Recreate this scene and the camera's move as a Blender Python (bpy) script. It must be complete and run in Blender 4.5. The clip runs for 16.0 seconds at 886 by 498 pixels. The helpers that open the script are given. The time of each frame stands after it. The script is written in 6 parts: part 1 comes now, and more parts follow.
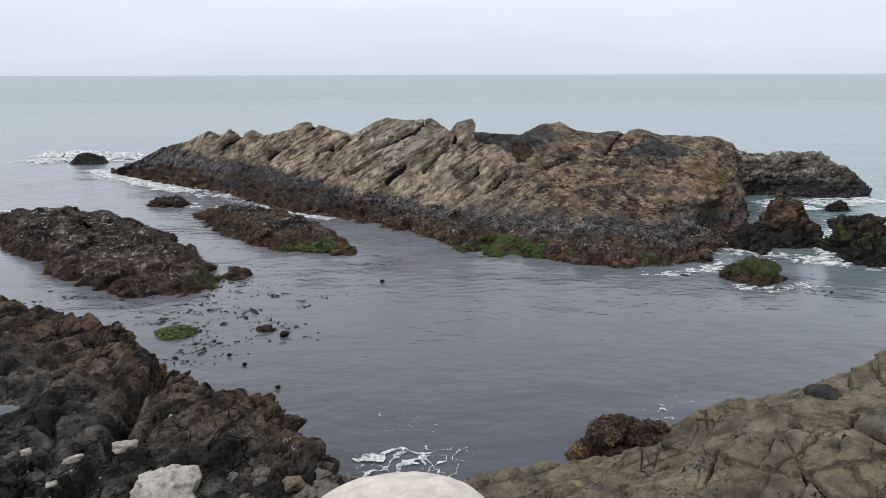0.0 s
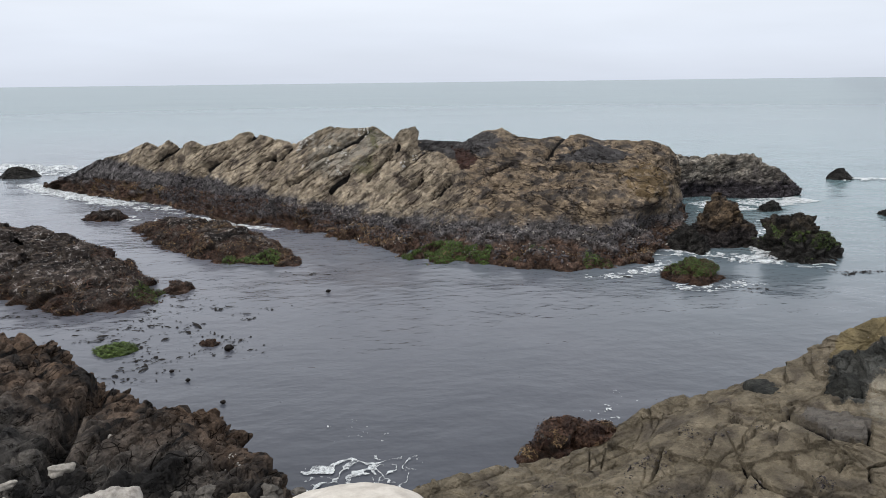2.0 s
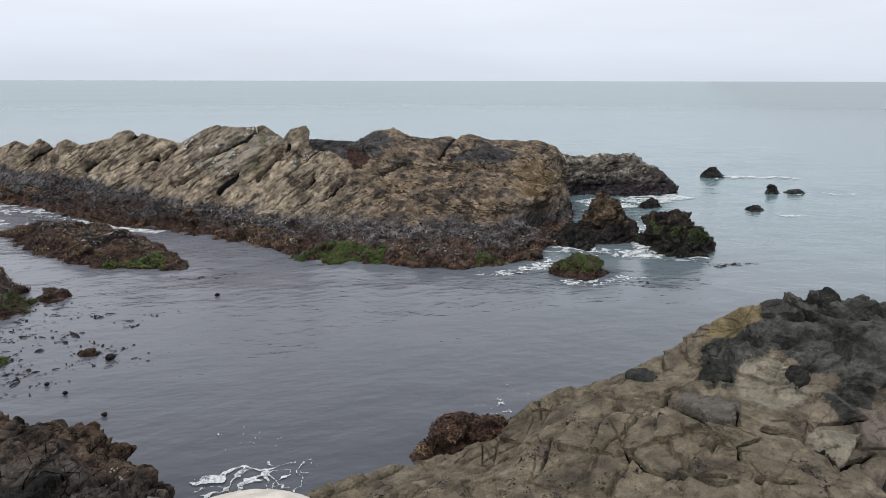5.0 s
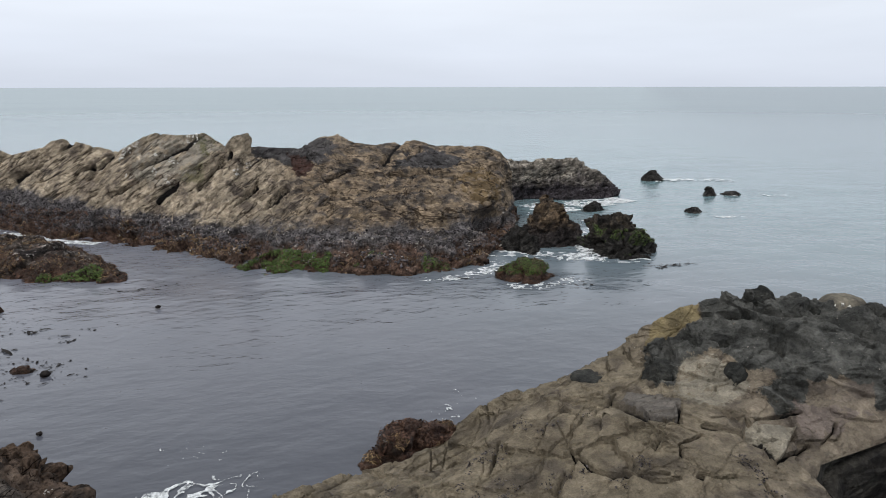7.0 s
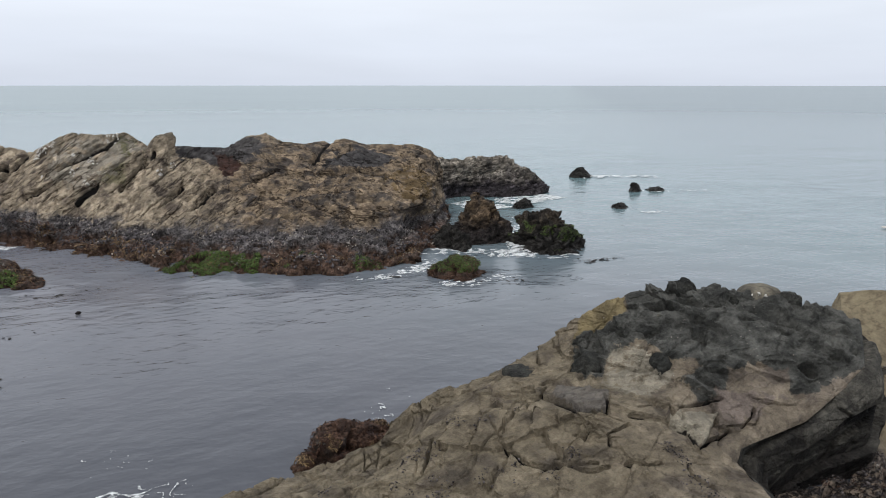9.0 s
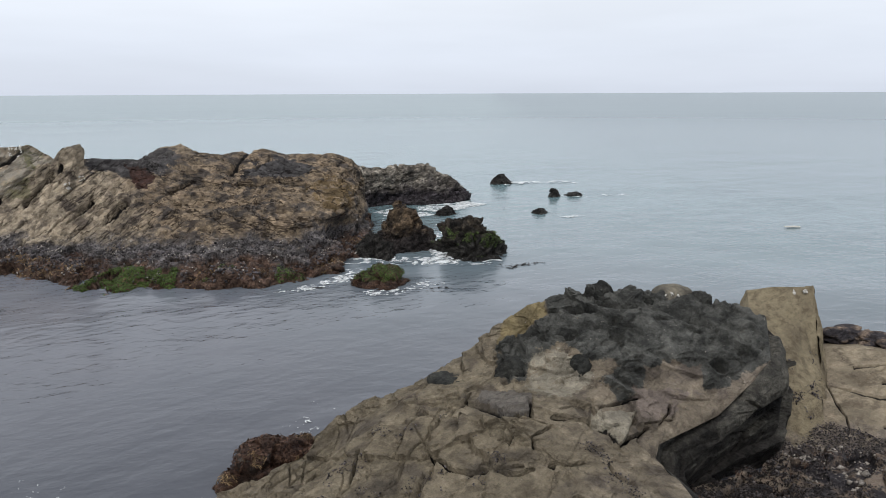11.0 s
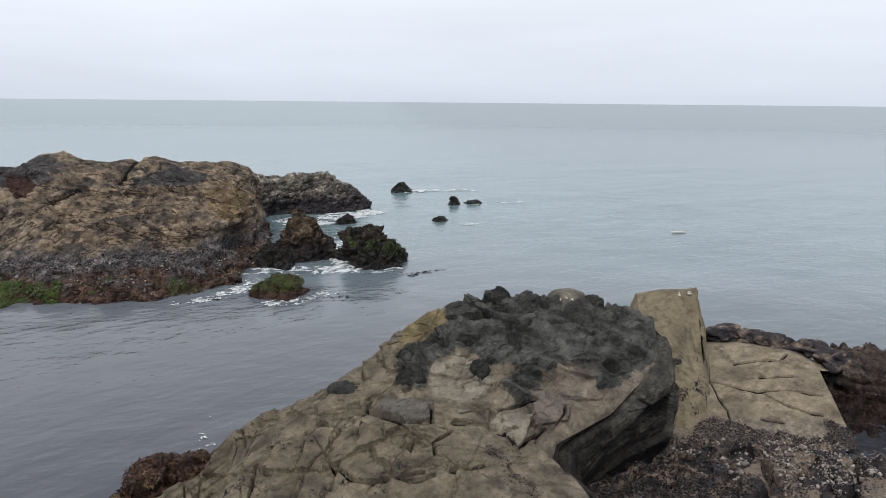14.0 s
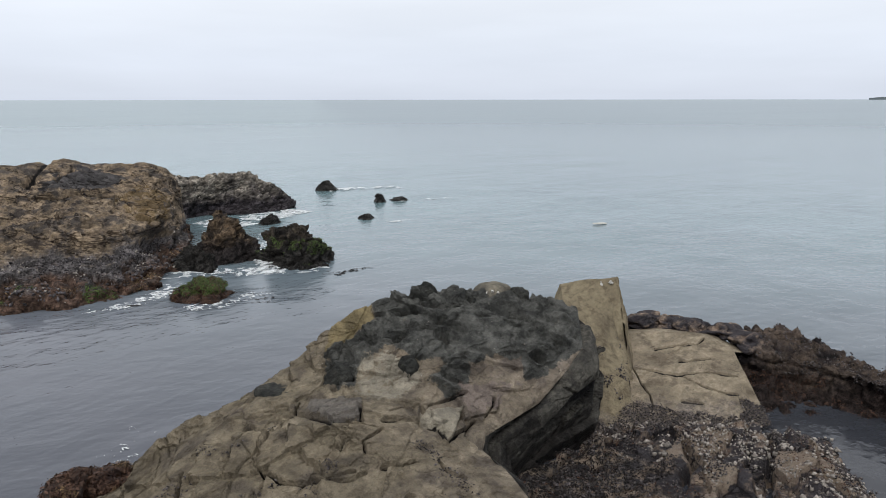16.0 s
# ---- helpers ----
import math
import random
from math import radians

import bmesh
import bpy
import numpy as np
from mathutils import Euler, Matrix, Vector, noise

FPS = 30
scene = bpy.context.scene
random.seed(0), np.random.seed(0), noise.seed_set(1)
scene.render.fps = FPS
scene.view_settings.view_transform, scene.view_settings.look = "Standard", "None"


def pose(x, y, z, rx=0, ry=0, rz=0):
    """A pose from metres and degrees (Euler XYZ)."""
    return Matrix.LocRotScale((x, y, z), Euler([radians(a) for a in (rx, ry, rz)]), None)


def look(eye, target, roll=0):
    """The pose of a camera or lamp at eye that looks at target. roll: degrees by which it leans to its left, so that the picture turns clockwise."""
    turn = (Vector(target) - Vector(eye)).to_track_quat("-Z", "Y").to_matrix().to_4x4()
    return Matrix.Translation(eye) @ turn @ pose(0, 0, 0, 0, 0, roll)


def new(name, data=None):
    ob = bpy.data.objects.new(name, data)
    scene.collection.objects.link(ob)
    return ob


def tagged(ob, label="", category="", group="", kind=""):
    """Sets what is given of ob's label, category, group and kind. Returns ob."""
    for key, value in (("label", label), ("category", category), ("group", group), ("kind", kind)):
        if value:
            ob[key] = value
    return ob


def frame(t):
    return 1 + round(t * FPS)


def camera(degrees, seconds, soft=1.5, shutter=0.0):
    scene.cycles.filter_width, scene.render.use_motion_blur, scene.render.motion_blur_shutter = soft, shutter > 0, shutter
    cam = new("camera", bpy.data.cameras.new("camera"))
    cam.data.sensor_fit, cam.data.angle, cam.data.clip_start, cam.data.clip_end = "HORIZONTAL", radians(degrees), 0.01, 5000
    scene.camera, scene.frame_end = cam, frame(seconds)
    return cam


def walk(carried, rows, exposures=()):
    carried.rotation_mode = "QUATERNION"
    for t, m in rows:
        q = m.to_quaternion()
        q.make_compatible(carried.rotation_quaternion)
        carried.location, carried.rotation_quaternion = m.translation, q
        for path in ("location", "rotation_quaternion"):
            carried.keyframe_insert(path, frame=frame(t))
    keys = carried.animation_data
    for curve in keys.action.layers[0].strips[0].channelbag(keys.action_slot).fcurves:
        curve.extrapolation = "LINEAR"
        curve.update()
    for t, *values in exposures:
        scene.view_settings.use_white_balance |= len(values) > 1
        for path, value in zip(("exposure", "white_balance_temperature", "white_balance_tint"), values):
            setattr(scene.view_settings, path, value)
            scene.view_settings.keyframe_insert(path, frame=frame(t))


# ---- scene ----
FOV = 60.93
cam = camera(FOV, 16.0, soft=0.6)
# seconds, place in metres, then turn to the left, tilt up and lean to the right in degrees
ROWS = [
    (0.0, -0.000, -0.000, 9.000, -0.00, -13.12, 0.17),
    (0.5, 0.010, -0.002, 8.998, -1.16, -12.98, 0.37),
    (1.0, 0.027, -0.001, 8.992, -2.01, -12.86, 0.65),
    (1.5, 0.036, 0.005, 8.993, -2.83, -12.73, 0.76),
    (2.0, 0.050, -0.008, 9.006, -4.14, -12.59, 0.68),
    (2.5, 0.092, -0.035, 9.014, -6.74, -12.43, 0.40),
    (3.0, 0.104, -0.059, 9.027, -8.21, -12.38, 0.40),
    (3.5, 0.119, -0.068, 9.026, -9.37, -12.33, 0.25),
    (4.0, 0.125, -0.069, 9.028, -10.49, -12.58, 0.06),
    (6.5, 0.159, -0.085, 9.033, -15.12, -12.46, 0.03),
    (7.0, 0.196, -0.082, 9.035, -16.37, -12.23, 0.07),
    (7.5, 0.215, -0.080, 9.022, -17.51, -12.02, -0.30),
    (8.0, 0.231, -0.081, 9.014, -18.61, -11.96, -0.41),
    (8.5, 0.252, -0.082, 9.006, -19.96, -12.21, -0.09),
    (9.0, 0.271, -0.096, 9.014, -21.55, -12.34, -0.03),
    (11.5, 0.340, -0.160, 9.044, -28.75, -11.56, 0.17),
    (12.0, 0.342, -0.175, 9.045, -30.10, -11.41, -0.09),
    (12.5, 0.351, -0.175, 9.039, -31.31, -11.27, -0.50),
    (13.0, 0.358, -0.185, 9.049, -32.13, -11.19, -0.38),
    (13.5, 0.358, -0.204, 9.050, -33.52, -11.12, -0.46),
    (14.0, 0.364, -0.224, 9.047, -34.98, -11.11, -0.54),
    (14.5, 0.378, -0.224, 9.048, -35.88, -11.19, -0.56),
    (15.0, 0.384, -0.245, 9.046, -37.52, -11.17, -0.10),
    (15.5, 0.403, -0.262, 9.038, -39.25, -11.25, 0.09),
    (16.0, 0.420, -0.262, 9.020, -40.56, -11.31, 0.06),
]


def aim(x, y, z, yaw, pitch, lean):
    a, b = radians(yaw), radians(pitch)
    way = Vector((-math.sin(a) * math.cos(b), math.cos(a) * math.cos(b), math.sin(b)))
    eye = Vector((x, y, z))
    return look(eye, eye + way, -lean)


walk(cam, [(r[0], aim(*r[1:])) for r in ROWS])

# ---- light: a bright overcast sky, a wide weak sun behind the cloud ----
world = bpy.data.worlds.new("overcast")
scene.world = world
world.use_nodes = True
wn, wl = world.node_tree.nodes, world.node_tree.links
wn.clear()
w_out, w_bg = wn.new("ShaderNodeOutputWorld"), wn.new("ShaderNodeBackground")
w_sky = wn.new("ShaderNodeTexSky")
w_sky.sky_type, w_sky.sun_disc = "NISHITA", False
w_sky.sun_elevation, w_sky.sun_rotation = radians(46), radians(-130)
w_tc, w_sep, w_ramp = wn.new("ShaderNodeTexCoord"), wn.new("ShaderNodeSeparateXYZ"), wn.new("ShaderNodeValToRGB")
w_map, w_noise = wn.new("ShaderNodeMapping"), wn.new("ShaderNodeTexNoise")
w_map.inputs["Scale"].default_value = (1.0, 1.0, 7.0)
w_noise.inputs["Scale"].default_value, w_noise.inputs["Detail"].default_value = 2.2, 5.0
wl.new(w_tc.outputs["Generated"], w_sep.inputs[0])
wl.new(w_sep.outputs["Z"], w_ramp.inputs["Fac"])
wl.new(w_tc.outputs["Generated"], w_map.inputs["Vector"])
wl.new(w_map.outputs[0], w_noise.inputs["Vector"])
for pos, col in ((0.0, (0.61, 0.66, 0.76)), (0.05, (0.67, 0.72, 0.82)), (0.13, (0.77, 0.81, 0.88)), (0.35, (0.84, 0.87, 0.92)), (1.0, (0.95, 0.96, 0.98))):
    if pos in (0.0, 1.0):
        e = w_ramp.color_ramp.elements[0 if pos == 0 else -1]
    else:
        e = w_ramp.color_ramp.elements.new(pos)
    e.position, e.color = pos, (*col, 1)
w_var = wn.new("ShaderNodeMapRange")
w_var.inputs["From Min"].default_value, w_var.inputs["From Max"].default_value = 0.3, 0.7
w_var.inputs["To Min"].default_value, w_var.inputs["To Max"].default_value = 0.95, 1.06
wl.new(w_noise.outputs["Fac"], w_var.inputs["Value"])
w_mul = wn.new("ShaderNodeMix")
w_mul.data_type, w_mul.blend_type = "RGBA", "MULTIPLY"
w_mul.inputs["Factor"].default_value = 1.0
wl.new(w_ramp.outputs["Color"], w_mul.inputs["A"])
wl.new(w_var.outputs["Result"], w_mul.inputs["B"])
w_add = wn.new("ShaderNodeMix")
w_add.data_type, w_add.blend_type = "RGBA", "ADD"
w_add.inputs["Factor"].default_value = 0.006
wl.new(w_mul.outputs["Result"], w_add.inputs["A"])
wl.new(w_sky.outputs["Color"], w_add.inputs["B"])
wl.new(w_add.outputs["Result"], w_bg.inputs["Color"])
wl.new(w_bg.outputs[0], w_out.inputs[0])
w_bg.inputs["Strength"].default_value = 1.13

sun = new("sun", bpy.data.lights.new("sun", "SUN"))
sun.data.energy, sun.data.angle, sun.data.color = 1.5, radians(18), (1.0, 0.97, 0.92)
sun.matrix_world = look((-26, -6, 40), (5, 20, 0))
scene.view_settings.exposure = -0.06


# ---- noise on arrays of points ----
def hashed(i, j, k, seed=0):
    """Random numbers from 0 to 1, one for each whole-numbered cell."""
    h = (i.astype(np.int64) * 73856093) ^ (j.astype(np.int64) * 19349663) ^ (k.astype(np.int64) * 83492791) ^ (seed * 2654435761 + 97)
    h = (h ^ (h >> 13)) * 1274126177
    h = (h ^ (h >> 16)) * 668265263
    return ((h ^ (h >> 15)) & 0xFFFFFF) / float(0xFFFFFF)


def smooth_noise(p, seed=0):
    """Value noise from -1 to 1 at points p (n, 3)."""
    q = np.floor(p)
    f = p - q
    f = f * f * f * (f * (f * 6 - 15) + 10)
    i, j, k = q[:, 0], q[:, 1], q[:, 2]
    out = 0
    for a in (0, 1):
        for b in (0, 1):
            for c in (0, 1):
                w = (f[:, 0] if a else 1 - f[:, 0]) * (f[:, 1] if b else 1 - f[:, 1]) * (f[:, 2] if c else 1 - f[:, 2])
                out = out + w * hashed(i + a, j + b, k + c, seed)
    return out * 2 - 1


def fbm(p, size, octaves=4, seed=0, gain=0.5):
    out, amp, total = 0, 1.0, 0.0
    for o in range(octaves):
        out = out + amp * smooth_noise(p / size * 2.03 ** o + 17.3 * o, seed + o)
        total += amp
        amp *= gain
    return out / total


def billow(p, size, octaves=3, seed=0):
    """Rounded knobs with sharp valleys, 0 to 1."""
    out, amp, total = 0, 1.0, 0.0
    for o in range(octaves):
        out = out + amp * np.abs(smooth_noise(p / size * 2.1 ** o + 9.1 * o, seed + o))
        total += amp
        amp *= 0.5
    return out / total


def nearest(c, seed):
    """For points c: nearest and second nearest distance to scattered seeds, a random number of the nearest, and the way from it."""
    q = np.floor(c)
    f1 = np.full(len(c), 9.0)
    f2 = np.full(len(c), 9.0)
    ident = np.zeros(len(c))
    off = np.zeros((len(c), 3))
    for i in (-1, 0, 1):
        for j in (-1, 0, 1):
            for k in (-1, 0, 1):
                g = q + (i, j, k)
                h = hashed(g[:, 0], g[:, 1], g[:, 2], seed + 1)
                r = (h * 0xFFFFFF).astype(np.int64)
                v = c - g - np.stack([(r & 255) / 255.0, ((r >> 8) & 255) / 255.0, ((r >> 16) & 255) / 255.0], 1)
                d = np.sqrt((v * v).sum(1))
                near = d < f1
                f2 = np.where(near, f1, np.minimum(f2, d))
                ident = np.where(near, h, ident)
                off = np.where(near[:, None], v, off)
                f1 = np.where(near, d, f1)
    return f1, f2, ident, off


def cells(p, seed=0):
    f1, f2, ident, _ = nearest(p, seed)
    return f1, f2, ident


def beds(p, normal, thick, joint, seed=0, wobble=0.35):
    """Layered, jointed rock: how far each block of each bed stands out (0 to 1), how near a point is to a joint (0 to 1), and the bed's random number."""
    n = np.array(normal, float)
    n /= np.linalg.norm(n)
    side = np.cross(n, (0.0, 0.0, 1.0)) if abs(n[2]) < 0.99 else np.array([1.0, 0.0, 0.0])
    side /= np.linalg.norm(side)
    down = np.cross(n, side)
    s = p @ n + wobble * thick * 1.6 * fbm(p, thick * 6, 3, seed + 20)
    s = s / thick + 0.35 * smooth_noise(np.stack([s / thick * 0.45, s * 0, s * 0], 1), seed + 5)
    k = np.floor(s)
    fs = s - k
    bed = hashed(k, k * 0, k * 0, seed + 31)
    a = p @ side / joint + bed * 7 + 0.25 * fbm(p, joint * 0.8, 2, seed + 40)
    b = p @ down / (joint * 1.5) + bed * 3 + 0.25 * fbm(p, joint, 2, seed + 50)
    ka, kb = np.floor(a), np.floor(b)
    fa, fb = a - ka, b - kb
    block = hashed(ka, kb, k, seed + 60)
    edge_s = np.minimum(fs, 1 - fs) * thick
    edge_a = np.minimum(fa, 1 - fa) * joint
    edge_b = np.minimum(fb, 1 - fb) * joint * 1.5
    return 0.65 * bed + 0.35 * block, np.minimum(edge_s, np.minimum(edge_a, edge_b)), bed


def facets(p, normal, sizes, seed, tilt=0.5, bend=0.25):
    """Rock broken into flat tilted faces, long, wide and thick as sizes say, turned to a bed: height (in units of the thickness), nearness of an edge, the face's random number."""
    n = np.array(normal, float)
    n /= np.linalg.norm(n)
    side = np.cross(n, (0.0, 0.0, 1.0)) if abs(n[2]) < 0.99 else np.array([1.0, 0.0, 0.0])
    side /= np.linalg.norm(side)
    down = np.cross(n, side)
    c = np.stack([p @ side / sizes[0], p @ down / sizes[1], p @ n / sizes[2]], 1)
    c = c + bend * np.stack([fbm(c, 0.9, 3, seed + 11), fbm(c, 0.9, 3, seed + 12), fbm(c, 0.9, 3, seed + 13)], 1)
    f1, f2, ident, off = nearest(c, seed)
    lean = np.stack([np.sin(ident * 917.0), np.cos(ident * 573.0), np.sin(ident * 331.0)], 1)
    return (ident - 0.5) + tilt * (off * lean).sum(1), f2 - f1, ident


def joints(p, way, spacing, seed, bend=0.5, width=0.03, share=0.6):
    """A family of long cracks across one direction, broken off here and there: their depth (0 to 1) and a step from one side to the other."""
    w = np.array(way, float)
    w /= np.linalg.norm(w)
    s = p @ w / spacing + bend * fbm(p, spacing * 2.2, 4, seed) + 0.12 * fbm(p, spacing * 0.35, 3, seed + 3)
    k = np.round(s)
    d = np.abs(s - k) * spacing
    on = np.clip((smooth_noise(p / (spacing * 1.3) + k[:, None] * 3.7, seed + 5) + 2 * share - 1) * 4, 0, 1)
    deep = np.exp(-(d / (width * (0.5 + hashed(k, k * 0, k * 0, seed + 8)))) ** 2) * on
    return deep, hashed(np.floor(s), k * 0, k * 0, seed + 6) - 0.5, np.floor(s)


def seen_along(p, dip):
    """Points flattened along one direction: how far they lie sideways and upwards."""
    d = np.array(dip, float)
    d /= np.linalg.norm(d)
    side = np.cross(d, (0.0, 0.0, 1.0))
    side /= np.linalg.norm(side)
    return np.stack([p @ side, p @ np.cross(side, d)], 1)


def to_segment(q, a, b):
    ab = b - a
    u = np.clip(((q - a) @ ab) / max(float(ab @ ab), 1e-9), 0, 1)
    return np.linalg.norm(q - a - u[:, None] * ab, axis=1)


def cut(p, lines, dip, width, seed, wander=0.05):
    """How deep (0 to 1) points lie in cracks that follow given lines and run into the rock along dip."""
    q = seen_along(p, dip)
    best = np.full(len(p), 9.0)
    for i, line in enumerate(lines):
        c = seen_along(np.array(line, float), dip)
        near = np.flatnonzero(((q > c.min(0) - 4 * width - wander) & (q < c.max(0) + 4 * width + wander)).all(1))
        o = p[near]
        r = q[near] + wander * np.stack([fbm(o, wander * 9, 3, seed), fbm(o, wander * 9, 3, seed + 1)], 1)
        wide = width * (0.55 + 0.9 * np.clip(0.5 + smooth_noise(o / (width * 12), seed + 2), 0, 1))
        for k in range(len(c) - 1):
            best[near] = np.minimum(best[near], to_segment(r, c[k], c[k + 1]) / wide)
    return np.clip(1.35 - best, 0, 1)


def within(p, corners, dip, soft, seed, wander=0.2):
    """1 inside an outline that is carried along dip, 0 outside, with a ragged edge."""
    q = seen_along(p, dip)
    c = seen_along(np.array(corners, float), dip)
    out = np.zeros(len(p))
    near = np.flatnonzero(((q > c.min(0) - soft - wander) & (q < c.max(0) + soft + wander)).all(1))
    o = p[near]
    q = q[near] + wander * np.stack([fbm(o, wander * 4, 4, seed, 0.6), fbm(o, wander * 4, 4, seed + 1, 0.6)], 1)
    inside, far = np.zeros(len(q), bool), np.full(len(q), 9.0)
    for a, b in zip(c, np.roll(c, -1, 0)):
        far = np.minimum(far, to_segment(q, a, b))
        if a[1] != b[1]:
            inside ^= ((a[1] > q[:, 1]) != (b[1] > q[:, 1])) & (q[:, 0] < (b[0] - a[0]) * (q[:, 1] - a[1]) / (b[1] - a[1]) + a[0])
    out[near] = np.clip(0.5 + np.where(inside, far, -far) / soft, 0, 1)
    return out


# ---- meshes from grids ----
def along(line, n, closed=False):
    """n points evenly along a line of corners, rounded a little."""
    a = np.array(line, float)
    if closed:
        a = np.vstack([a, a[:1]])
    d = np.concatenate([[0], np.cumsum(np.linalg.norm(np.diff(a, axis=0), axis=1))])
    u = np.linspace(0, d[-1], n)
    return np.stack([np.interp(u, d, a[:, m]) for m in range(3)], 1)


def loft(lines, nu, nv, soften=2, weights=None):
    """A grid (nv, nu, 3) of points through several lines."""
    rows = np.stack([along(l, nu) for l in lines])
    w = weights if weights is not None else np.concatenate([[0], np.cumsum(np.linalg.norm(np.diff(rows, axis=0), axis=2).mean(1))])
    v = np.linspace(0, w[-1], nv)
    g = np.empty((nv, nu, 3))
    for m in range(3):
        for r in range(nv):
            i = min(np.searchsorted(w, v[r], side="right") - 1, len(w) - 2)
            f = (v[r] - w[i]) / (w[i + 1] - w[i])
            g[r, :, m] = rows[i, :, m] * (1 - f) + rows[i + 1, :, m] * f
    for _ in range(soften):
        h = g.copy()
        h[1:-1] = 0.25 * g[:-2] + 0.5 * g[1:-1] + 0.25 * g[2:]
        h[:, 1:-1] = 0.25 * h[:, :-2] + 0.5 * h[:, 1:-1] + 0.25 * h[:, 2:]
        g = h
    return g


def mound(outline, height, power=2.2, nu=140, nv=50, top=None, tilt=(0, 0), base=-0.5):
    """A closed grid that rises from an outline at the water to a rounded top."""
    ring = along([(x, y, base) for x, y in outline], nu, closed=True)
    for _ in range(3):
        ring[:-1] = 0.25 * np.roll(ring[:-1], 1, 0) + 0.5 * ring[:-1] + 0.25 * np.roll(ring[:-1], -1, 0)
        ring[-1] = ring[0]
    c = np.array([*(top if top else ring[:-1].mean(0)[:2]), base])
    r = np.linspace(1.0, 0.02, nv) ** 0.8
    g = c + (ring - c)[None] * r[:, None, None]
    rise = (1 - r ** power)[:, None]
    g[..., 2] += (height - base) * rise + rise * (tilt[0] * (g[..., 0] - c[0]) + tilt[1] * (g[..., 1] - c[1]))
    return g


def normals(g):
    du = np.gradient(g, axis=1)
    dv = np.gradient(g, axis=0)
    n = np.cross(du, dv)
    n /= np.maximum(np.linalg.norm(n, axis=2, keepdims=True), 1e-9)
    if n[..., 2].mean() < 0:
        n = -n
    return n


def roughen(g, amount, smooth=12):
    """Push each point of a grid out along its normal; amount(points, normals) gives metres, and bed tint."""
    n = normals(g)
    for _ in range(smooth):
        n[1:-1] = (n[:-2] + n[1:-1] + n[2:]) / 3
        n[:, 1:-1] = (n[:, :-2] + n[:, 1:-1] + n[:, 2:]) / 3
    n /= np.maximum(np.linalg.norm(n, axis=2, keepdims=True), 1e-9)
    p, q = g.reshape(-1, 3), n.reshape(-1, 3)
    d, tint = amount(p, q)
    return (p + q * d[:, None]).reshape(g.shape), tint


def mesh_of(name, verts, faces, tint=None, normal=None):
    me = bpy.data.meshes.new(name)
    faces = np.asarray(faces)
    me.vertices.add(len(verts))
    me.vertices.foreach_set("co", np.asarray(verts, np.float32).ravel())
    k = faces.shape[1]
    me.loops.add(faces.size)
    me.loops.foreach_set("vertex_index", faces.ravel().astype(np.int32))
    me.polygons.add(len(faces))
    me.polygons.foreach_set("loop_start", np.arange(0, faces.size, k, dtype=np.int32))
    me.polygons.foreach_set("use_smooth", np.ones(len(faces), bool))
    for key, value in (tint or {}).items():
        at = me.attributes.new(key, "FLOAT", "POINT")
        at.data.foreach_set("value", np.asarray(value, np.float32))
    me.update(calc_edges=True)
    me.validate()
    if normal is not None:
        me.normals_split_custom_set_from_vertices(np.asarray(normal, np.float32).tolist())
    return me


def quads(nv, nu):
    i = np.arange(nv * nu).reshape(nv, nu)
    return np.stack([i[:-1, :-1], i[:-1, 1:], i[1:, 1:], i[1:, :-1]], -1).reshape(-1, 4)


def facing_up(g):
    du, dv = np.gradient(g, axis=1), np.gradient(g, axis=0)
    return np.cross(du, dv)[..., 2].mean() > 0


def patch_ids(g, across, down, seed=0):
    """A number for each point of a grid, the same over one patch of it."""
    nv, nu = g.shape[:2]
    x, y = np.meshgrid(np.linspace(0, across, nu), np.linspace(0, down, nv))
    rng = np.random.default_rng(seed)
    best, ident = np.full(nu * nv, 1e9), np.zeros(nu * nv)
    for i in range(across):
        for j in range(down):
            d = (x.ravel() - i - rng.uniform(0.15, 0.85)) ** 2 + (y.ravel() - j - rng.uniform(0.15, 0.85)) ** 2
            ident = np.where(d < best, i * 100 + j, ident)
            best = np.minimum(d, best)
    return ident


def thing(name, label, category, group="", kind="", at=(0, 0, 0)):
    ob = new(name)
    ob.empty_display_size = 0.2
    ob.location = at
    return tagged(ob, label, category, group, kind)


def hang(name, me, material, parent=None, label=""):
    """One mesh object under a thing; the mesh is in world places, moved to the thing's base."""
    ob = new(name, me)
    if material:
        me.materials.append(material)
    if parent:
        me.transform(Matrix.Translation(-parent.matrix_basis.translation))
        ob.parent = parent
    if label:
        ob["label"] = label
    return ob


def grid_part(name, g, material, parent=None, label="", tint=None, split=None):
    """A grid as one mesh, or, with split (a number for each point), as one mesh for each number."""
    nv, nu = g.shape[:2]
    f = quads(nv, nu)
    if not facing_up(g):
        f = f[:, ::-1]
    v = g.reshape(-1, 3)
    nn = None if split is None else normals(g).reshape(-1, 3)
    if tint is not None and not isinstance(tint, dict):
        tint = {"bed": tint}
    if split is None:
        return [hang(name, mesh_of(name, v, f, tint), material, parent, label)]
    made = []
    key = split[f[:, 0]]
    for k in np.unique(key):
        sub = f[key == k]
        used, back = np.unique(sub, return_inverse=True)
        made.append(hang(name, mesh_of(name, v[used], back.reshape(sub.shape), None if tint is None else {key: value[used] for key, value in tint.items()}, nn[used]), material, parent, label))
    return made


# ---- materials ----
def shader(name):
    m = bpy.data.materials.new(name)
    m.use_nodes = True
    t = m.node_tree
    return m, t.nodes, t.links, t.nodes["Principled BSDF"]


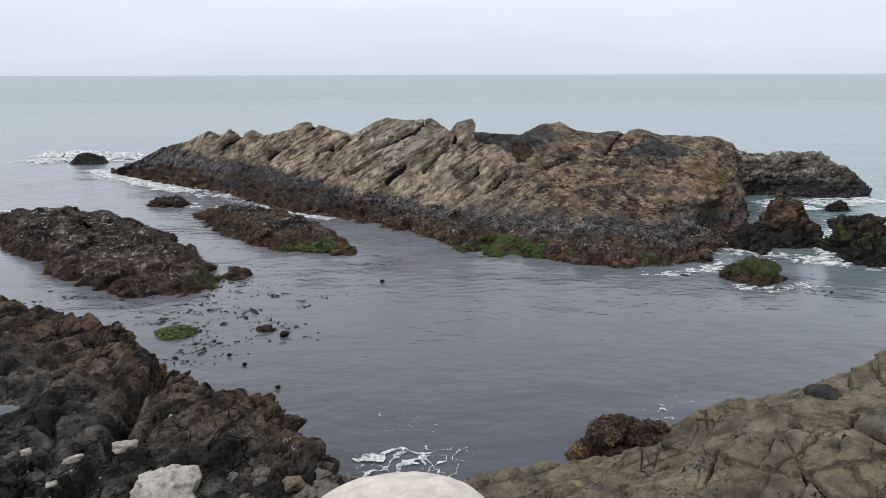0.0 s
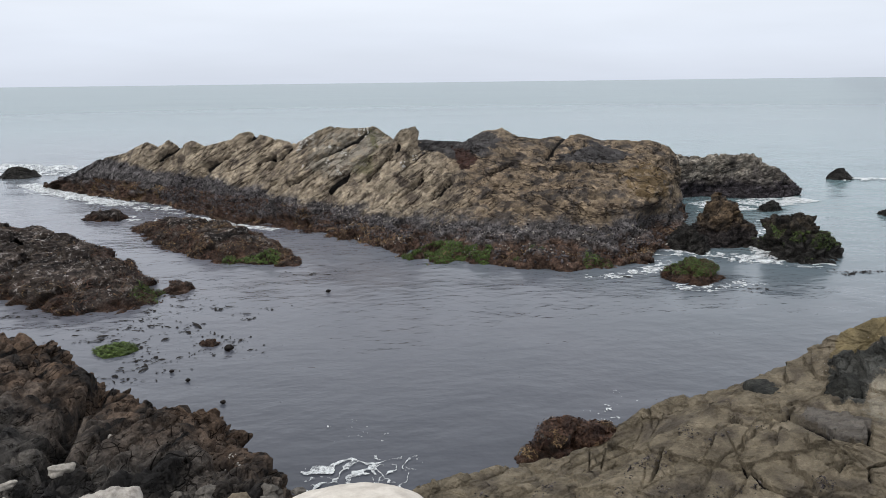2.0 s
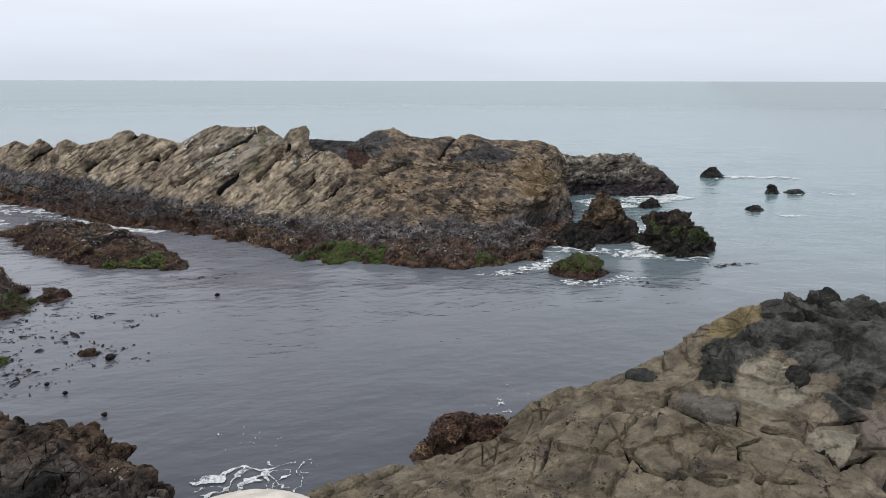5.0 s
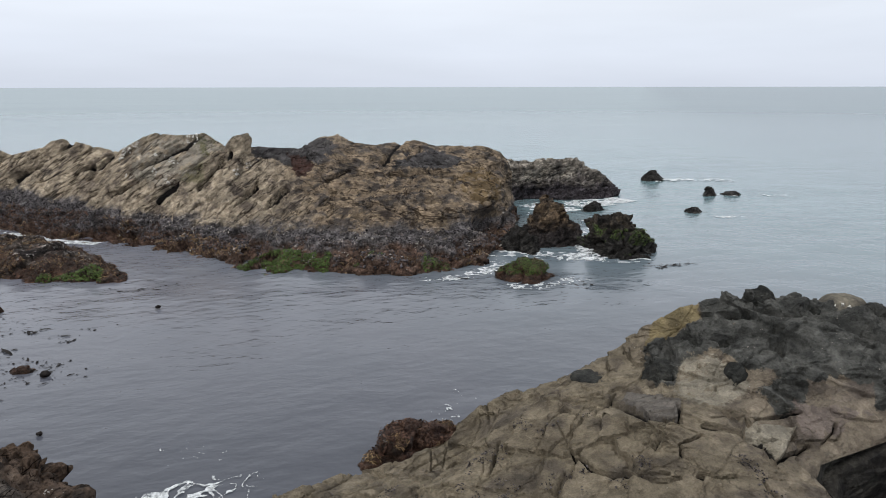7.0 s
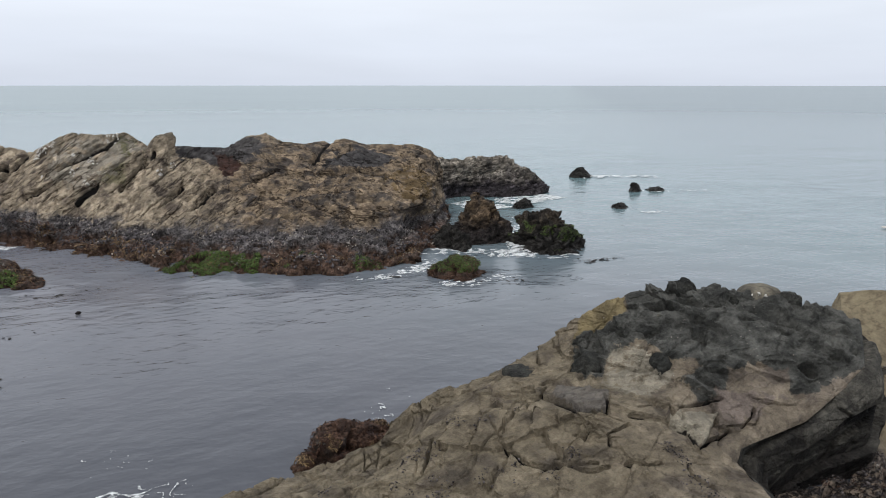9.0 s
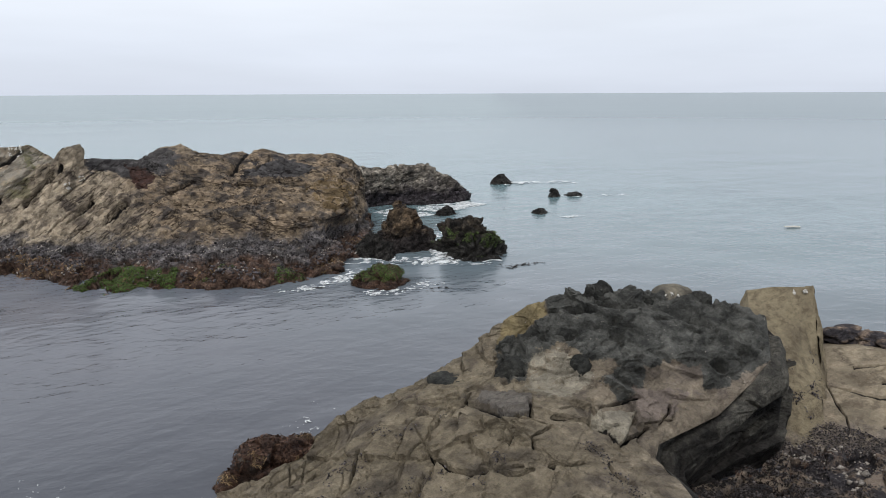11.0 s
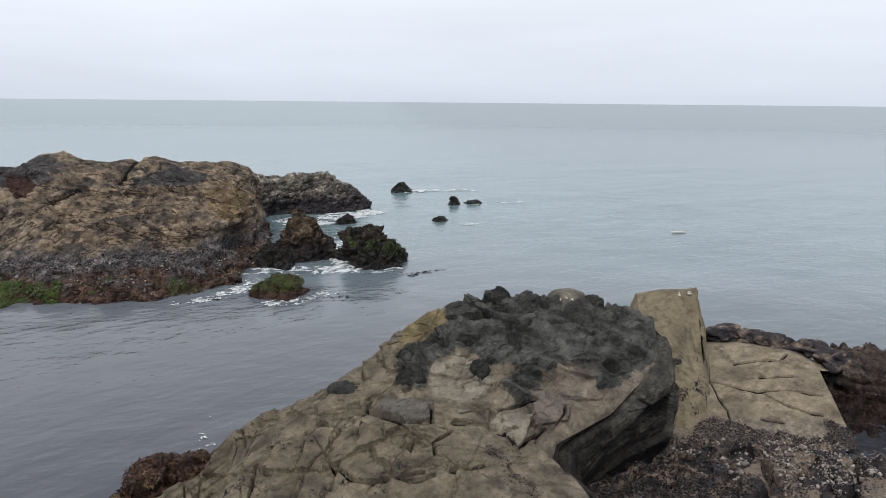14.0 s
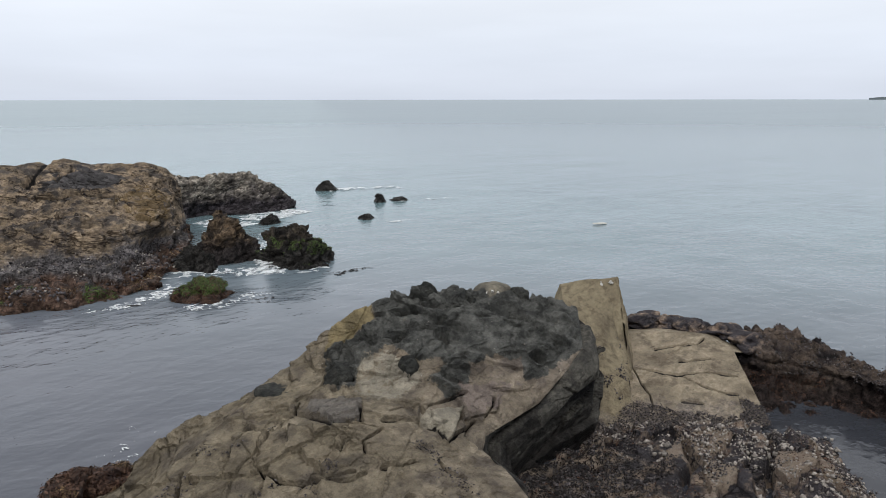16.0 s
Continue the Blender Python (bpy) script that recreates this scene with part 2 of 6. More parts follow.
def noise_node(n, l, vec, scale, detail=6.0, rough=0.6, kind="noise"):
    if kind == "noise":
        x = n.new("ShaderNodeTexNoise")
        x.inputs["Detail"].default_value, x.inputs["Roughness"].default_value = detail, rough
        out = x.outputs["Fac"]
    else:
        x = n.new("ShaderNodeTexVoronoi")
        x.feature = kind
        out = x.outputs["Distance"]
    x.inputs["Scale"].default_value = scale
    l.new(vec, x.inputs["Vector"])
    return out


def span(n, l, value, a, b, lo=0.0, hi=1.0):
    x = n.new("ShaderNodeMapRange")
    x.inputs["From Min"].default_value, x.inputs["From Max"].default_value = a, b
    x.inputs["To Min"].default_value, x.inputs["To Max"].default_value = lo, hi
    l.new(value, x.inputs["Value"])
    return x.outputs["Result"]


def blend(n, l, fac, a, b, kind="MIX"):
    x = n.new("ShaderNodeMix")
    x.data_type, x.blend_type = "RGBA", kind
    for s, v in (("Factor", fac), ("A", a), ("B", b)):
        if isinstance(v, tuple):
            x.inputs[s].default_value = (*v, 1)
        elif isinstance(v, float):
            x.inputs[s].default_value = v
        else:
            l.new(v, x.inputs[s])
    return x.outputs["Result"]


def sums(n, l, op, a, b):
    x = n.new("ShaderNodeMath")
    x.operation = op
    for i, v in enumerate((a, b)):
        if isinstance(v, (int, float)):
            x.inputs[i].default_value = v
        else:
            l.new(v, x.inputs[i])
    return x.outputs[0]


def rock(name, light, mid, dark, patch=1.2, patch_lo=0.42, patch_hi=0.62, crust=None, crust_z=(0.6, 1.6), weed=None, weed_z=(0.1, 0.6), cap=None, cap_z=(3.0, 4.5),
         pale=None, pale_cut=0.68, bump=0.5, grain=9.0, rough=0.85, seam=None, seam_turn=(-0.3, 0.2, 0.9), seam_scale=1.0, seam_cut=(0.54, 0.62), streaks=0.55,
         other=None, other_axis=(1, 0, 0), other_range=(0, 1), cap_mask=(0.38, 0.56), speckle=0.2, ragged_scale=0.7, ragged=2.6, lean=(0, 0, 0), crack=None, crack_turn=None, spots=(), mottled=1.0, crack_lines=None, zones=(), blocks=None):
    """Weathered sea rock: three tones in patches and grain, a crust of mussels below one level, weed below another, a dark growth above a third, pale droppings and salt."""
    m, n, l, b = shader(name)
    geo = n.new("ShaderNodeNewGeometry").outputs["Position"]
    bed = n.new("ShaderNodeAttribute")
    bed.attribute_name = "bed"
    big = noise_node(n, l, geo, 1.0 / patch, 5.0, 0.62)
    fine = noise_node(n, l, geo, grain, 8.0, 0.68)
    tiny = noise_node(n, l, geo, grain * 5, 3.0, 0.6)
    col = blend(n, l, span(n, l, fine, 0.40, 0.60), mid, light)
    col = blend(n, l, span(n, l, big, patch_lo, patch_hi), col, dark)
    if other:
        col2 = blend(n, l, span(n, l, fine, 0.40, 0.60), other[1], other[0])
        col2 = blend(n, l, span(n, l, big, patch_lo - 0.03, patch_hi - 0.03), col2, other[2])
        dot = n.new("ShaderNodeVectorMath")
        dot.operation = "DOT_PRODUCT"
        dot.inputs[1].default_value = other_axis
        l.new(geo, dot.inputs[0])
        where = sums(n, l, "ADD", dot.outputs["Value"], sums(n, l, "MULTIPLY", sums(n, l, "ADD", noise_node(n, l, geo, 0.5, 6.0, 0.65), -0.5), 7.0))
        col = blend(n, l, span(n, l, where, *other_range), col, col2)
    col = blend(n, l, span(n, l, bed.outputs["Fac"], 0.2, 1, 0.0, 0.5), col, blend(n, l, 1.0, col, (0.55, 0.53, 0.52), "MULTIPLY"))
    mottle = noise_node(n, l, geo, grain * 0.38, 8.0, 0.72)
    col = blend(n, l, span(n, l, mottle, 0.50, 0.60, 0.0, 0.62 * mottled), col, blend(n, l, 1.0, col, (0.42, 0.40, 0.40), "MULTIPLY"))
    col = blend(n, l, span(n, l, mottle, 0.36, 0.44, 0.45 * mottled, 0.0), col, blend(n, l, 1.0, col, (1.42, 1.40, 1.36), "MULTIPLY"))
    chips, tones = None, []
    if blocks:
        up = Vector(crack_turn or seam_turn).normalized()
        flat_a = up.cross(Vector((0, 0, 1))).normalized()
        flat_b = up.cross(flat_a)
        lie0 = n.new("ShaderNodeCombineXYZ")
        for socket, axis, size in (("X", flat_a, blocks[0]), ("Y", flat_b, blocks[0]), ("Z", up, blocks[1])):
            dot = n.new("ShaderNodeVectorMath")
            dot.operation = "DOT_PRODUCT"
            dot.inputs[1].default_value = axis / size
            l.new(geo, dot.inputs[0])
            l.new(dot.outputs["Value"], lie0.inputs[socket])
        stir = n.new("ShaderNodeTexNoise")
        stir.inputs["Scale"].default_value, stir.inputs["Detail"].default_value = 1.2, 4.0
        l.new(lie0.outputs[0], stir.inputs["Vector"])
        moved = n.new("ShaderNodeVectorMath")
        moved.operation = "MULTIPLY_ADD"
        moved.inputs[1].default_value = (0.5,) * 3
        l.new(stir.outputs["Color"], moved.inputs[0])
        l.new(lie0.outputs[0], moved.inputs[2])
        for scale in (1.0, 2.7):
            cell = n.new("ShaderNodeTexVoronoi")
            cell.inputs["Scale"].default_value = scale
            l.new(moved.outputs[0], cell.inputs["Vector"])
            tone = n.new("ShaderNodeSeparateColor")
            l.new(cell.outputs["Color"], tone.inputs[0])
            tones.append(span(n, l, tone.outputs[0], 0.1, 0.9, 1 - blocks[2], 1 + 0.7 * blocks[2]))
            chips = tone.outputs[1] if chips is None else sums(n, l, "ADD", chips, sums(n, l, "MULTIPLY", tone.outputs[1], 0.5))
    if seam:
        up = Vector(seam_turn).normalized()
        flat_a = up.cross(Vector((0, 0, 1))).normalized()
        flat_b = up.cross(flat_a)
        lie = n.new("ShaderNodeCombineXYZ")
        for socket, axis, k in (("X", flat_a, 0.35), ("Y", flat_b, 0.35), ("Z", up, 2.4)):
            dot = n.new("ShaderNodeVectorMath")
            dot.operation = "DOT_PRODUCT"
            dot.inputs[1].default_value = axis * (k * seam_scale)
            l.new(geo, dot.inputs[0])
            l.new(dot.outputs["Value"], lie.inputs[socket])
        streak = noise_node(n, l, lie.outputs[0], 1.0, 7.0, 0.66)
        col = blend(n, l, span(n, l, streak, *seam_cut), col, seam)
        streak2 = noise_node(n, l, lie.outputs[0], 3.1, 5.0, 0.7)
        col = blend(n, l, span(n, l, streak2, 0.56, 0.68, 0.0, streaks), col, blend(n, l, 1.0, col, (0.45, 0.43, 0.42), "MULTIPLY"))
    bare = None
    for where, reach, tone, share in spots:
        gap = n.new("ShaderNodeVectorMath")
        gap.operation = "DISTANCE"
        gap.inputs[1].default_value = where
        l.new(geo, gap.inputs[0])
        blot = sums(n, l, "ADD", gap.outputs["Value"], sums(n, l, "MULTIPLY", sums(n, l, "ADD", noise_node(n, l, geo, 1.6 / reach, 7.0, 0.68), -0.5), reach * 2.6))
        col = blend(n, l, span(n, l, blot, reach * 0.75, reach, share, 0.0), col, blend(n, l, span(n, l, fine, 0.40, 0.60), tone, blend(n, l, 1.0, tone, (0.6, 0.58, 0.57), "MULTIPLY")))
        if cap and share == 1.0:
            here = span(n, l, blot, reach * 0.75, reach, 1.0, 0.0)
            bare = here if bare is None else sums(n, l, "MAXIMUM", bare, here)
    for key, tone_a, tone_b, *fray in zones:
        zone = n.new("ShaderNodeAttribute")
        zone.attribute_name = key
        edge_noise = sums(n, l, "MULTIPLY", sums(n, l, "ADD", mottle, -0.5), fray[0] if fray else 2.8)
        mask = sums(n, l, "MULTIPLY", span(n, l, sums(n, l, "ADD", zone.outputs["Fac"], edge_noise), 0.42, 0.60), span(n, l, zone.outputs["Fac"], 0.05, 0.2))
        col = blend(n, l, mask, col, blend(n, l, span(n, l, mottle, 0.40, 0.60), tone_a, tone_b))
    splits = None
    if crack:
        up = Vector(crack_turn or seam_turn).normalized()
        flat_a = up.cross(Vector((0, 0, 1))).normalized()
        flat_b = up.cross(flat_a)
        lie2 = n.new("ShaderNodeCombineXYZ")
        for socket, axis, k in (("X", flat_a, crack[0]), ("Y", flat_b, crack[0] * 1.5), ("Z", up, crack[1])):
            dot = n.new("ShaderNodeVectorMath")
            dot.operation = "DOT_PRODUCT"
            dot.inputs[1].default_value = axis * k
            l.new(geo, dot.inputs[0])
            l.new(dot.outputs["Value"], lie2.inputs[socket])
        bent = n.new("ShaderNodeTexNoise")
        bent.inputs["Scale"].default_value, bent.inputs["Detail"].default_value, bent.inputs["Roughness"].default_value = 1.1, 4.0, 0.5
        l.new(lie2.outputs[0], bent.inputs["Vector"])
        for turn_k, (size, width, cut) in enumerate(((1.0, crack[2], crack[3]), (2.3, crack[2] * 1.4, crack[3] + 0.05))):
            way = n.new("ShaderNodeVectorMath")
            way.operation = "MULTIPLY_ADD"
            way.inputs[1].default_value = (0.22 / size,) * 3
            l.new(bent.outputs["Color"], way.inputs[0])
            l.new(lie2.outputs[0], way.inputs[2])
            edge = noise_node(n, l, way.outputs[0], size, kind="DISTANCE_TO_EDGE")
            broken = noise_node(n, l, geo, crack[0] * size * 0.6 + 0.1 * turn_k, 3.0, 0.5)
            one = sums(n, l, "MULTIPLY", span(n, l, edge, width * 0.35, width, 1.0, 0.0), span(n, l, broken, cut, cut + 0.07))
            splits = one if splits is None else sums(n, l, "MAXIMUM", splits, one)
        col = blend(n, l, sums(n, l, "MULTIPLY", splits, crack[4]), col, blend(n, l, 1.0, col, (0.20, 0.18, 0.17), "MULTIPLY"))
    # fine cracks: their dark filling and shade drawn into colour and bump
    if crack_lines:
        up = Vector(crack_turn or seam_turn).normalized()
        flat_a = up.cross(Vector((0, 0, 1))).normalized()
        flat_b = up.cross(flat_a)
        lie3 = n.new("ShaderNodeCombineXYZ")
        for socket, axis, k in (("X", flat_a, crack_lines[0]), ("Y", flat_b, crack_lines[0]), ("Z", up, crack_lines[1])):
            dot = n.new("ShaderNodeVectorMath")
            dot.operation = "DOT_PRODUCT"
            dot.inputs[1].default_value = axis * k
            l.new(geo, dot.inputs[0])
            l.new(dot.outputs["Value"], lie3.inputs[socket])
        for size, width, cut in ((1.0, crack_lines[2], crack_lines[3]), (2.6, crack_lines[2] * 1.6, crack_lines[3] + 0.02)):
            lines = sums(n, l, "ABSOLUTE", sums(n, l, "ADD", noise_node(n, l, lie3.outputs[0], size, 4.0, 0.55), -0.5), 0.0)
            broken = noise_node(n, l, geo, crack_lines[0] * size * 2.0, 4.0, 0.6)
            one = sums(n, l, "MULTIPLY", span(n, l, lines, width * 0.3, width, 1.0, 0.0), span(n, l, broken, cut, cut + 0.06))
            splits = one if splits is None else sums(n, l, "MAXIMUM", splits, one)
        col = blend(n, l, sums(n, l, "MULTIPLY", splits, crack_lines[4]), col, blend(n, l, 1.0, col, (0.20, 0.18, 0.17), "MULTIPLY"))
    z = n.new("ShaderNodeSeparateXYZ")
    l.new(geo, z.inputs[0])
    uneven = sums(n, l, "MULTIPLY", sums(n, l, "ADD", noise_node(n, l, geo, ragged_scale, 6.0, 0.65), -0.5), ragged)
    level = sums(n, l, "ADD", z.outputs["Z"], uneven)
    tide = level
    if any(lean):
        dot = n.new("ShaderNodeVectorMath")
        dot.operation = "DOT_PRODUCT"
        dot.inputs[1].default_value = lean
        l.new(geo, dot.inputs[0])
        tide = sums(n, l, "ADD", level, sums(n, l, "MINIMUM", dot.outputs["Value"], 0.0))
    if cap:
        grown = sums(n, l, "MULTIPLY", span(n, l, level, *cap_z), span(n, l, noise_node(n, l, geo, 1.9, 7.0, 0.7), *cap_mask))
        if bare is not None:
            grown = sums(n, l, "MULTIPLY", grown, sums(n, l, "SUBTRACT", 1.0, bare))
        col = blend(n, l, grown, col, cap)
    if pale:
        spots = noise_node(n, l, geo, 3.3, 7.0, 0.75)
        col = blend(n, l, span(n, l, spots, pale_cut, pale_cut + 0.05), col, pale)
    speck = noise_node(n, l, geo, grain * 2.2, kind="F1")
    if crust:
        shell = blend(n, l, span(n, l, speck, 0.15, 0.6), crust[0], crust[1])
        col = blend(n, l, span(n, l, tide, crust_z[0], crust_z[1], 1.0, 0.0), col, shell)
    if weed:
        w = blend(n, l, span(n, l, fine, 0.35, 0.65), weed[0], weed[1])
        col = blend(n, l, span(n, l, level, weed_z[0], weed_z[1], 1.0, 0.0), col, w)
    if crust or weed:
        patchy = span(n, l, noise_node(n, l, geo, grain * 0.55, 5.0, 0.7), 0.38, 0.62, 0.35, 1.75)
        col = blend(n, l, span(n, l, tide, (crust_z if crust else weed_z)[0], (crust_z if crust else weed_z)[1], 1.0, 0.0), col, blend(n, l, 1.0, col, patchy, "MULTIPLY"))
    for tone in tones:
        col = blend(n, l, 1.0, col, tone, "MULTIPLY")
    col = blend(n, l, 1.0, col, span(n, l, tiny, 0.25, 0.75, 1 - speckle, 1 + speckle), "MULTIPLY")
    l.new(col, b.inputs["Base Color"])
    wet = span(n, l, level, 0.1, 0.9, 0.45, rough)
    l.new(wet, b.inputs["Roughness"])
    b.inputs["Specular IOR Level"].default_value = 0.12
    relief = sums(n, l, "ADD", fine, sums(n, l, "MULTIPLY", tiny, 0.35))
    relief = sums(n, l, "ADD", relief, sums(n, l, "MULTIPLY", speck, 0.3))
    if chips is not None:
        relief = sums(n, l, "ADD", relief, sums(n, l, "MULTIPLY", chips, 0.5))
    if splits is not None:
        relief = sums(n, l, "SUBTRACT", relief, sums(n, l, "MULTIPLY", splits, 0.5))
    bp = n.new("ShaderNodeBump")
    bp.inputs["Strength"].default_value, bp.inputs["Distance"].default_value = bump, 0.9 / grain
    l.new(relief, bp.inputs["Height"])
    l.new(bp.outputs[0], b.inputs["Normal"])
    return m


def plain(name, a, b_col, scale=6.0, rough=0.7, bump=0.4, dist=0.03, per_piece=0.0):
    """Two tones in noise, with relief; per_piece varies the loose pieces of one mesh."""
    m, n, l, b = shader(name)
    geo = n.new("ShaderNodeNewGeometry")
    k = noise_node(n, l, geo.outputs["Position"], scale, 7.0, 0.65)
    col = blend(n, l, span(n, l, k, 0.35, 0.65), a, b_col)
    if per_piece:
        col = blend(n, l, 1.0, col, span(n, l, geo.outputs["Random Per Island"], 0, 1, 1 - per_piece, 1 + per_piece), "MULTIPLY")
    l.new(col, b.inputs["Base Color"])
    b.inputs["Roughness"].default_value = rough
    b.inputs["Specular IOR Level"].default_value = 0.15
    bp = n.new("ShaderNodeBump")
    bp.inputs["Strength"].default_value, bp.inputs["Distance"].default_value = bump, dist
    l.new(noise_node(n, l, geo.outputs["Position"], scale * 3, 6.0, 0.7), bp.inputs["Height"])
    l.new(bp.outputs[0], b.inputs["Normal"])
    return m


MUSSEL = ((0.014, 0.012, 0.015), (0.056, 0.049, 0.054))
WEED = ((0.024, 0.014, 0.011), (0.068, 0.040, 0.027))
ISLAND_MUSSEL = ((0.036, 0.033, 0.035), (0.116, 0.107, 0.107))
ISLAND_WEED = ((0.036, 0.023, 0.019), (0.118, 0.076, 0.056))
# dark growth in the open joints, plus their shade painted into the colour
JOINT_FILL_SHADE = ("fill_shade", (0.026, 0.023, 0.022), (0.014, 0.013, 0.013), 0.5)
ISLAND = dict(light=(0.440, 0.372, 0.282), mid=(0.318, 0.262, 0.193), dark=(0.150, 0.123, 0.100), blocks=(1.0, 0.42, 0.24), patch=1.1, patch_lo=0.50, patch_hi=0.62, lean=(0.065, 0.0, 0.0), crust=ISLAND_MUSSEL, crust_z=(1.15, 1.5), weed=ISLAND_WEED, weed_z=(0.5, 0.9), ragged_scale=0.45, ragged=2.4,
                   cap=(0.070, 0.064, 0.050), cap_z=(5.0, 6.4), pale=(0.40, 0.375, 0.33), pale_cut=0.665, grain=4.0, bump=0.8, seam=(0.060, 0.048, 0.041), seam_scale=0.7, seam_cut=(0.60, 0.65), streaks=0.45,
                   other=((0.325, 0.252, 0.172), (0.185, 0.143, 0.106), (0.085, 0.073, 0.065)), other_axis=(1.0, 0.0, 0.0), other_range=(2.5, 5.5), crack_lines=(0.16, 1.0, 0.013, 0.45, 0.9),
                   zones=(("grey_bed", (0.085, 0.080, 0.080), (0.045, 0.042, 0.043)), ("red_bed", (0.075, 0.040, 0.032), (0.050, 0.032, 0.028)), ("gold_bed", (0.200, 0.140, 0.072), (0.120, 0.085, 0.047)), ("pale_bed", (0.36, 0.325, 0.275), (0.27, 0.24, 0.195)), JOINT_FILL_SHADE),
                   # last spot: black wet rock plus the recess's shadow, painted dark
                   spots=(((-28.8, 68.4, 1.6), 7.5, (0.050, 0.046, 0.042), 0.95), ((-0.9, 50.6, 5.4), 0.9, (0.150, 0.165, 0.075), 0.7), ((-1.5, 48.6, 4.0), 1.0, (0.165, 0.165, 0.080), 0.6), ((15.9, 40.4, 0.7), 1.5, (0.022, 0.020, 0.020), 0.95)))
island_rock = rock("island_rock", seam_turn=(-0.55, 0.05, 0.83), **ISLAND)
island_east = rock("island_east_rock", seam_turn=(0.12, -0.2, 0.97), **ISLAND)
spur_rock = rock("spur_rock", (0.43, 0.39, 0.33), (0.285, 0.255, 0.215), (0.115, 0.105, 0.096), patch=1.2, crust=MUSSEL, crust_z=(0.9, 2.0), pale=(0.40, 0.38, 0.34), pale_cut=0.65, grain=4.0, bump=0.9, seam=(0.035, 0.032, 0.031), seam_turn=(-0.3, -0.2, 0.9), blocks=(0.6, 0.3, 0.45), crack_lines=(0.25, 1.2, 0.012, 0.46, 0.85))
black_rock = rock("black_rock", blocks=(0.4, 0.3, 0.4), light=(0.090, 0.073, 0.055), mid=(0.044, 0.038, 0.032), dark=(0.016, 0.015, 0.014), patch=0.7, crust=((0.008, 0.008, 0.008), (0.030, 0.028, 0.026)), crust_z=(0.8, 1.6), grain=5.0, bump=0.9, seam=(0.012, 0.011, 0.011))
stack_rock = rock("stack_rock", (0.215, 0.155, 0.098), (0.120, 0.086, 0.058), (0.040, 0.033, 0.028), patch=0.7, blocks=(0.5, 0.3, 0.35), crust=((0.010, 0.009, 0.010), (0.040, 0.034, 0.033)), crust_z=(0.8, 1.5), grain=5.0, bump=0.9, crack_lines=(0.5, 1.2, 0.012, 0.46, 0.85))
tidal_rock = rock("tidal_rock", (0.16, 0.130, 0.110), (0.070, 0.056, 0.050), (0.024, 0.020, 0.020), patch=0.8, crust=((0.016, 0.014, 0.015), (0.060, 0.048, 0.042)), crust_z=(0.3, 0.9), weed=WEED, weed_z=(0.1, 0.6),
                  pale=(0.30, 0.275, 0.26), pale_cut=0.55, grain=4.0, bump=0.9, seam=(0.020, 0.017, 0.017), seam_turn=(-0.35, 0.25, 0.85), blocks=(0.5, 0.35, 0.4))
shore_rock = rock("shore_rock", (0.200, 0.138, 0.098), (0.105, 0.074, 0.056), (0.040, 0.035, 0.032), patch=1.2, patch_lo=0.46, patch_hi=0.58, crust=((0.03, 0.025, 0.022), (0.07, 0.05, 0.04)), crust_z=(0.2, 1.0),
                  pale=(0.20, 0.18, 0.155), pale_cut=0.69, grain=6.0, bump=1.0, crack=(0.8, 1.2, 0.014, 0.48, 0.85), crack_lines=(0.6, 2.0, 0.010, 0.48, 0.8), seam=(0.018, 0.017, 0.017), seam_turn=(-0.45, 0.2, 0.85), seam_scale=1.6, seam_cut=(0.57, 0.64),
                  other=((0.180, 0.166, 0.152), (0.092, 0.086, 0.081), (0.032, 0.031, 0.031)), other_axis=(-0.75, -1.0, 0.0), other_range=(-10.5, -7.5))
crag_rock = rock("crag_rock", blocks=(0.55, 0.4, 0.16), light=(0.242, 0.206, 0.150), mid=(0.172, 0.146, 0.107), dark=(0.110, 0.094, 0.075), patch=0.8, patch_lo=0.50, patch_hi=0.62, pale=(0.33, 0.295, 0.24), pale_cut=0.68,
                 crust=((0.05, 0.045, 0.04), (0.10, 0.085, 0.07)), crust_z=(-0.4, 0.4), grain=5.0, bump=0.75, seam=(0.085, 0.070, 0.058), seam_turn=(-0.25, -0.3, 0.9), seam_scale=1.0, seam_cut=(0.62, 0.70), streaks=0.25, speckle=0.16, ragged_scale=0.5,
                 other=((0.285, 0.242, 0.192), (0.205, 0.172, 0.137), (0.130, 0.110, 0.095)), other_axis=(0.8, -0.3, 0.5), other_range=(4.0, 8.5), mottled=0.75, crack_lines=(0.45, 1.6, 0.006, 0.54, 0.3), crack_turn=(-0.25, -0.45, 0.86),
                 zones=(("growth", (0.108, 0.108, 0.100), (0.038, 0.039, 0.037)), ("grey_bed", (0.165, 0.148, 0.131), (0.112, 0.102, 0.092)), ("pale_bed", (0.310, 0.280, 0.222), (0.190, 0.172, 0.140)), ("plum_bed", (0.220, 0.182, 0.158), (0.155, 0.128, 0.113)), ("tan_edge", (0.205, 0.165, 0.092), (0.150, 0.122, 0.072)), JOINT_FILL_SHADE))
knob_rock = rock("knob_rock", (0.066, 0.066, 0.059), (0.038, 0.039, 0.037), (0.020, 0.021, 0.020), patch=0.5, crust=None, grain=6.0, bump=0.9)
dome_rock = rock("dome_rock", (0.20, 0.18, 0.14), (0.13, 0.118, 0.095), (0.075, 0.07, 0.06), patch=0.6, grain=6.0, bump=0.5)
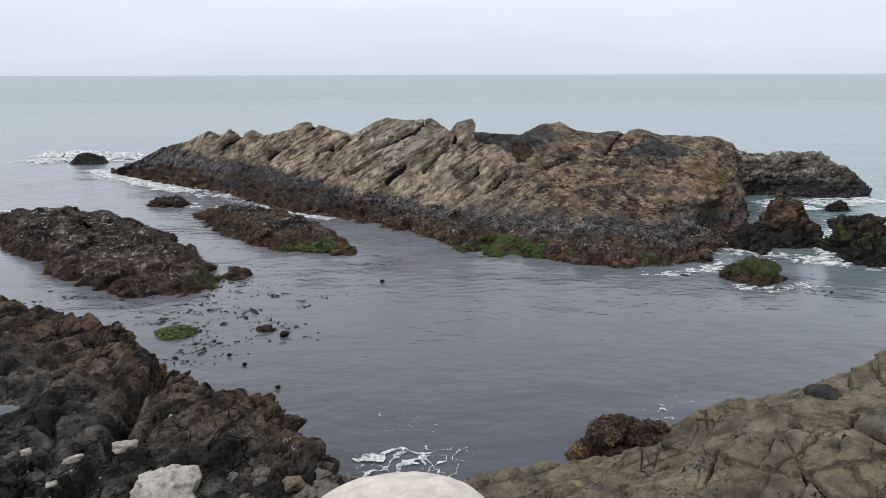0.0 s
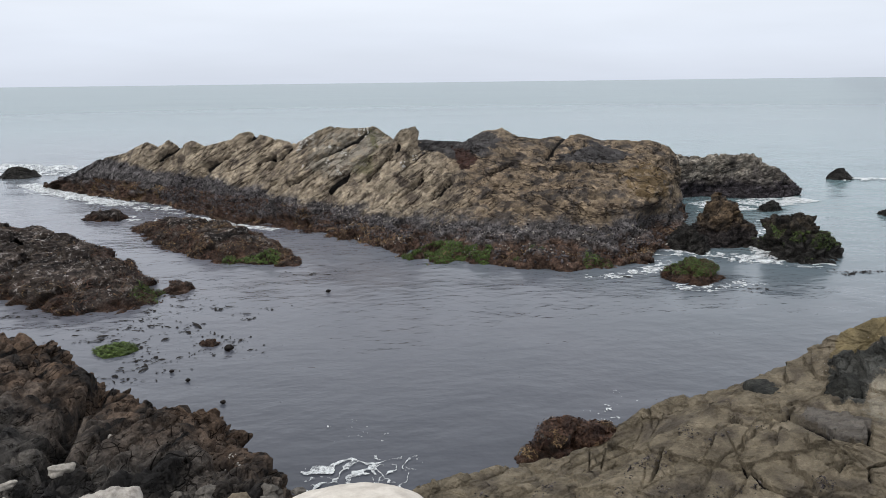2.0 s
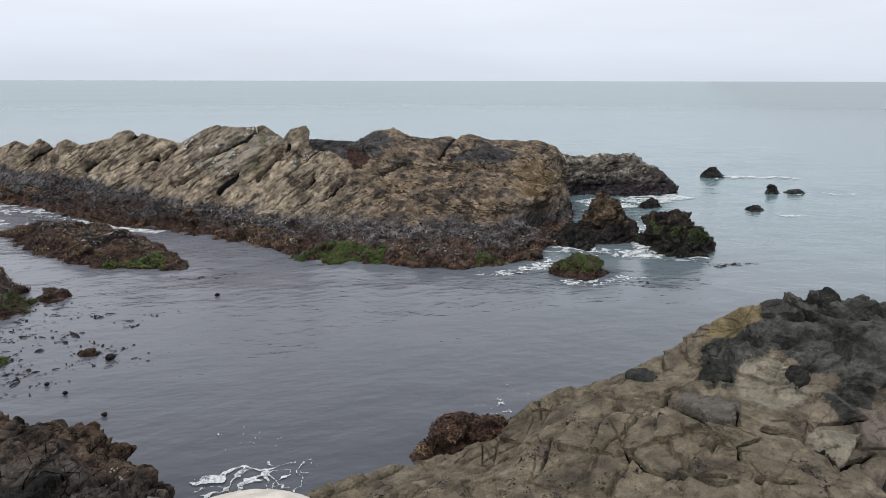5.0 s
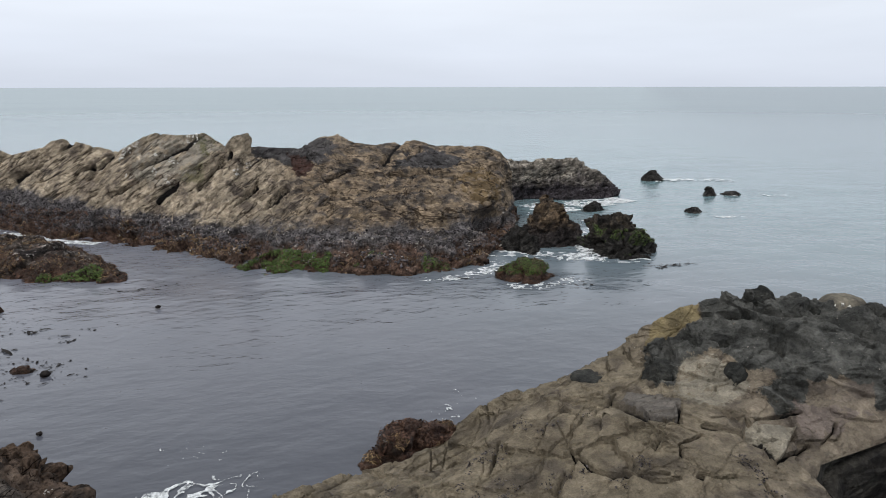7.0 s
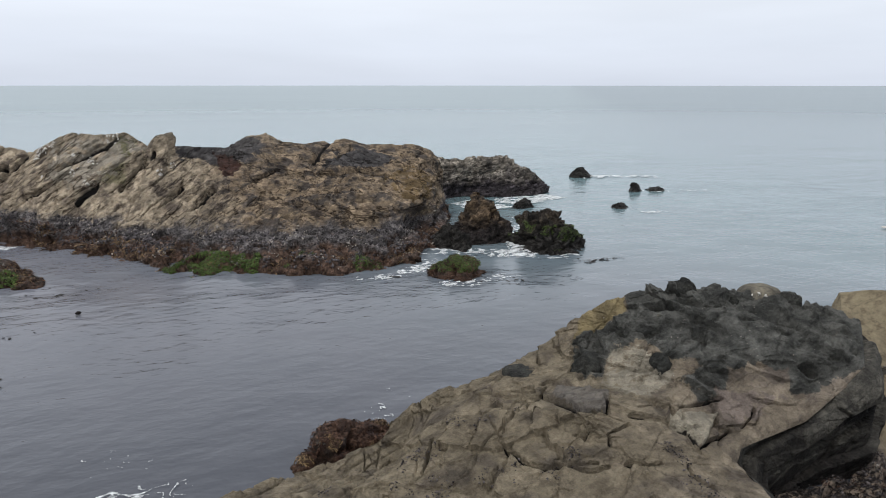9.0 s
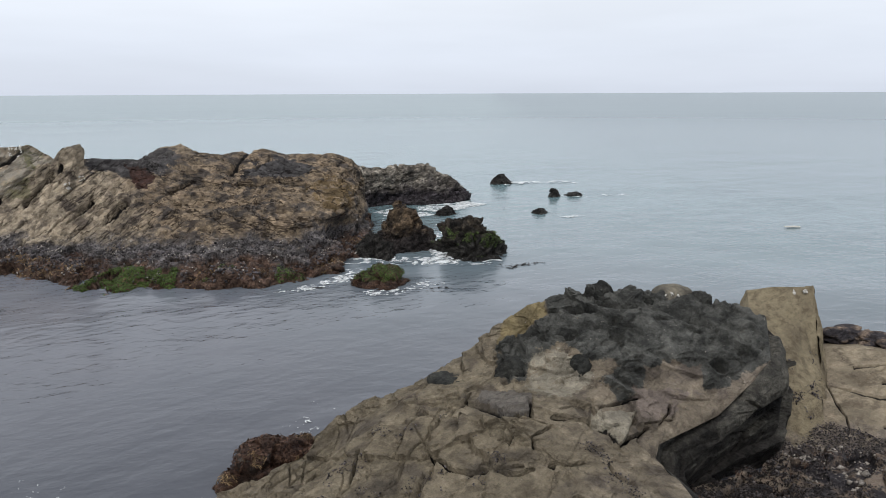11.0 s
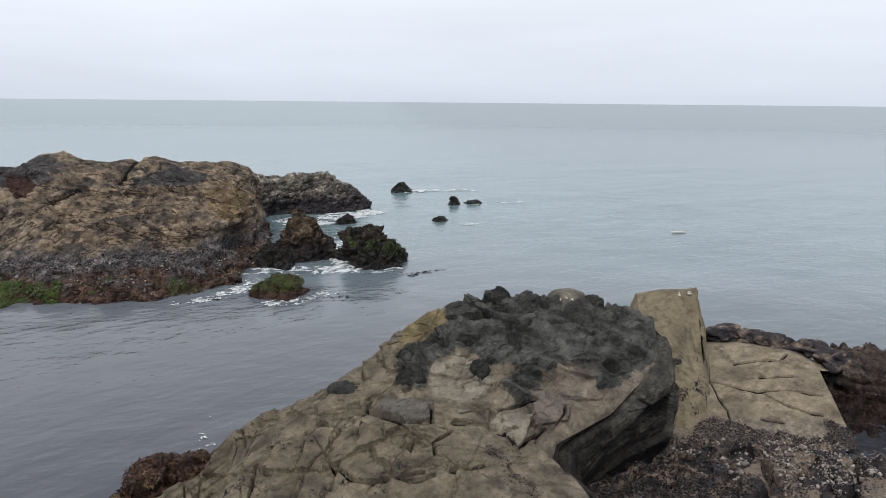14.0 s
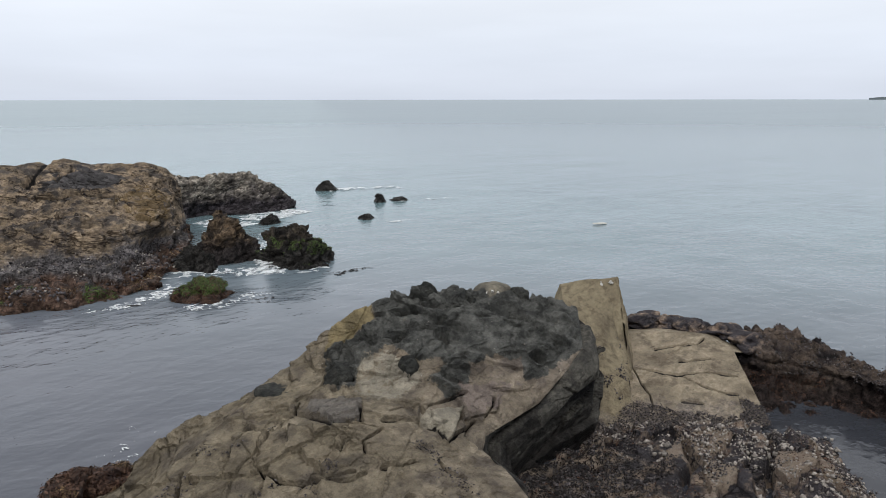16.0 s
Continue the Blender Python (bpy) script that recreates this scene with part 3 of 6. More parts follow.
# black crust reaches high to paint the deep gap's shade on the wall's foot
cliff_rock = rock("cliff_rock", (0.140, 0.134, 0.116), (0.066, 0.064, 0.058), (0.022, 0.021, 0.021), patch=1.3, crust=((0.007, 0.007, 0.007), (0.020, 0.018, 0.017)), crust_z=(0.5, 1.5), grain=5.0, bump=0.7, seam=(0.014, 0.014, 0.014), seam_turn=(-0.35, -0.2, 0.9), seam_scale=1.0, seam_cut=(0.57, 0.63))
ledge_rock = rock("ledge_rock", (0.15, 0.115, 0.090), (0.080, 0.062, 0.052), (0.034, 0.029, 0.030), patch=0.6, crust=((0.006, 0.005, 0.005), (0.030, 0.022, 0.020)), crust_z=(0.3, 0.9), pale=(0.30, 0.26, 0.22), pale_cut=0.66, grain=8.0, bump=1.0, seam=(0.016, 0.014, 0.015), seam_turn=(-0.1, -0.1, 1.0), seam_scale=2.0)
tan_rock = rock("tan_rock", (0.272, 0.230, 0.170), (0.212, 0.177, 0.129), (0.150, 0.124, 0.091), patch=1.2, crust=((0.05, 0.045, 0.045), (0.13, 0.11, 0.10)), crust_z=(0.0, 0.6), grain=7.0, bump=0.45, seam=(0.145, 0.115, 0.08), seam_turn=(-0.2, 0.6, 0.7), seam_scale=1.4, seam_cut=(0.6, 0.68), streaks=0.15, speckle=0.12, crack_lines=(0.5, 1.2, 0.005, 0.54, 0.7), zones=(JOINT_FILL_SHADE,), blocks=(0.7, 0.5, 0.12))
olive_rock = rock("olive_rock", (0.232, 0.196, 0.132), (0.182, 0.152, 0.101), (0.132, 0.109, 0.076), patch=1.2, crust=((0.05, 0.045, 0.045), (0.13, 0.11, 0.10)), crust_z=(0.0, 0.6), grain=7.0, bump=0.5, seam=(0.115, 0.094, 0.064), seam_turn=(-0.2, 0.6, 0.7), seam_scale=1.4, seam_cut=(0.58, 0.66), streaks=0.25, speckle=0.14)
mussel_rock = rock("mussel_rock", (0.29, 0.235, 0.18), (0.140, 0.116, 0.098), (0.045, 0.043, 0.048), patch=0.55, patch_lo=0.4, patch_hi=0.55, pale=(0.36, 0.33, 0.29), pale_cut=0.66, grain=10.0, bump=1.0, seam=(0.014, 0.013, 0.015), seam_scale=2.0, zones=(("pale_bed", (0.27, 0.225, 0.175), (0.165, 0.125, 0.100)),), other=((0.32, 0.245, 0.185), (0.165, 0.124, 0.100), (0.052, 0.047, 0.052)), other_range=(12.0, 17.0))
white_stone = plain("white_stone", (0.66, 0.615, 0.555), (0.46, 0.42, 0.37), 5.0, 0.8, 0.4, 0.02)
pale_stone = plain("pale_stone", (0.42, 0.39, 0.35), (0.20, 0.185, 0.165), 11.0, 0.8, 0.6, 0.02)
dull_stone = plain("dull_stone", (0.17, 0.155, 0.138), (0.065, 0.060, 0.055), 12.0, 0.85, 0.7, 0.03)
grey_stone = plain("grey_stone", (0.50, 0.47, 0.43), (0.24, 0.22, 0.20), 9.0, 0.85, 0.7, 0.03)
algae = plain("algae", (0.030, 0.050, 0.012), (0.088, 0.125, 0.036), 7.0, 0.6, 0.8, 0.05, 0.45)
kelp = plain("kelp", (0.026, 0.015, 0.013), (0.088, 0.050, 0.034), 3.0, 0.6, 0.4, 0.02, 0.6)
kelp_gold = plain("kelp_gold", (0.075, 0.046, 0.024), (0.21, 0.145, 0.080), 2.0, 0.6, 0.4, 0.02, 0.6)
kelp_black = plain("kelp_black", (0.006, 0.005, 0.005), (0.016, 0.013, 0.012), 3.0, 0.75, 0.3, 0.02, 0.4)
shells = plain("shells", (0.022, 0.020, 0.025), (0.11, 0.096, 0.092), 20.0, 0.55, 0.4, 0.01, 0.8)
shells_grey = plain("shells_grey", (0.024, 0.021, 0.025), (0.105, 0.096, 0.100), 9.0, 0.55, 0.4, 0.01, 0.8)
barnacles = plain("barnacles", (0.36, 0.33, 0.30), (0.18, 0.16, 0.14), 20.0, 0.8, 0.5, 0.01, 0.35)
droppings = plain("droppings", (0.60, 0.58, 0.54), (0.42, 0.40, 0.37), 14.0, 0.9, 0.2, 0.01)
haze_land = plain("haze_land", (0.13, 0.15, 0.16), (0.09, 0.11, 0.12), 0.01, 0.95, 0.1, 1.0)


def sea_foam():
    """White bubbles in lace: thin and see-through where the froth breaks up."""
    m, n, l, b = shader("sea_foam")
    geo = n.new("ShaderNodeNewGeometry").outputs["Position"]
    wide = noise_node(n, l, geo, 2.6, 5.0, 0.7)
    froth = noise_node(n, l, geo, 13.0, 6.0, 0.75)
    l.new(blend(n, l, span(n, l, froth, 0.35, 0.65), (0.52, 0.56, 0.58), (0.74, 0.76, 0.77)), b.inputs["Base Color"])
    both = sums(n, l, "ADD", sums(n, l, "MULTIPLY", wide, 0.55), sums(n, l, "MULTIPLY", froth, 0.45))
    l.new(span(n, l, both, 0.40, 0.56), b.inputs["Alpha"])
    b.inputs["Roughness"].default_value = 0.75
    bp = n.new("ShaderNodeBump")
    bp.inputs["Strength"].default_value, bp.inputs["Distance"].default_value = 0.6, 0.04
    l.new(froth, bp.inputs["Height"])
    l.new(bp.outputs[0], b.inputs["Normal"])
    return m


foam_white = sea_foam()


def sea_water():
    m, n, l, b = shader("sea_water")
    geo = n.new("ShaderNodeNewGeometry").outputs["Position"]
    xyz = n.new("ShaderNodeSeparateXYZ")
    l.new(geo, xyz.inputs[0])
    ln = n.new("ShaderNodeVectorMath")
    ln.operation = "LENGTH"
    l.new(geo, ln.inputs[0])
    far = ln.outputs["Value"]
    # the sheltered pool lies over dark weed; the open water past the rocks is milky green; paling with distance stands
    # in for sky reflection
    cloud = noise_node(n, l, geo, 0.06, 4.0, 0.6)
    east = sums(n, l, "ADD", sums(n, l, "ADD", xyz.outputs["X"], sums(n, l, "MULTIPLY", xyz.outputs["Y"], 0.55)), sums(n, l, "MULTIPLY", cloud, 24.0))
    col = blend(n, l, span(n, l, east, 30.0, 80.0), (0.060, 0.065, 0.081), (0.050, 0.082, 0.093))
    # paler with distance: grazing sky reflection put into the base colour
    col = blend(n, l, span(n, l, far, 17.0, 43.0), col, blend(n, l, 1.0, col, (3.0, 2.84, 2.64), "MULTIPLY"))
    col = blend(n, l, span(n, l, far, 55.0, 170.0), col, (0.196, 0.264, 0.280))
    col = blend(n, l, span(n, l, noise_node(n, l, geo, 0.25, 5.0, 0.6), 0.35, 0.7), col, blend(n, l, 1.0, col, (0.84, 0.86, 0.88), "MULTIPLY"))
    # wind streaks: darker ripple shading put into the colour
    wind = n.new("ShaderNodeMapping")
    wind.inputs["Scale"].default_value = (0.006, 0.02, 1.0)
    l.new(geo, wind.inputs["Vector"])
    col = blend(n, l, span(n, l, noise_node(n, l, wind.outputs[0], 1.0, 7.0, 0.7), 0.42, 0.62), col, blend(n, l, 1.0, col, (0.84, 0.87, 0.90), "MULTIPLY"))
    aside = sums(n, l, "SUBTRACT", xyz.outputs["X"], sums(n, l, "MULTIPLY", xyz.outputs["Y"], 0.6))
    col = blend(n, l, span(n, l, aside, -5.0, 30.0), col, blend(n, l, 1.0, col, (0.72, 0.75, 0.79), "MULTIPLY"))
    # chop far out: wave shading put into the colour
    chop = span(n, l, noise_node(n, l, geo, 0.13, 3.0, 0.55), 0.56, 0.66)
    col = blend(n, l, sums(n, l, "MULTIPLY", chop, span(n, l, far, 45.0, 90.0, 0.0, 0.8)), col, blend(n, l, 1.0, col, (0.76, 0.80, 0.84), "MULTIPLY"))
    # dark weed under the shallow pool behind the ledge, with the ledge's dark reflection put into the colour
    gap = n.new("ShaderNodeVectorMath")
    gap.operation = "DISTANCE"
    gap.inputs[1].default_value = (20.5, 5.5, 0.0)
    l.new(geo, gap.inputs[0])
    col = blend(n, l, span(n, l, gap.outputs["Value"], 3.2, 5.5, 0.75, 0.0), col, (0.022, 0.022, 0.026))
    l.new(col, b.inputs["Base Color"])
    b.inputs["IOR"].default_value = 1.333
    l.new(span(n, l, far, 20.0, 300.0, 0.15, 0.28), b.inputs["Roughness"])
    stretch = n.new("ShaderNodeMapping")
    stretch.inputs["Scale"].default_value = (0.7, 1.0, 1.0)
    stretch.inputs["Rotation"].default_value = (0, 0, radians(-14))
    l.new(geo, stretch.inputs["Vector"])
    small = noise_node(n, l, stretch.outputs[0], 2.2, 3.0, 0.5)
    wide = noise_node(n, l, stretch.outputs[0], 0.55, 4.0, 0.55)
    swell = noise_node(n, l, stretch.outputs[0], 0.09, 4.0, 0.55)
    h = sums(n, l, "ADD", sums(n, l, "MULTIPLY", small, 0.075), sums(n, l, "MULTIPLY", wide, 0.14))
    h = sums(n, l, "ADD", h, sums(n, l, "MULTIPLY", swell, 0.9))
    bp = n.new("ShaderNodeBump")
    bp.inputs["Distance"].default_value = 1.0
    l.new(span(n, l, far, 15.0, 300.0, 0.36, 0.30), bp.inputs["Strength"])
    l.new(h, bp.inputs["Height"])
    l.new(bp.outputs[0], b.inputs["Normal"])
    return m


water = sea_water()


# ---- the sea: one sheet to the horizon ----
def sea_height(p):
    q = np.stack([p[:, 0] * 0.6, p[:, 1], p[:, 1] * 0], 1)
    far = np.clip(np.linalg.norm(p[:, :2], axis=1) / 60 - 0.2, 0, 1)
    return 0.035 * fbm(q, 1.6, 3, 71) + (0.05 + 0.10 * far) * fbm(q, 7.0, 2, 75)


def build_sea():
    steps = np.concatenate([np.linspace(0, 110, 330), np.geomspace(111, 4900, 60)])
    ax = np.concatenate([-np.geomspace(4900, 51, 50), np.linspace(-50, 60, 330), np.geomspace(61, 4900, 50)])
    ay = np.concatenate([-np.geomspace(4900, 31, 16), np.linspace(-30, -0.5, 30), steps])
    x, y = np.meshgrid(ax, ay)
    g = np.stack([x, y, x * 0], -1)
    p = g.reshape(-1, 3)
    fade = np.clip(1.3 - np.linalg.norm(p[:, :2], axis=1) / 130, 0, 1)
    g[..., 2] = (sea_height(p) * fade).reshape(x.shape)
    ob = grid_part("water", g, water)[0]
    tagged(ob, "grey-green rippled sea, calm and dark in the cove", "sea", kind="structure")


build_sea()


# ---- scattered small pieces ----
def cross_axes(n, rng):
    r = rng.normal(size=n.shape)
    u = np.cross(n, r)
    u /= np.maximum(np.linalg.norm(u, axis=1, keepdims=True), 1e-9)
    return u, np.cross(n, u)


def strew(name, p, n, size, template, rng, material, lift=0.0, parent=None, label="", category="", flat=1.0, spread=0.3, tip=0.18):
    """Many small copies of a template (verts, faces) on points with normals, joined in one mesh."""
    tv, tf = template
    k = len(p)
    nn = n + rng.normal(size=n.shape) * tip
    nn /= np.linalg.norm(nn, axis=1, keepdims=True)
    u, v = cross_axes(nn, rng)
    s = size * np.exp(rng.normal(size=k) * spread)
    a = rng.uniform(0.7, 1.3, k)
    verts = p[:, None] + (s * a)[:, None, None] * tv[None, :, :1] * u[:, None] + (s / a)[:, None, None] * tv[None, :, 1:2] * v[:, None]
    verts += (s * flat)[:, None, None] * tv[None, :, 2:] * nn[:, None] + lift * nn[:, None]
    faces = (tf[None] + (np.arange(k) * len(tv))[:, None, None]).reshape(-1, tf.shape[1])
    ob = hang(name, mesh_of(name, verts.reshape(-1, 3), faces), material, parent, label)
    if parent is None:
        tagged(ob, label, category, kind="stuff")
    else:
        ob["kind"] = "stuff"
    return ob


def blade_shape(width=0.15, arch=0.16, waves=1.0):
    t = np.linspace(0, 1, 5)
    v = []
    for i, x in enumerate(t):
        w = width * math.sin(math.pi * min(0.95, 0.12 + x * 0.83)) + 0.01
        z = arch * math.sin(math.pi * x) + 0.05 * math.sin(7 * x * waves)
        v += [(x - 0.5, -w, z), (x - 0.5, w, z + 0.04)]
    f = [(2 * i, 2 * i + 1, 2 * i + 3, 2 * i + 2) for i in range(4)]
    return np.array(v), np.array(f)


def knob_shape():
    v = [(1, 0, 0), (-1, 0, 0), (0, 0.7, 0), (0, -0.7, 0), (0, 0, 0.7), (0.15, 0.1, -0.5)]
    f = [(0, 2, 4), (2, 1, 4), (1, 3, 4), (3, 0, 4), (2, 0, 5), (1, 2, 5), (3, 1, 5), (0, 3, 5)]
    return np.array(v), np.array(f)


def pick(g, n, rng, test):
    p, q = g.reshape(-1, 3), normals(g).reshape(-1, 3)
    ok = np.flatnonzero(test(p, q))
    if len(ok) == 0:
        return p[:0], q[:0]
    i = rng.choice(ok, n)
    return p[i] + rng.normal(size=(n, 3)) * 0.03, q[i]


BLADE, KNOB = blade_shape(), knob_shape()


# ---- rock builders ----
def layered(normal, thick, joint, step, crack, rough, knob, seed, knob_size=0.8, rough_size=1.5, crack_width=0.05, fine=0.0):
    def amount(p, q):
        out, edge, bed = beds(p, normal, thick, joint, seed)
        d = step * (out - 0.5) - crack * np.exp(-(edge / crack_width) ** 2)
        d = d + rough * fbm(p, rough_size, 5, seed + 1, 0.55)
        if knob:
            d = d + knob * (billow(p, knob_size, 3, seed + 2) - 0.35)
        if fine:
            d = d + fine * fbm(p, 0.18, 3, seed + 9)
        return d, bed
    return amount


def boulder(name, at, size, material, label, category="rock", seed=1, turn=0.0, lumps=0.22, res=26, group="", flatten=0.0, parent=None, squarish=0.0):
    """A rounded stone: a ball of points pressed and chipped by noise."""
    a = np.linspace(0, 2 * np.pi, res * 2 + 1)
    b = np.linspace(-np.pi / 2, np.pi / 2, res)
    A, B = np.meshgrid(a, b)
    v = np.stack([np.cos(A) * np.cos(B), np.sin(A) * np.cos(B), np.sin(B)], -1)
    p = v.reshape(-1, 3)
    if squarish:
        p = np.sign(p) * np.abs(p) ** (1 - squarish)
    f1, f2, _ = cells(p * 1.3 + seed * 3.7, seed)
    r = 1 + lumps * fbm(p + seed * 5.1, 0.9, 5, seed) + lumps * 0.6 * (f1 - 0.5)
    p = p * r[:, None] * np.array(size)
    c, s = math.cos(turn), math.sin(turn)
    p = np.stack([p[:, 0] * c - p[:, 1] * s, p[:, 0] * s + p[:, 1] * c, p[:, 2]], 1)
    p = (p + np.array(at)).reshape(v.shape)
    f = quads(*v.shape[:2])
    me = mesh_of(name, p.reshape(-1, 3), f)
    if parent:
        return hang(name, me, material, parent, label)
    ob = hang(name, me, material)
    me.transform(Matrix.Translation((-at[0], -at[1], -at[2])))
    ob.location = at
    return tagged(ob, label, category, group)


def sea_rock(name, outline, height, material, label, seed, power=2.0, nu=150, nv=60, top=None, tilt=(0, 0), step=0.25, thick=0.5, normal=(-0.5, 0.35, 0.8), rough=0.25, knob=0.3, group="sea rocks"):
    c = np.mean(outline, axis=0)
    ob = thing(name, label, "rock", group, at=(float(c[0]), float(c[1]), 0.0))
    g = mound(outline, height, power, nu, nv, top, tilt)
    base = layered(normal, thick, thick * 2.2, step * 0.5, 0.05, rough, knob * 0.6, seed, knob_size=0.55, rough_size=1.1)

    def amount(p, q):
        d, bed = base(p, q)
        h1, e1, _ = facets(p, normal, (thick * 3.2, thick * 2.2, thick * 1.5), seed + 100, 0.8)
        h2, e2, _ = facets(p, normal, (thick * 1.1, thick * 0.8, thick * 0.6), seed + 107, 0.8)
        return d + step * (1.1 * h1 + 0.4 * h2) - 0.35 * step * np.exp(-(e1 / 0.07) ** 2), bed
    g, tint = roughen(g, amount, 6)
    g[:, -1] = g[:, 0]
    grid_part("rock_body", g, material, ob, tint=tint)
    return ob, g


# ---- the island ----
FRONT = [(-32.26, 71.6, -0.5), (-28.2, 67.6, -0.5), (-23.0, 62.5, -0.5), (-15.4, 56.5, -0.5), (-10.3, 49.6, -0.5), (-6.44, 46.9, -0.5), (-3.9, 44.6, -0.5), (-0.6, 40.2, -0.5), (1.0, 37.1, -0.5), (2.74, 36.1, -0.5), (4.4, 36.0, -0.5),
         (7.0, 34.8, -0.5), (9.7, 34.5, -0.5), (11.9, 35.3, -0.5), (14.2, 37.8, -0.5), (15.9, 39.6, -0.5)]
CREST = [(-30.54, 69.59, 0.29), (-27.33, 67.69, 1.49), (-24.77, 66.54, 2.75), (-22.89, 65.09, 3.22), (-20.80, 63.69, 3.72), (-19.00, 62.16, 4.44), (-17.98, 61.42, 4.13), (-16.92, 60.69, 4.72), (-16.10, 60.39, 4.30),
         (-14.91, 59.67, 4.79), (-13.74, 58.92, 4.36), (-11.13, 56.92, 5.10), (-9.92, 56.13, 5.52), (-7.49, 54.99, 5.02), (-6.44, 54.62, 4.76), (-5.32, 53.74, 5.34), (-3.85, 52.86, 5.94), (-2.44, 51.94, 5.84),
         (-0.81, 51.49, 5.90), (0.52, 51.00, 5.06), (1.05, 50.99, 5.72), (1.90, 50.97, 5.92), (2.10, 51.45, 5.17), (5.36, 52.73, 4.80), (6.50, 52.60, 5.50), (8.03, 52.39, 5.78), (9.18, 52.20, 5.17),
         (10.68, 51.91, 5.04), (13.22, 51.33, 5.30), (14.66, 50.93, 4.91), (17.89, 50.42, 4.91), (19.42, 50.39, 4.49), (20.39, 50.00, 3.67)]


# the open joints between the tilted slabs of the western face, and the breaks in the eastern mass
WEST_JOINTS = [
    [(-9.40, 55.83, 5.32), (-10.18, 55.67, 4.64), (-11.25, 56.07, 3.95), (-12.16, 56.59, 3.44), (-13.5, 58.08, 2.78)], [(-8.01, 54.57, 3.84), (-8.81, 54.73, 3.45), (-9.3, 54.6, 2.9)],
    [(-6.67, 54.09, 4.44), (-7.35, 53.77, 3.71), (-9.01, 54.44, 2.70), (-10.46, 54.87, 1.70)], [(-1.15, 51.17, 5.64), (-1.90, 50.97, 5.00), (-2.99, 50.62, 4.50), (-4.6, 51.0, 3.7)],
    [(0.83, 49.77, 4.98), (0.07, 48.88, 4.06), (-0.85, 48.77, 3.37), (-1.22, 48.44, 2.88)], [(-2.42, 48.37, 3.10), (-3.30, 48.01, 2.46), (-3.66, 47.98, 2.12)],
    [(-4.50, 50.76, 3.22), (-5.66, 51.12, 2.46), (-6.46, 51.58, 2.05)],
]
EAST_JOINTS = [
    [(-1.18, 49.08, 3.89), (-1.89, 48.65, 3.59), (-2.78, 48.22, 2.77)], [(2.32, 48.05, 3.02), (1.55, 46.90, 2.48), (0.82, 46.19, 1.90)], [(4.10, 47.93, 2.89), (3.26, 46.52, 2.31), (2.68, 45.76, 1.91)],
    [(-15.9, 60.3, 4.4), (-16.74, 60.54, 3.84), (-18.0, 61.25, 3.16)], [(12.4, 51.4, 5.2), (11.23, 50.19, 4.66), (10.43, 49.16, 4.20)], [(10.42, 46.48, 3.56), (11.76, 45.95, 3.77), (14.39, 46.08, 3.52)],
    [(6.45, 46.46, 3.30), (8.19, 48.29, 3.78), (9.41, 46.87, 3.54)], [(13.43, 50.27, 4.81), (11.98, 48.40, 4.36)],
]
GREY_TOP = [(10.6, 47.9, 4.0), (12.2, 49.6, 4.75), (14.5, 49.2, 4.6), (15.6, 48.0, 4.1), (14.4, 46.6, 3.75), (12.0, 46.6, 3.8)]
GREY_SADDLE = [(2.3, 51.5, 5.6), (5.0, 52.6, 5.2), (6.6, 52.4, 5.6), (7.6, 51.0, 4.8), (5.9, 48.7, 4.1), (3.6, 50.2, 4.2), (2.4, 50.6, 4.2)]
RED_HOLLOW = [(4.4, 50.9, 4.5), (5.8, 50.0, 4.4), (6.0, 48.3, 3.9), (4.9, 48.2, 3.5), (4.6, 49.4, 3.9)]
GOLD_END = [(14.4, 45.0, 3.5), (16.6, 47.0, 4.1), (18.4, 46.6, 3.2), (17.6, 44.0, 2.2), (15.6, 42.0, 2.0), (14.0, 43.0, 2.4)]
PALE_FACE = [(-5.4, 53.7, 5.4), (-0.9, 51.6, 5.9), (0.7, 50.0, 5.2), (-0.9, 48.9, 3.5), (-3.0, 48.2, 2.7), (-5.0, 51.0, 3.4)]


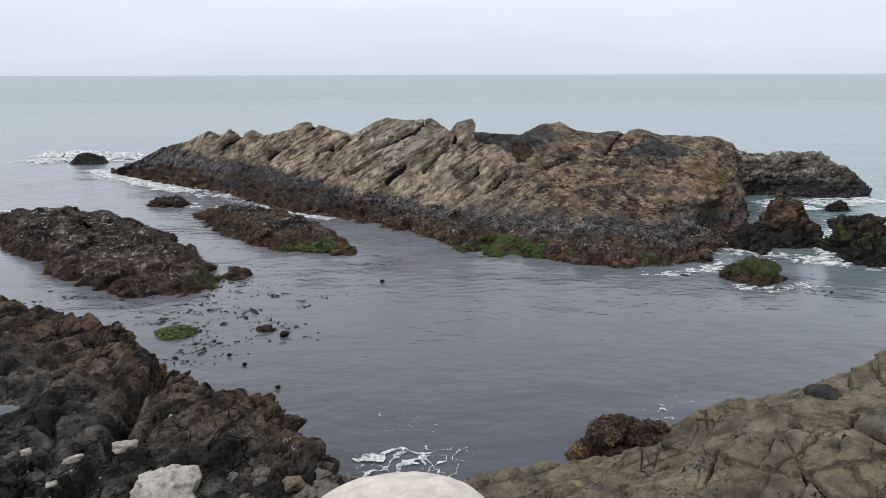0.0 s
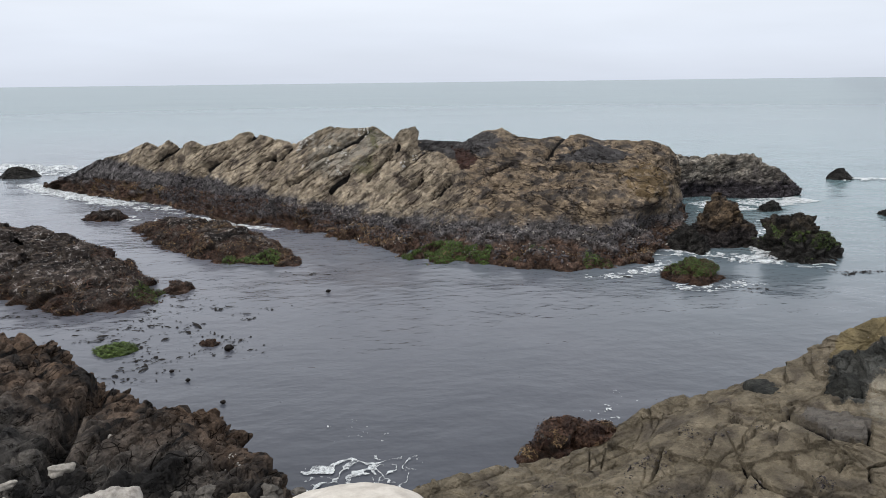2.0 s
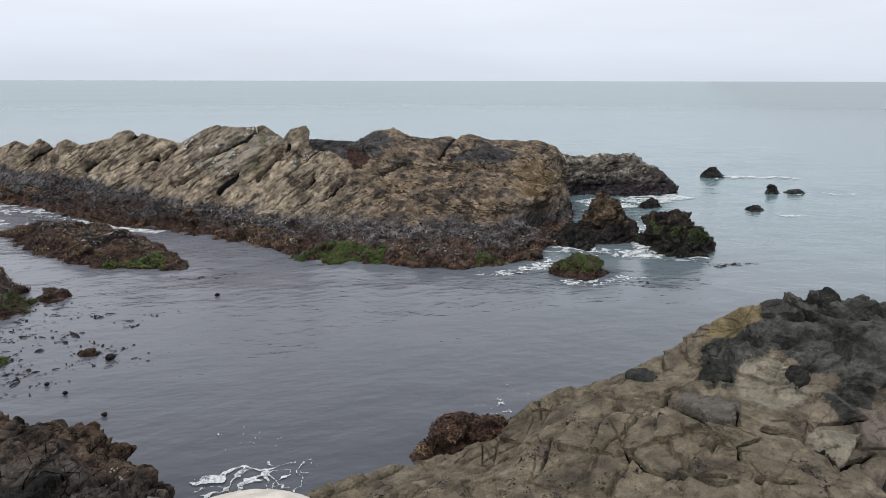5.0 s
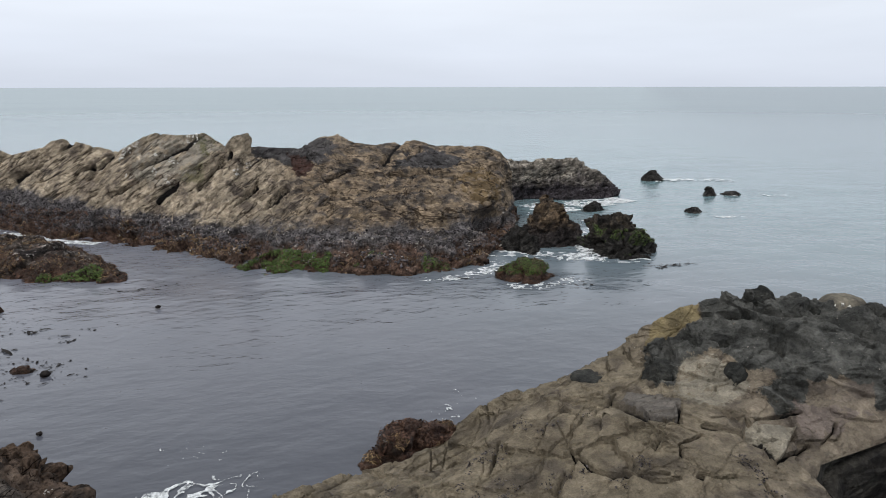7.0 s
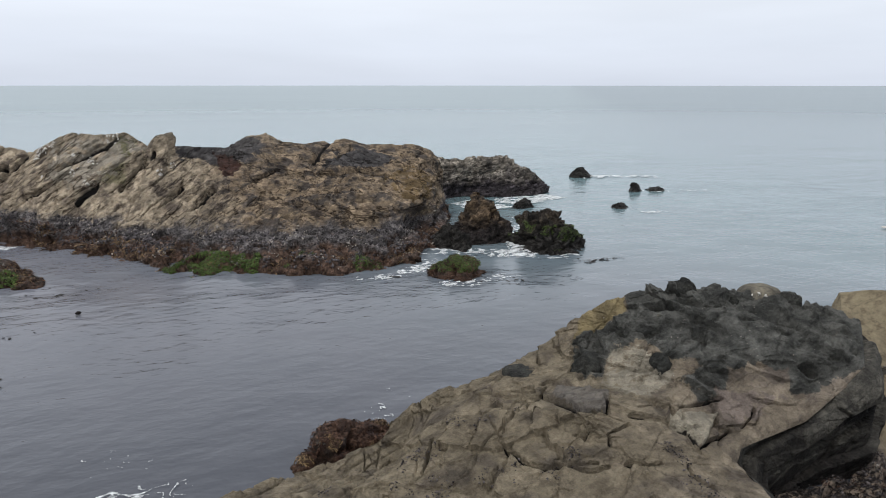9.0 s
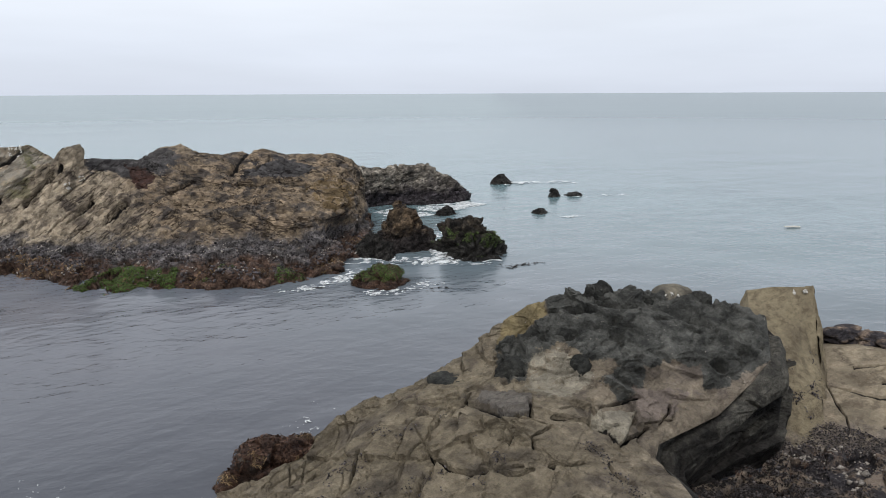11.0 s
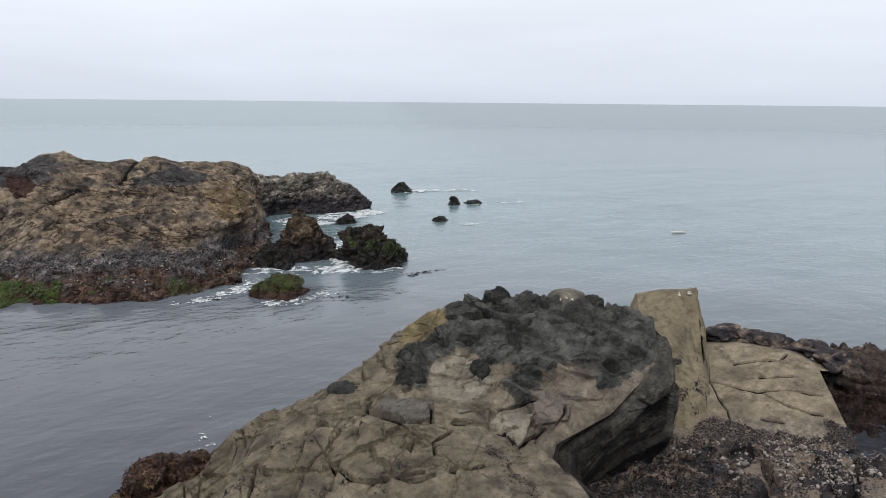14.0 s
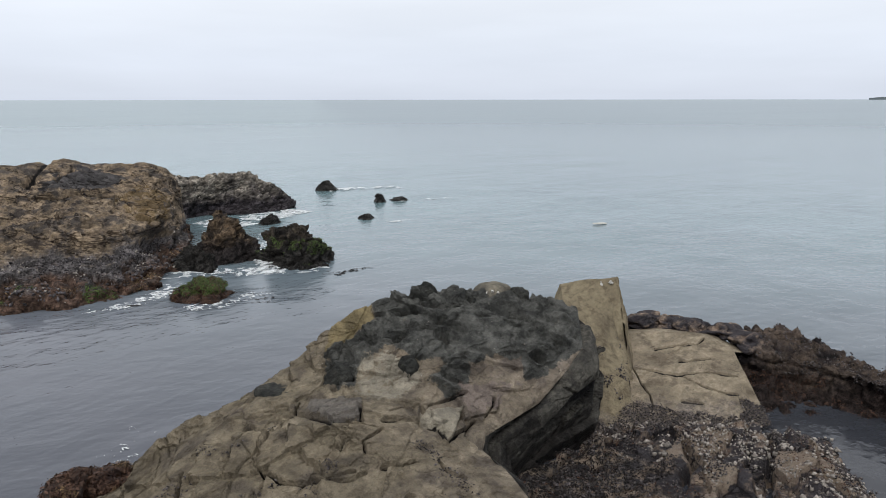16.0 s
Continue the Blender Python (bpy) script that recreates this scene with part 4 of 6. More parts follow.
def build_island():
    rng = np.random.default_rng(11)
    ob = thing("rock_island", "long tilted island of layered tan and dark rock in the sea", "rock island", at=(-3.0, 50.0, 0.0))
    nu, nv = 900, 230
    front, crest = along(FRONT, nu), along(CREST, nu)
    v = np.linspace(0, 1.45, nv)
    g = np.empty((nv, nu, 3))
    for r, t in enumerate(v):
        if t <= 1:
            h = np.interp(t, [0, 0.07, 0.24, 0.42, 1.0], [0, 0.11, 0.20, 0.37, 1.0])
            he = np.interp(t, [0, 0.04, 0.14, 0.31, 0.37, 1.0], [0, 0.13, 0.22, 0.29, 0.50, 1.0])
            k = np.clip((np.linspace(0, 1, nu) - 0.74) / 0.14, 0, 1)
            h = h * (1 - k) + he * k
            g[r] = front * (1 - t) + crest * t
            g[r, :, 2] = front[:, 2] * (1 - h) + crest[:, 2] * h
        else:
            k = (t - 1) / 0.45
            g[r] = crest + np.array([0.6, 5.0, 0]) * k
            g[r, :, 2] = crest[:, 2] * (1 - k ** 1.3) - 0.8 * k ** 1.3
    # the right end drops to the water
    edge = np.clip((np.linspace(0, 1, nu) - 0.955) / 0.045, 0, 1)
    g[..., 2] = g[..., 2] * (1 - edge ** 5) - 0.6 * edge ** 5
    CX, CZ = np.array(CREST)[:, 0], np.array(CREST)[:, 2]
    turn = np.array((-0.55, 0.05, 0.83))
    turn /= np.linalg.norm(turn)

    def amount(p, q):
        west = np.clip((3.5 - p[:, 0]) / 2.0, 0, 1)
        east = 1 - west
        high = np.clip((p[:, 2] - 0.9) / 0.9, 0.25, 1)
        # tilted slabs like shingles: each rises along its bed, then breaks off
        s = p @ turn + 0.35 * fbm(p, 7.0, 3, 2) + 0.10 * fbm(p, 1.6, 3, 6)
        s = s / 1.9 + 0.6 * smooth_noise(np.stack([s * 0.5, s * 0, s * 0], 1), 9)
        k = np.floor(s)
        fs = s - k
        bed = hashed(k, k * 0, k * 0, 31)
        saw = np.where(fs < 0.9, fs / 0.9, (1 - fs) / 0.1)
        d = west * high * (0.42 * (saw - 0.5) * np.clip(2.2 * bed - 0.8, 0.1, 1.3) + 0.20 * (bed - 0.5))
        # the near slab of the pale face ends in a straight dark riser
        riser = p @ turn - float(np.array((2.0, 51.0, 5.9)) @ turn)
        d = d + 0.45 * np.clip(riser / 0.25 + 1, 0, 1) * np.clip(1 - riser / 5.0, 0, 1) * high * (p[:, 0] < 3.5)
        h1, e1, _ = facets(p, turn, (5.5, 2.0, 1.0), 41, 0.4, 0.15)
        h2, e2, _ = facets(p, turn, (1.5, 0.9, 0.45), 47, 0.7)
        d = d + west * high * (0.10 * h1 - 0.10 * np.exp(-(e1 / 0.03) ** 2))
        ajar = np.maximum(cut(p, WEST_JOINTS, (-0.06, 1.0, -0.08), 0.15, 151, 0.12), 0.8 * cut(p, EAST_JOINTS, (0.1, 1.0, -0.1), 0.13, 155, 0.12))
        d = d - 0.75 * ajar
        d = d + 0.05 * h2 - 0.03 * np.exp(-(e2 / 0.05) ** 2)
        c1, _, _ = joints(p, turn, 0.95, 141, 0.18, 0.045, 0.62)
        c2, _, _ = joints(p, np.cross(turn, (0.5, 0.7, 0.3)), 2.4, 147, 0.4, 0.06, 0.5)
        d = d - high * (0.15 + 0.85 * west) * (0.34 * c1 + 0.20 * c2)
        # the brown eastern mass: lumpy, with ledges
        h3, e3, _ = facets(p, (0.1, -0.25, 0.95), (4.0, 2.8, 1.1), 53, 0.5)
        h4, e4, _ = facets(p, (0.12, -0.1, 0.95), (1.9, 1.3, 0.3), 57, 0.4)
        d = d + east * high * (0.16 * h3 - 0.10 * np.exp(-(e3 / 0.02) ** 2) + 0.14 * fbm(p, 3.2, 3, 12) + 0.16 * h4 - 0.12 * np.exp(-(e4 / 0.05) ** 2) + 0.09 * facets(p, (0.12, -0.1, 0.95), (0.8, 0.6, 0.13), 59, 0.4)[0])
        d = d + (0.05 + 0.03 * east) * fbm(p, 0.5, 3, 22)
        d = d * (1 - 0.6 * np.exp(-((p[:, 2] - np.interp(p[:, 0], CX, CZ)) / 0.5) ** 2))
        # a dark recess under the right end
        cave = np.sqrt(((p[:, 0] - 15.7) / 1.7) ** 2 + ((p[:, 1] - 40.8) / 2.0) ** 2 + ((p[:, 2] - 0.9) / 0.9) ** 2)
        d = d - 1.3 * np.clip(1.25 - cave, 0, 1)
        low = np.clip(1.7 - p[:, 2], 0, 1)
        d = d + low * (0.75 * (billow(p, 0.9, 4, 14) - 0.3) + 0.60 * facets(p, (0.0, -0.2, 0.95), (1.6, 1.1, 0.4), 61, 0.6)[0])
        back = (0.1, 1.0, -0.1)
        grey = np.maximum(within(p, GREY_TOP, back, 0.5, 161, 0.6), within(p, GREY_SADDLE, back, 0.5, 163, 0.6))
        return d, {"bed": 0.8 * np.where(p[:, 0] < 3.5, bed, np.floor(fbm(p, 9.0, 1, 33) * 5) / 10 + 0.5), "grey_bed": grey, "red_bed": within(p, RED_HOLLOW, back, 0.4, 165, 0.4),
                   "fill_shade": ajar, "gold_bed": 0.62 * within(p, GOLD_END, back, 0.8, 167, 0.8), "pale_bed": 0.62 * within(p, PALE_FACE, back, 0.8, 169, 0.9)}
    g, tint = roughen(g, amount, 40)
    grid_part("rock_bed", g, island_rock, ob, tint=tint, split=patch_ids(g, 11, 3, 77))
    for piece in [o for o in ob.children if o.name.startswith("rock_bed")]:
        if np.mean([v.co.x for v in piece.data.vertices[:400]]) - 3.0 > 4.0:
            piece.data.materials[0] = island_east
    boulder("rock_block", (1.45, 50.9, 5.15), (0.60, 0.60, 0.72), island_rock, "", seed=17, parent=ob, squarish=0.55, res=50, lumps=0.22, turn=0.25)
    # red and golden weed along the low shelf, thickest toward the channel
    west = lambda p: np.clip((6.0 - p[:, 0]) / 14.0, 0, 1)
    p, q = pick(g, 16000, rng, lambda p, q: (p[:, 2] > -0.05) & (p[:, 2] < 0.5 + 0.9 * west(p)) & (p[:, 1] < 66) & (fbm(p, 1.5, 3, 5) > -0.15))
    strew("seaweed", p, q, 0.13, BLADE, rng, kelp, 0.02, label="wet red-brown seaweed on the low island shelf", category="seaweed")
    p, q = pick(g, 6000, rng, lambda p, q: (p[:, 2] > 0.0) & (p[:, 2] < 0.4 + 0.9 * west(p)) & (p[:, 1] < 66) & (fbm(p, 1.1, 3, 6) > 0.12))
    strew("seaweed", p, q, 0.12, BLADE, rng, kelp_gold, 0.03, label="golden-brown seaweed blades on the island's shelf", category="seaweed")
    p, q = pick(g, 7000, rng, lambda p, q: (p[:, 2] > 0.3) & (p[:, 2] + 0.065 * np.minimum(p[:, 0], 0) < 1.2) & (fbm(p, 1.3, 3, 7) > -0.1) & (p[:, 1] < 60))
    strew("mussel_bed", p, q, 0.075, KNOB, rng, shells_grey, 0.01, label="dense blue-black mussels crusting the lower rock", category="mussels")
    p, q = pick(g, 800, rng, lambda p, q: (p[:, 2] > 0.15) & (p[:, 2] < 1.5) & (p[:, 0] > -6) & (fbm(p, 1.0, 3, 27) > 0.18))
    strew("barnacles", p, q, 0.06, KNOB, rng, barnacles, 0.01, label="pale barnacles and shell scattered over the island's dark shelf", category="barnacles")
    # pale streaks left by sea birds on the upper slabs
    p, q = pick(g, 260, rng, lambda p, q: (p[:, 2] > 3.2) & (p[:, 0] > -8) & (p[:, 0] < 2) & (fbm(p, 1.4, 3, 15) > 0.22) & (q[:, 1] < 0.2))
    strew("bird_lime", p, q, 0.10, KNOB, rng, droppings, 0.0, parent=ob, label="whitish bird droppings", flat=0.08)
    return g


island = build_island()

SPUR_FRONT = [(17.5, 50.5, -0.5), (21.0, 55.6, -0.5), (24.2, 57.0, -0.5), (27.0, 55.2, -0.5), (30.7, 54.4, -0.5), (32.4, 55.2, -0.5)]
SPUR_TOP = [(18.0, 57.0, 4.1), (20.8, 57.4, 3.6), (23.1, 57.5, 3.15), (25.0, 57.5, 3.02), (26.4, 57.5, 3.16), (28.0, 57.5, 3.05), (29.6, 57.5, 2.75), (30.5, 57.5, 2.1), (31.7, 57.3, 1.1), (32.5, 57.0, 0.1)]


def build_spur():
    ob = thing("rock_spur", "low grey spur of layered rock at the island's end", "rock", at=(24.0, 55.0, 0.0))
    back = [(x + 0.8, y + 4.5, -0.8) for x, y, z in SPUR_TOP]
    mid = [(x, y - 0.9, z * 0.86) for x, y, z in SPUR_TOP]
    g = loft([SPUR_FRONT, mid, SPUR_TOP, back], 300, 120, 2)
    g, tint = roughen(g, layered((-0.1, -0.2, 0.95), 0.45, 1.0, 0.45, 0.14, 0.25, 0.40, 23, knob_size=0.6, rough_size=1.2, crack_width=0.07, fine=0.05))
    grid_part("rock_bed", g, spur_rock, ob, tint=tint, split=patch_ids(g, 4, 1, 82))


build_spur()

# ---- rocks off the island's end ----
sea_rock("sea_rock", [(16.2, 39.2), (16.9, 38.1), (18.4, 37.8), (19.8, 38.0), (20.7, 39.4), (20.4, 41.6), (18.8, 42.4), (17.0, 41.4)], 2.75, stack_rock, "jagged dark rock with a brown top beside the island", 31, 1.6, 200, 80, top=(18.4, 40.2), knob=0.5, step=0.28, rough=0.32)
stack, stack_g = sea_rock("sea_rock", [(19.0, 37.0), (19.3, 35.0), (20.6, 34.2), (22.4, 34.6), (23.6, 36.2), (23.4, 38.6), (21.4, 39.6), (19.6, 38.8)], 1.95, black_rock, "dark craggy sea stack with green algae patches", 33, 2.3, 200, 80, top=(21.1, 36.6), knob=0.6, step=0.4, rough=0.35)
islet, islet_g = sea_rock("sea_rock", [(12.4, 33.2), (12.5, 31.9), (13.6, 31.2), (14.8, 31.2), (15.7, 32.2), (15.5, 33.9), (14.0, 34.4)], 0.62, tidal_rock, "low weed-fringed rock with a bright green top", 35, 2.6, 160, 60, knob=0.25, rough=0.15)
sea_rock("sea_rock", [(25.6, 49.8), (26.6, 49.4), (27.8, 49.8), (27.4, 50.8), (26.0, 50.8)], 0.55, black_rock, "small black rock awash beside the spur", 36, nu=70, nv=30)
sea_rock("sea_rock", [(12.3, 36.1), (12.4, 35.3), (13.2, 35.2), (13.8, 35.9), (13.2, 36.6)], 0.45, tidal_rock, "small weedy rock at the island's foot", 37, nu=70, nv=30)
sea_rock("sea_rock", [(14.6, 39.2), (15.4, 37.6), (16.8, 37.0), (17.7, 38.2), (17.0, 40.2), (15.4, 40.8)], 1.25, black_rock, "low black weedy rock in the cleft beside the island", 38, 2.0, 120, 50, rough=0.25, knob=0.3)
# far rocks awash
for k, (x, y, a, h) in enumerate([(40.4, 64.3, 1.6, 0.95), (39.3, 53.9, 0.85, 0.75), (41.1, 53.6, 1.5, 0.28), (32.8, 46.6, 1.25, 0.5), (-36.6, 78.4, 2.6, 1.05)]):
    sea_rock("sea_rock", [(x + a * math.cos(i) * (1 + 0.25 * math.sin(3 * i + k)), y + 0.8 * a * math.sin(i)) for i in (0, 1, 2, 3, 4, 5)], h, black_rock, "small dark rock awash in open water with foam round it", 40 + k, 2.2, 100, 40, rough=0.14, knob=0.18, step=0.12)

# ---- rocks in the channel ----
CHANNEL = [(-14.2, 50.6), (-17.4, 49.6), (-15.0, 45.2), (-11.9, 40.3), (-9.4, 38.4), (-7.2, 36.9), (-3.9, 36.4), (-3.7, 38.6), (-5.4, 41.4), (-7.6, 44.9), (-10.4, 48.0)]
channel_rock, channel_g = sea_rock("tidal_rock", CHANNEL, 0.95, tidal_rock, "long low rock covered in brown seaweed", 51, 3.0, 260, 90, rough=0.2, knob=0.3, group="tidal rocks")
sea_rock("tidal_rock", [(-21.6, 52.4), (-19.4, 51.6), (-17.5, 51.0), (-17.6, 53.2), (-20.6, 54.4)], 0.6, tidal_rock, "small flat weedy rock in the channel", 52, 2.6, 110, 40, group="tidal rocks")
WEST_ROCK = [(-29.0, 47.6), (-23.5, 38.5), (-20.2, 35.4), (-17.2, 32.3), (-12.4, 29.0), (-10.2, 29.2), (-9.5, 31.2), (-10.0, 33.6), (-12.2, 37.2), (-14.8, 40.8), (-20.0, 45.8), (-24.6, 48.8)]
west_rock, west_g = sea_rock("tidal_rock", WEST_ROCK, 1.1, tidal_rock, "broad dark rock with pale barnacle streaks and red weed", 53, 5.0, 380, 150, rough=0.16, knob=0.14, step=0.32, thick=0.6, group="tidal rocks")
sea_rock("tidal_rock", [(-10.4, 33.2), (-9.9, 31.9), (-8.5, 32.2), (-8.2, 33.6), (-9.2, 35.0), (-10.4, 35.2)], 0.4, tidal_rock, "low weedy rock with pale green algae", 54, 2.4, 90, 36, group="tidal rocks")
sea_rock("tidal_rock", [(-30.5, 43.0), (-27.0, 36.5), (-23.4, 33.6), (-22.6, 36.4), (-25.6, 42.0), (-29.0, 46.0)], 1.0, tidal_rock, "dark weedy rock at the water's edge", 55, 2.6, 150, 60, group="tidal rocks")
sea_rock("tidal_rock", [(-7.2, 26.0), (-6.6, 25.4), (-5.9, 25.5), (-5.8, 26.1), (-6.5, 26.4)], 0.16, tidal_rock, "small rock awash draped in dark kelp", 56, 2.4, 60, 26, rough=0.06, knob=0.08, step=0.08, group="tidal rocks")
BROWN = [(2.6, 16.6), (3.3, 15.9), (4.8, 15.8), (6.1, 16.2), (6.2, 17.6), (5.2, 18.2), (3.9, 18.1)]
brown_rock, brown_g = sea_rock("tidal_rock", BROWN, 0.5, tidal_rock, "rounded rock wrapped in wet golden-brown seaweed", 57, 2.4, 160, 60, rough=0.12, knob=0.2, group="tidal rocks")


def dress():
    """Weed, algae and shells on the tidal rocks."""
    rng = np.random.default_rng(21)
    for g, n, s, label in ((channel_g, 12000, 0.12, "brown seaweed matted over the long low rock"), (west_g, 14000, 0.10, "dark red seaweed draped over the broad rock"), (brown_g, 8000, 0.08, "glossy kelp fronds over the rounded rock"),
                           (islet_g, 1600, 0.14, "brown weed fringing the green-topped rock")):
        p, q = pick(g, n, rng, lambda p, q: (p[:, 2] > -0.05) & (fbm(p, 0.9, 3, 8) > -0.2 + 0.9 * (p[:, 2] > 0.85) * (p[:, 1] > 20)))
        strew("seaweed", p, q, s, BLADE, rng, kelp, 0.02, label=label, category="seaweed")
    for g, n, s, label in ((channel_g, 4000, 0.11, "golden seaweed blades on the long low rock"), (west_g, 2200, 0.09, "golden seaweed at the broad rock's edge"), (brown_g, 1000, 0.07, "golden kelp fronds on the rounded rock")):
        p, q = pick(g, n, rng, lambda p, q: (p[:, 2] > 0.1) & ((p[:, 2] < 0.9) | (p[:, 1] < 20)) & (fbm(p, 0.8, 3, 9) > 0.1))
        strew("seaweed", p, q, s, BLADE, rng, kelp_gold, 0.04, label=label, category="seaweed")

    def green(g, n, s, test, label):
        p, q = pick(g, n, rng, test)
        if len(p):
            strew("algae", p, q, s, BLADE, rng, algae, 0.03, label=label, category="algae")
    green(islet_g, 9000, 0.07, lambda p, q: (p[:, 2] > 0.28) & (fbm(p, 0.8, 2, 3) > -0.45), "bright green algae on the islet's top")
    green(stack_g, 2600, 0.06, lambda p, q: (p[:, 2] > 0.3) & (p[:, 2] < 1.5) & (q[:, 1] < 0.1) & (fbm(p, 0.9, 3, 4) > 0.22), "green algae on the dark stack's flank")
    green(channel_g, 900, 0.13, lambda p, q: (p[:, 0] > -8.5) & (p[:, 0] < -5.6) & (p[:, 1] < 38.4) & (p[:, 2] > 0.05), "green algae on the long rock's near end")
    green(west_g, 700, 0.12, lambda p, q: (p[:, 0] > -10.9) & (p[:, 1] > 31.2) & (p[:, 1] < 34) & (p[:, 2] < 0.8), "pale green algae at the broad rock's tip")
    green(island, 13000, 0.08, lambda p, q: (((p[:, 0] - 2.6) / 2.7) ** 2 + ((p[:, 1] - 37.3) / 1.7) ** 2 < 1) & (p[:, 2] < 0.75) & (p[:, 2] > 0.0) & (fbm(p, 0.7, 2, 2) > -0.4), "green algae mat on the island's low shelf")
    green(island, 700, 0.11, lambda p, q: ((((p[:, 0] - 7.0) / 0.8) ** 2 + ((p[:, 1] - 36.6) / 0.6) ** 2 < 1) | (((p[:, 0] - 10.2) / 0.7) ** 2 + ((p[:, 1] - 35.2) / 0.5) ** 2 < 1)) & (p[:, 2] > 0.0), "small green algae tuft on the island's shelf")


dress()

# ---- the shore rocks below the viewpoint ----
SHORE_LINE_A = [(-5.93, 7.42, 3.65), (-4.90, 7.31, 3.73), (-3.96, 7.30, 3.74), (-3.06, 7.39, 3.67), (-2.15, 7.50, 3.59), (-1.22, 7.70, 3.43), (-0.18, 8.00, 3.0)]
SHORE_LINE_B = [(-7.07, 9.07, 3.50), (-5.92, 9.03, 3.52), (-4.87, 9.19, 3.46), (-3.82, 9.46, 3.34), (-2.68, 9.63, 3.32), (-1.84, 9.83, 3.29), (-1.14, 9.43, 2.9)]
SHORE_LINE_C = [(-8.49, 11.13, 3.46), (-7.02, 10.94, 3.45), (-6.02, 11.07, 3.38), (-5.04, 11.33, 3.25), (-4.18, 11.25, 3.29), (-3.06, 11.19, 3.31), (-1.78, 11.06, 2.78)]
SHORE_LINE_D = [(-9.91, 13.19, 3.35), (-8.32, 13.20, 3.35), (-7.15, 13.41, 3.37), (-5.94, 13.56, 3.18), (-4.70, 12.76, 3.14), (-3.40, 12.55, 3.18), (-2.48, 12.15, 2.82)]
SHORE_LINE_E = [(-11.32, 15.26, 3.38), (-9.71, 15.63, 3.37), (-8.59, 15.82, 3.16), (-7.42, 15.96, 2.97), (-5.83, 14.69, 2.83), (-4.20, 13.56, 3.06), (-2.99, 12.86, 2.86)]
SHORE_LINE_F = [(-13.03, 17.73, 3.20), (-10.92, 17.70, 3.21), (-9.93, 17.93, 3.13), (-8.50, 18.33, 2.99), (-6.48, 16.26, 2.58), (-5.15, 14.73, 2.68), (-3.39, 13.79, 2.87)]
SHORE_LINE_G = [(-14.73, 20.20, 2.9), (-12.62, 20.65, 2.9), (-11.11, 19.56, 2.6), (-8.73, 19.10, 2.3), (-6.50, 17.11, 1.7), (-5.26, 15.75, 1.8), (-3.0, 14.4, 1.6)]
SHORE_LINE_H = [(-16.5, 22.6, -0.6), (-13.6, 22.6, -0.6), (-11.6, 21.2, -0.6), (-9.0, 20.4, -0.6), (-6.6, 18.2, -0.6), (-5.0, 16.8, -0.6), (-2.2, 15.2, -0.6)]
SHORE = [SHORE_LINE_A, SHORE_LINE_B, SHORE_LINE_C, SHORE_LINE_D, SHORE_LINE_E, SHORE_LINE_F, SHORE_LINE_G, SHORE_LINE_H]


def build_shore():
    ob = thing("shore_rock", "rough brown and black shore rock, knobbly and dark", "rock", at=(-6.0, 13.0, 0.0))
    lines = [l + [(l[-1][0] + 0.55, l[-1][1] + 0.35, l[-1][2] * 0.55), (l[-1][0] + 1.0, l[-1][1] + 0.6, -0.6)] for l in SHORE]
    g = loft(lines, 440, 420, 4)
    base = layered((-0.45, 0.2, 0.85), 0.7, 1.3, 0.45, 0.22, 0.34, 0.55, 61, knob_size=0.7, rough_size=1.4, crack_width=0.07, fine=0.05)

    def amount(p, q):
        d, bed = base(p, q)
        # a straight cleft runs down the middle of the mass
        cleft = np.abs((p[:, 0] + 5.75) + 0.16 * (p[:, 1] - 13.5) + 0.15 * fbm(p, 1.0, 2, 66))
        h1, e1, _ = facets(p, (-0.45, 0.2, 0.85), (1.6, 0.9, 0.6), 64, 0.5)
        h2, e2, _ = facets(p, (-0.2, 0.4, 0.85), (0.5, 0.35, 0.25), 65, 0.6)
        d = 0.45 * d + 0.22 * h1 - 0.14 * np.exp(-(e1 / 0.07) ** 2) + 0.13 * h2 - 0.04 * np.exp(-(e2 / 0.1) ** 2) + 0.10 * (billow(p, 0.25, 2, 67) - 0.3)
        hollow = np.hypot(p[:, 0] + 7.85, 1.4 * (p[:, 1] - 12.1))
        return (d * np.clip(hollow / 0.7 - 0.2, 0.1, 1) - 0.5 * np.exp(-(cleft / 0.14) ** 2) - 0.35 * np.exp(-(hollow / 0.55) ** 2)), bed
    g, tint = roughen(g, amount, 40)
    grid_part("rock_block", g, shore_rock, ob, tint=tint, split=patch_ids(g, 4, 5, 78))
    return g


shore = build_shore()
a = np.linspace(0, 2 * np.pi, 40)
rim = np.stack([-7.85 + (0.42 + 0.06 * np.sin(3 * a)) * np.cos(a), 12.1 + (0.26 + 0.05 * np.cos(2 * a)) * np.sin(a), np.full(40, 3.33)], 1)
pool = grid_part("rock_pool", np.stack([rim, rim * 0.5 + np.array((-7.85, 12.1, 3.33)) * 0.5, rim * 0.02 + np.array((-7.85, 12.1, 3.33)) * 0.98]), water)[0]
tagged(pool, "small still rock pool in the shore rock", "pool", kind="structure")

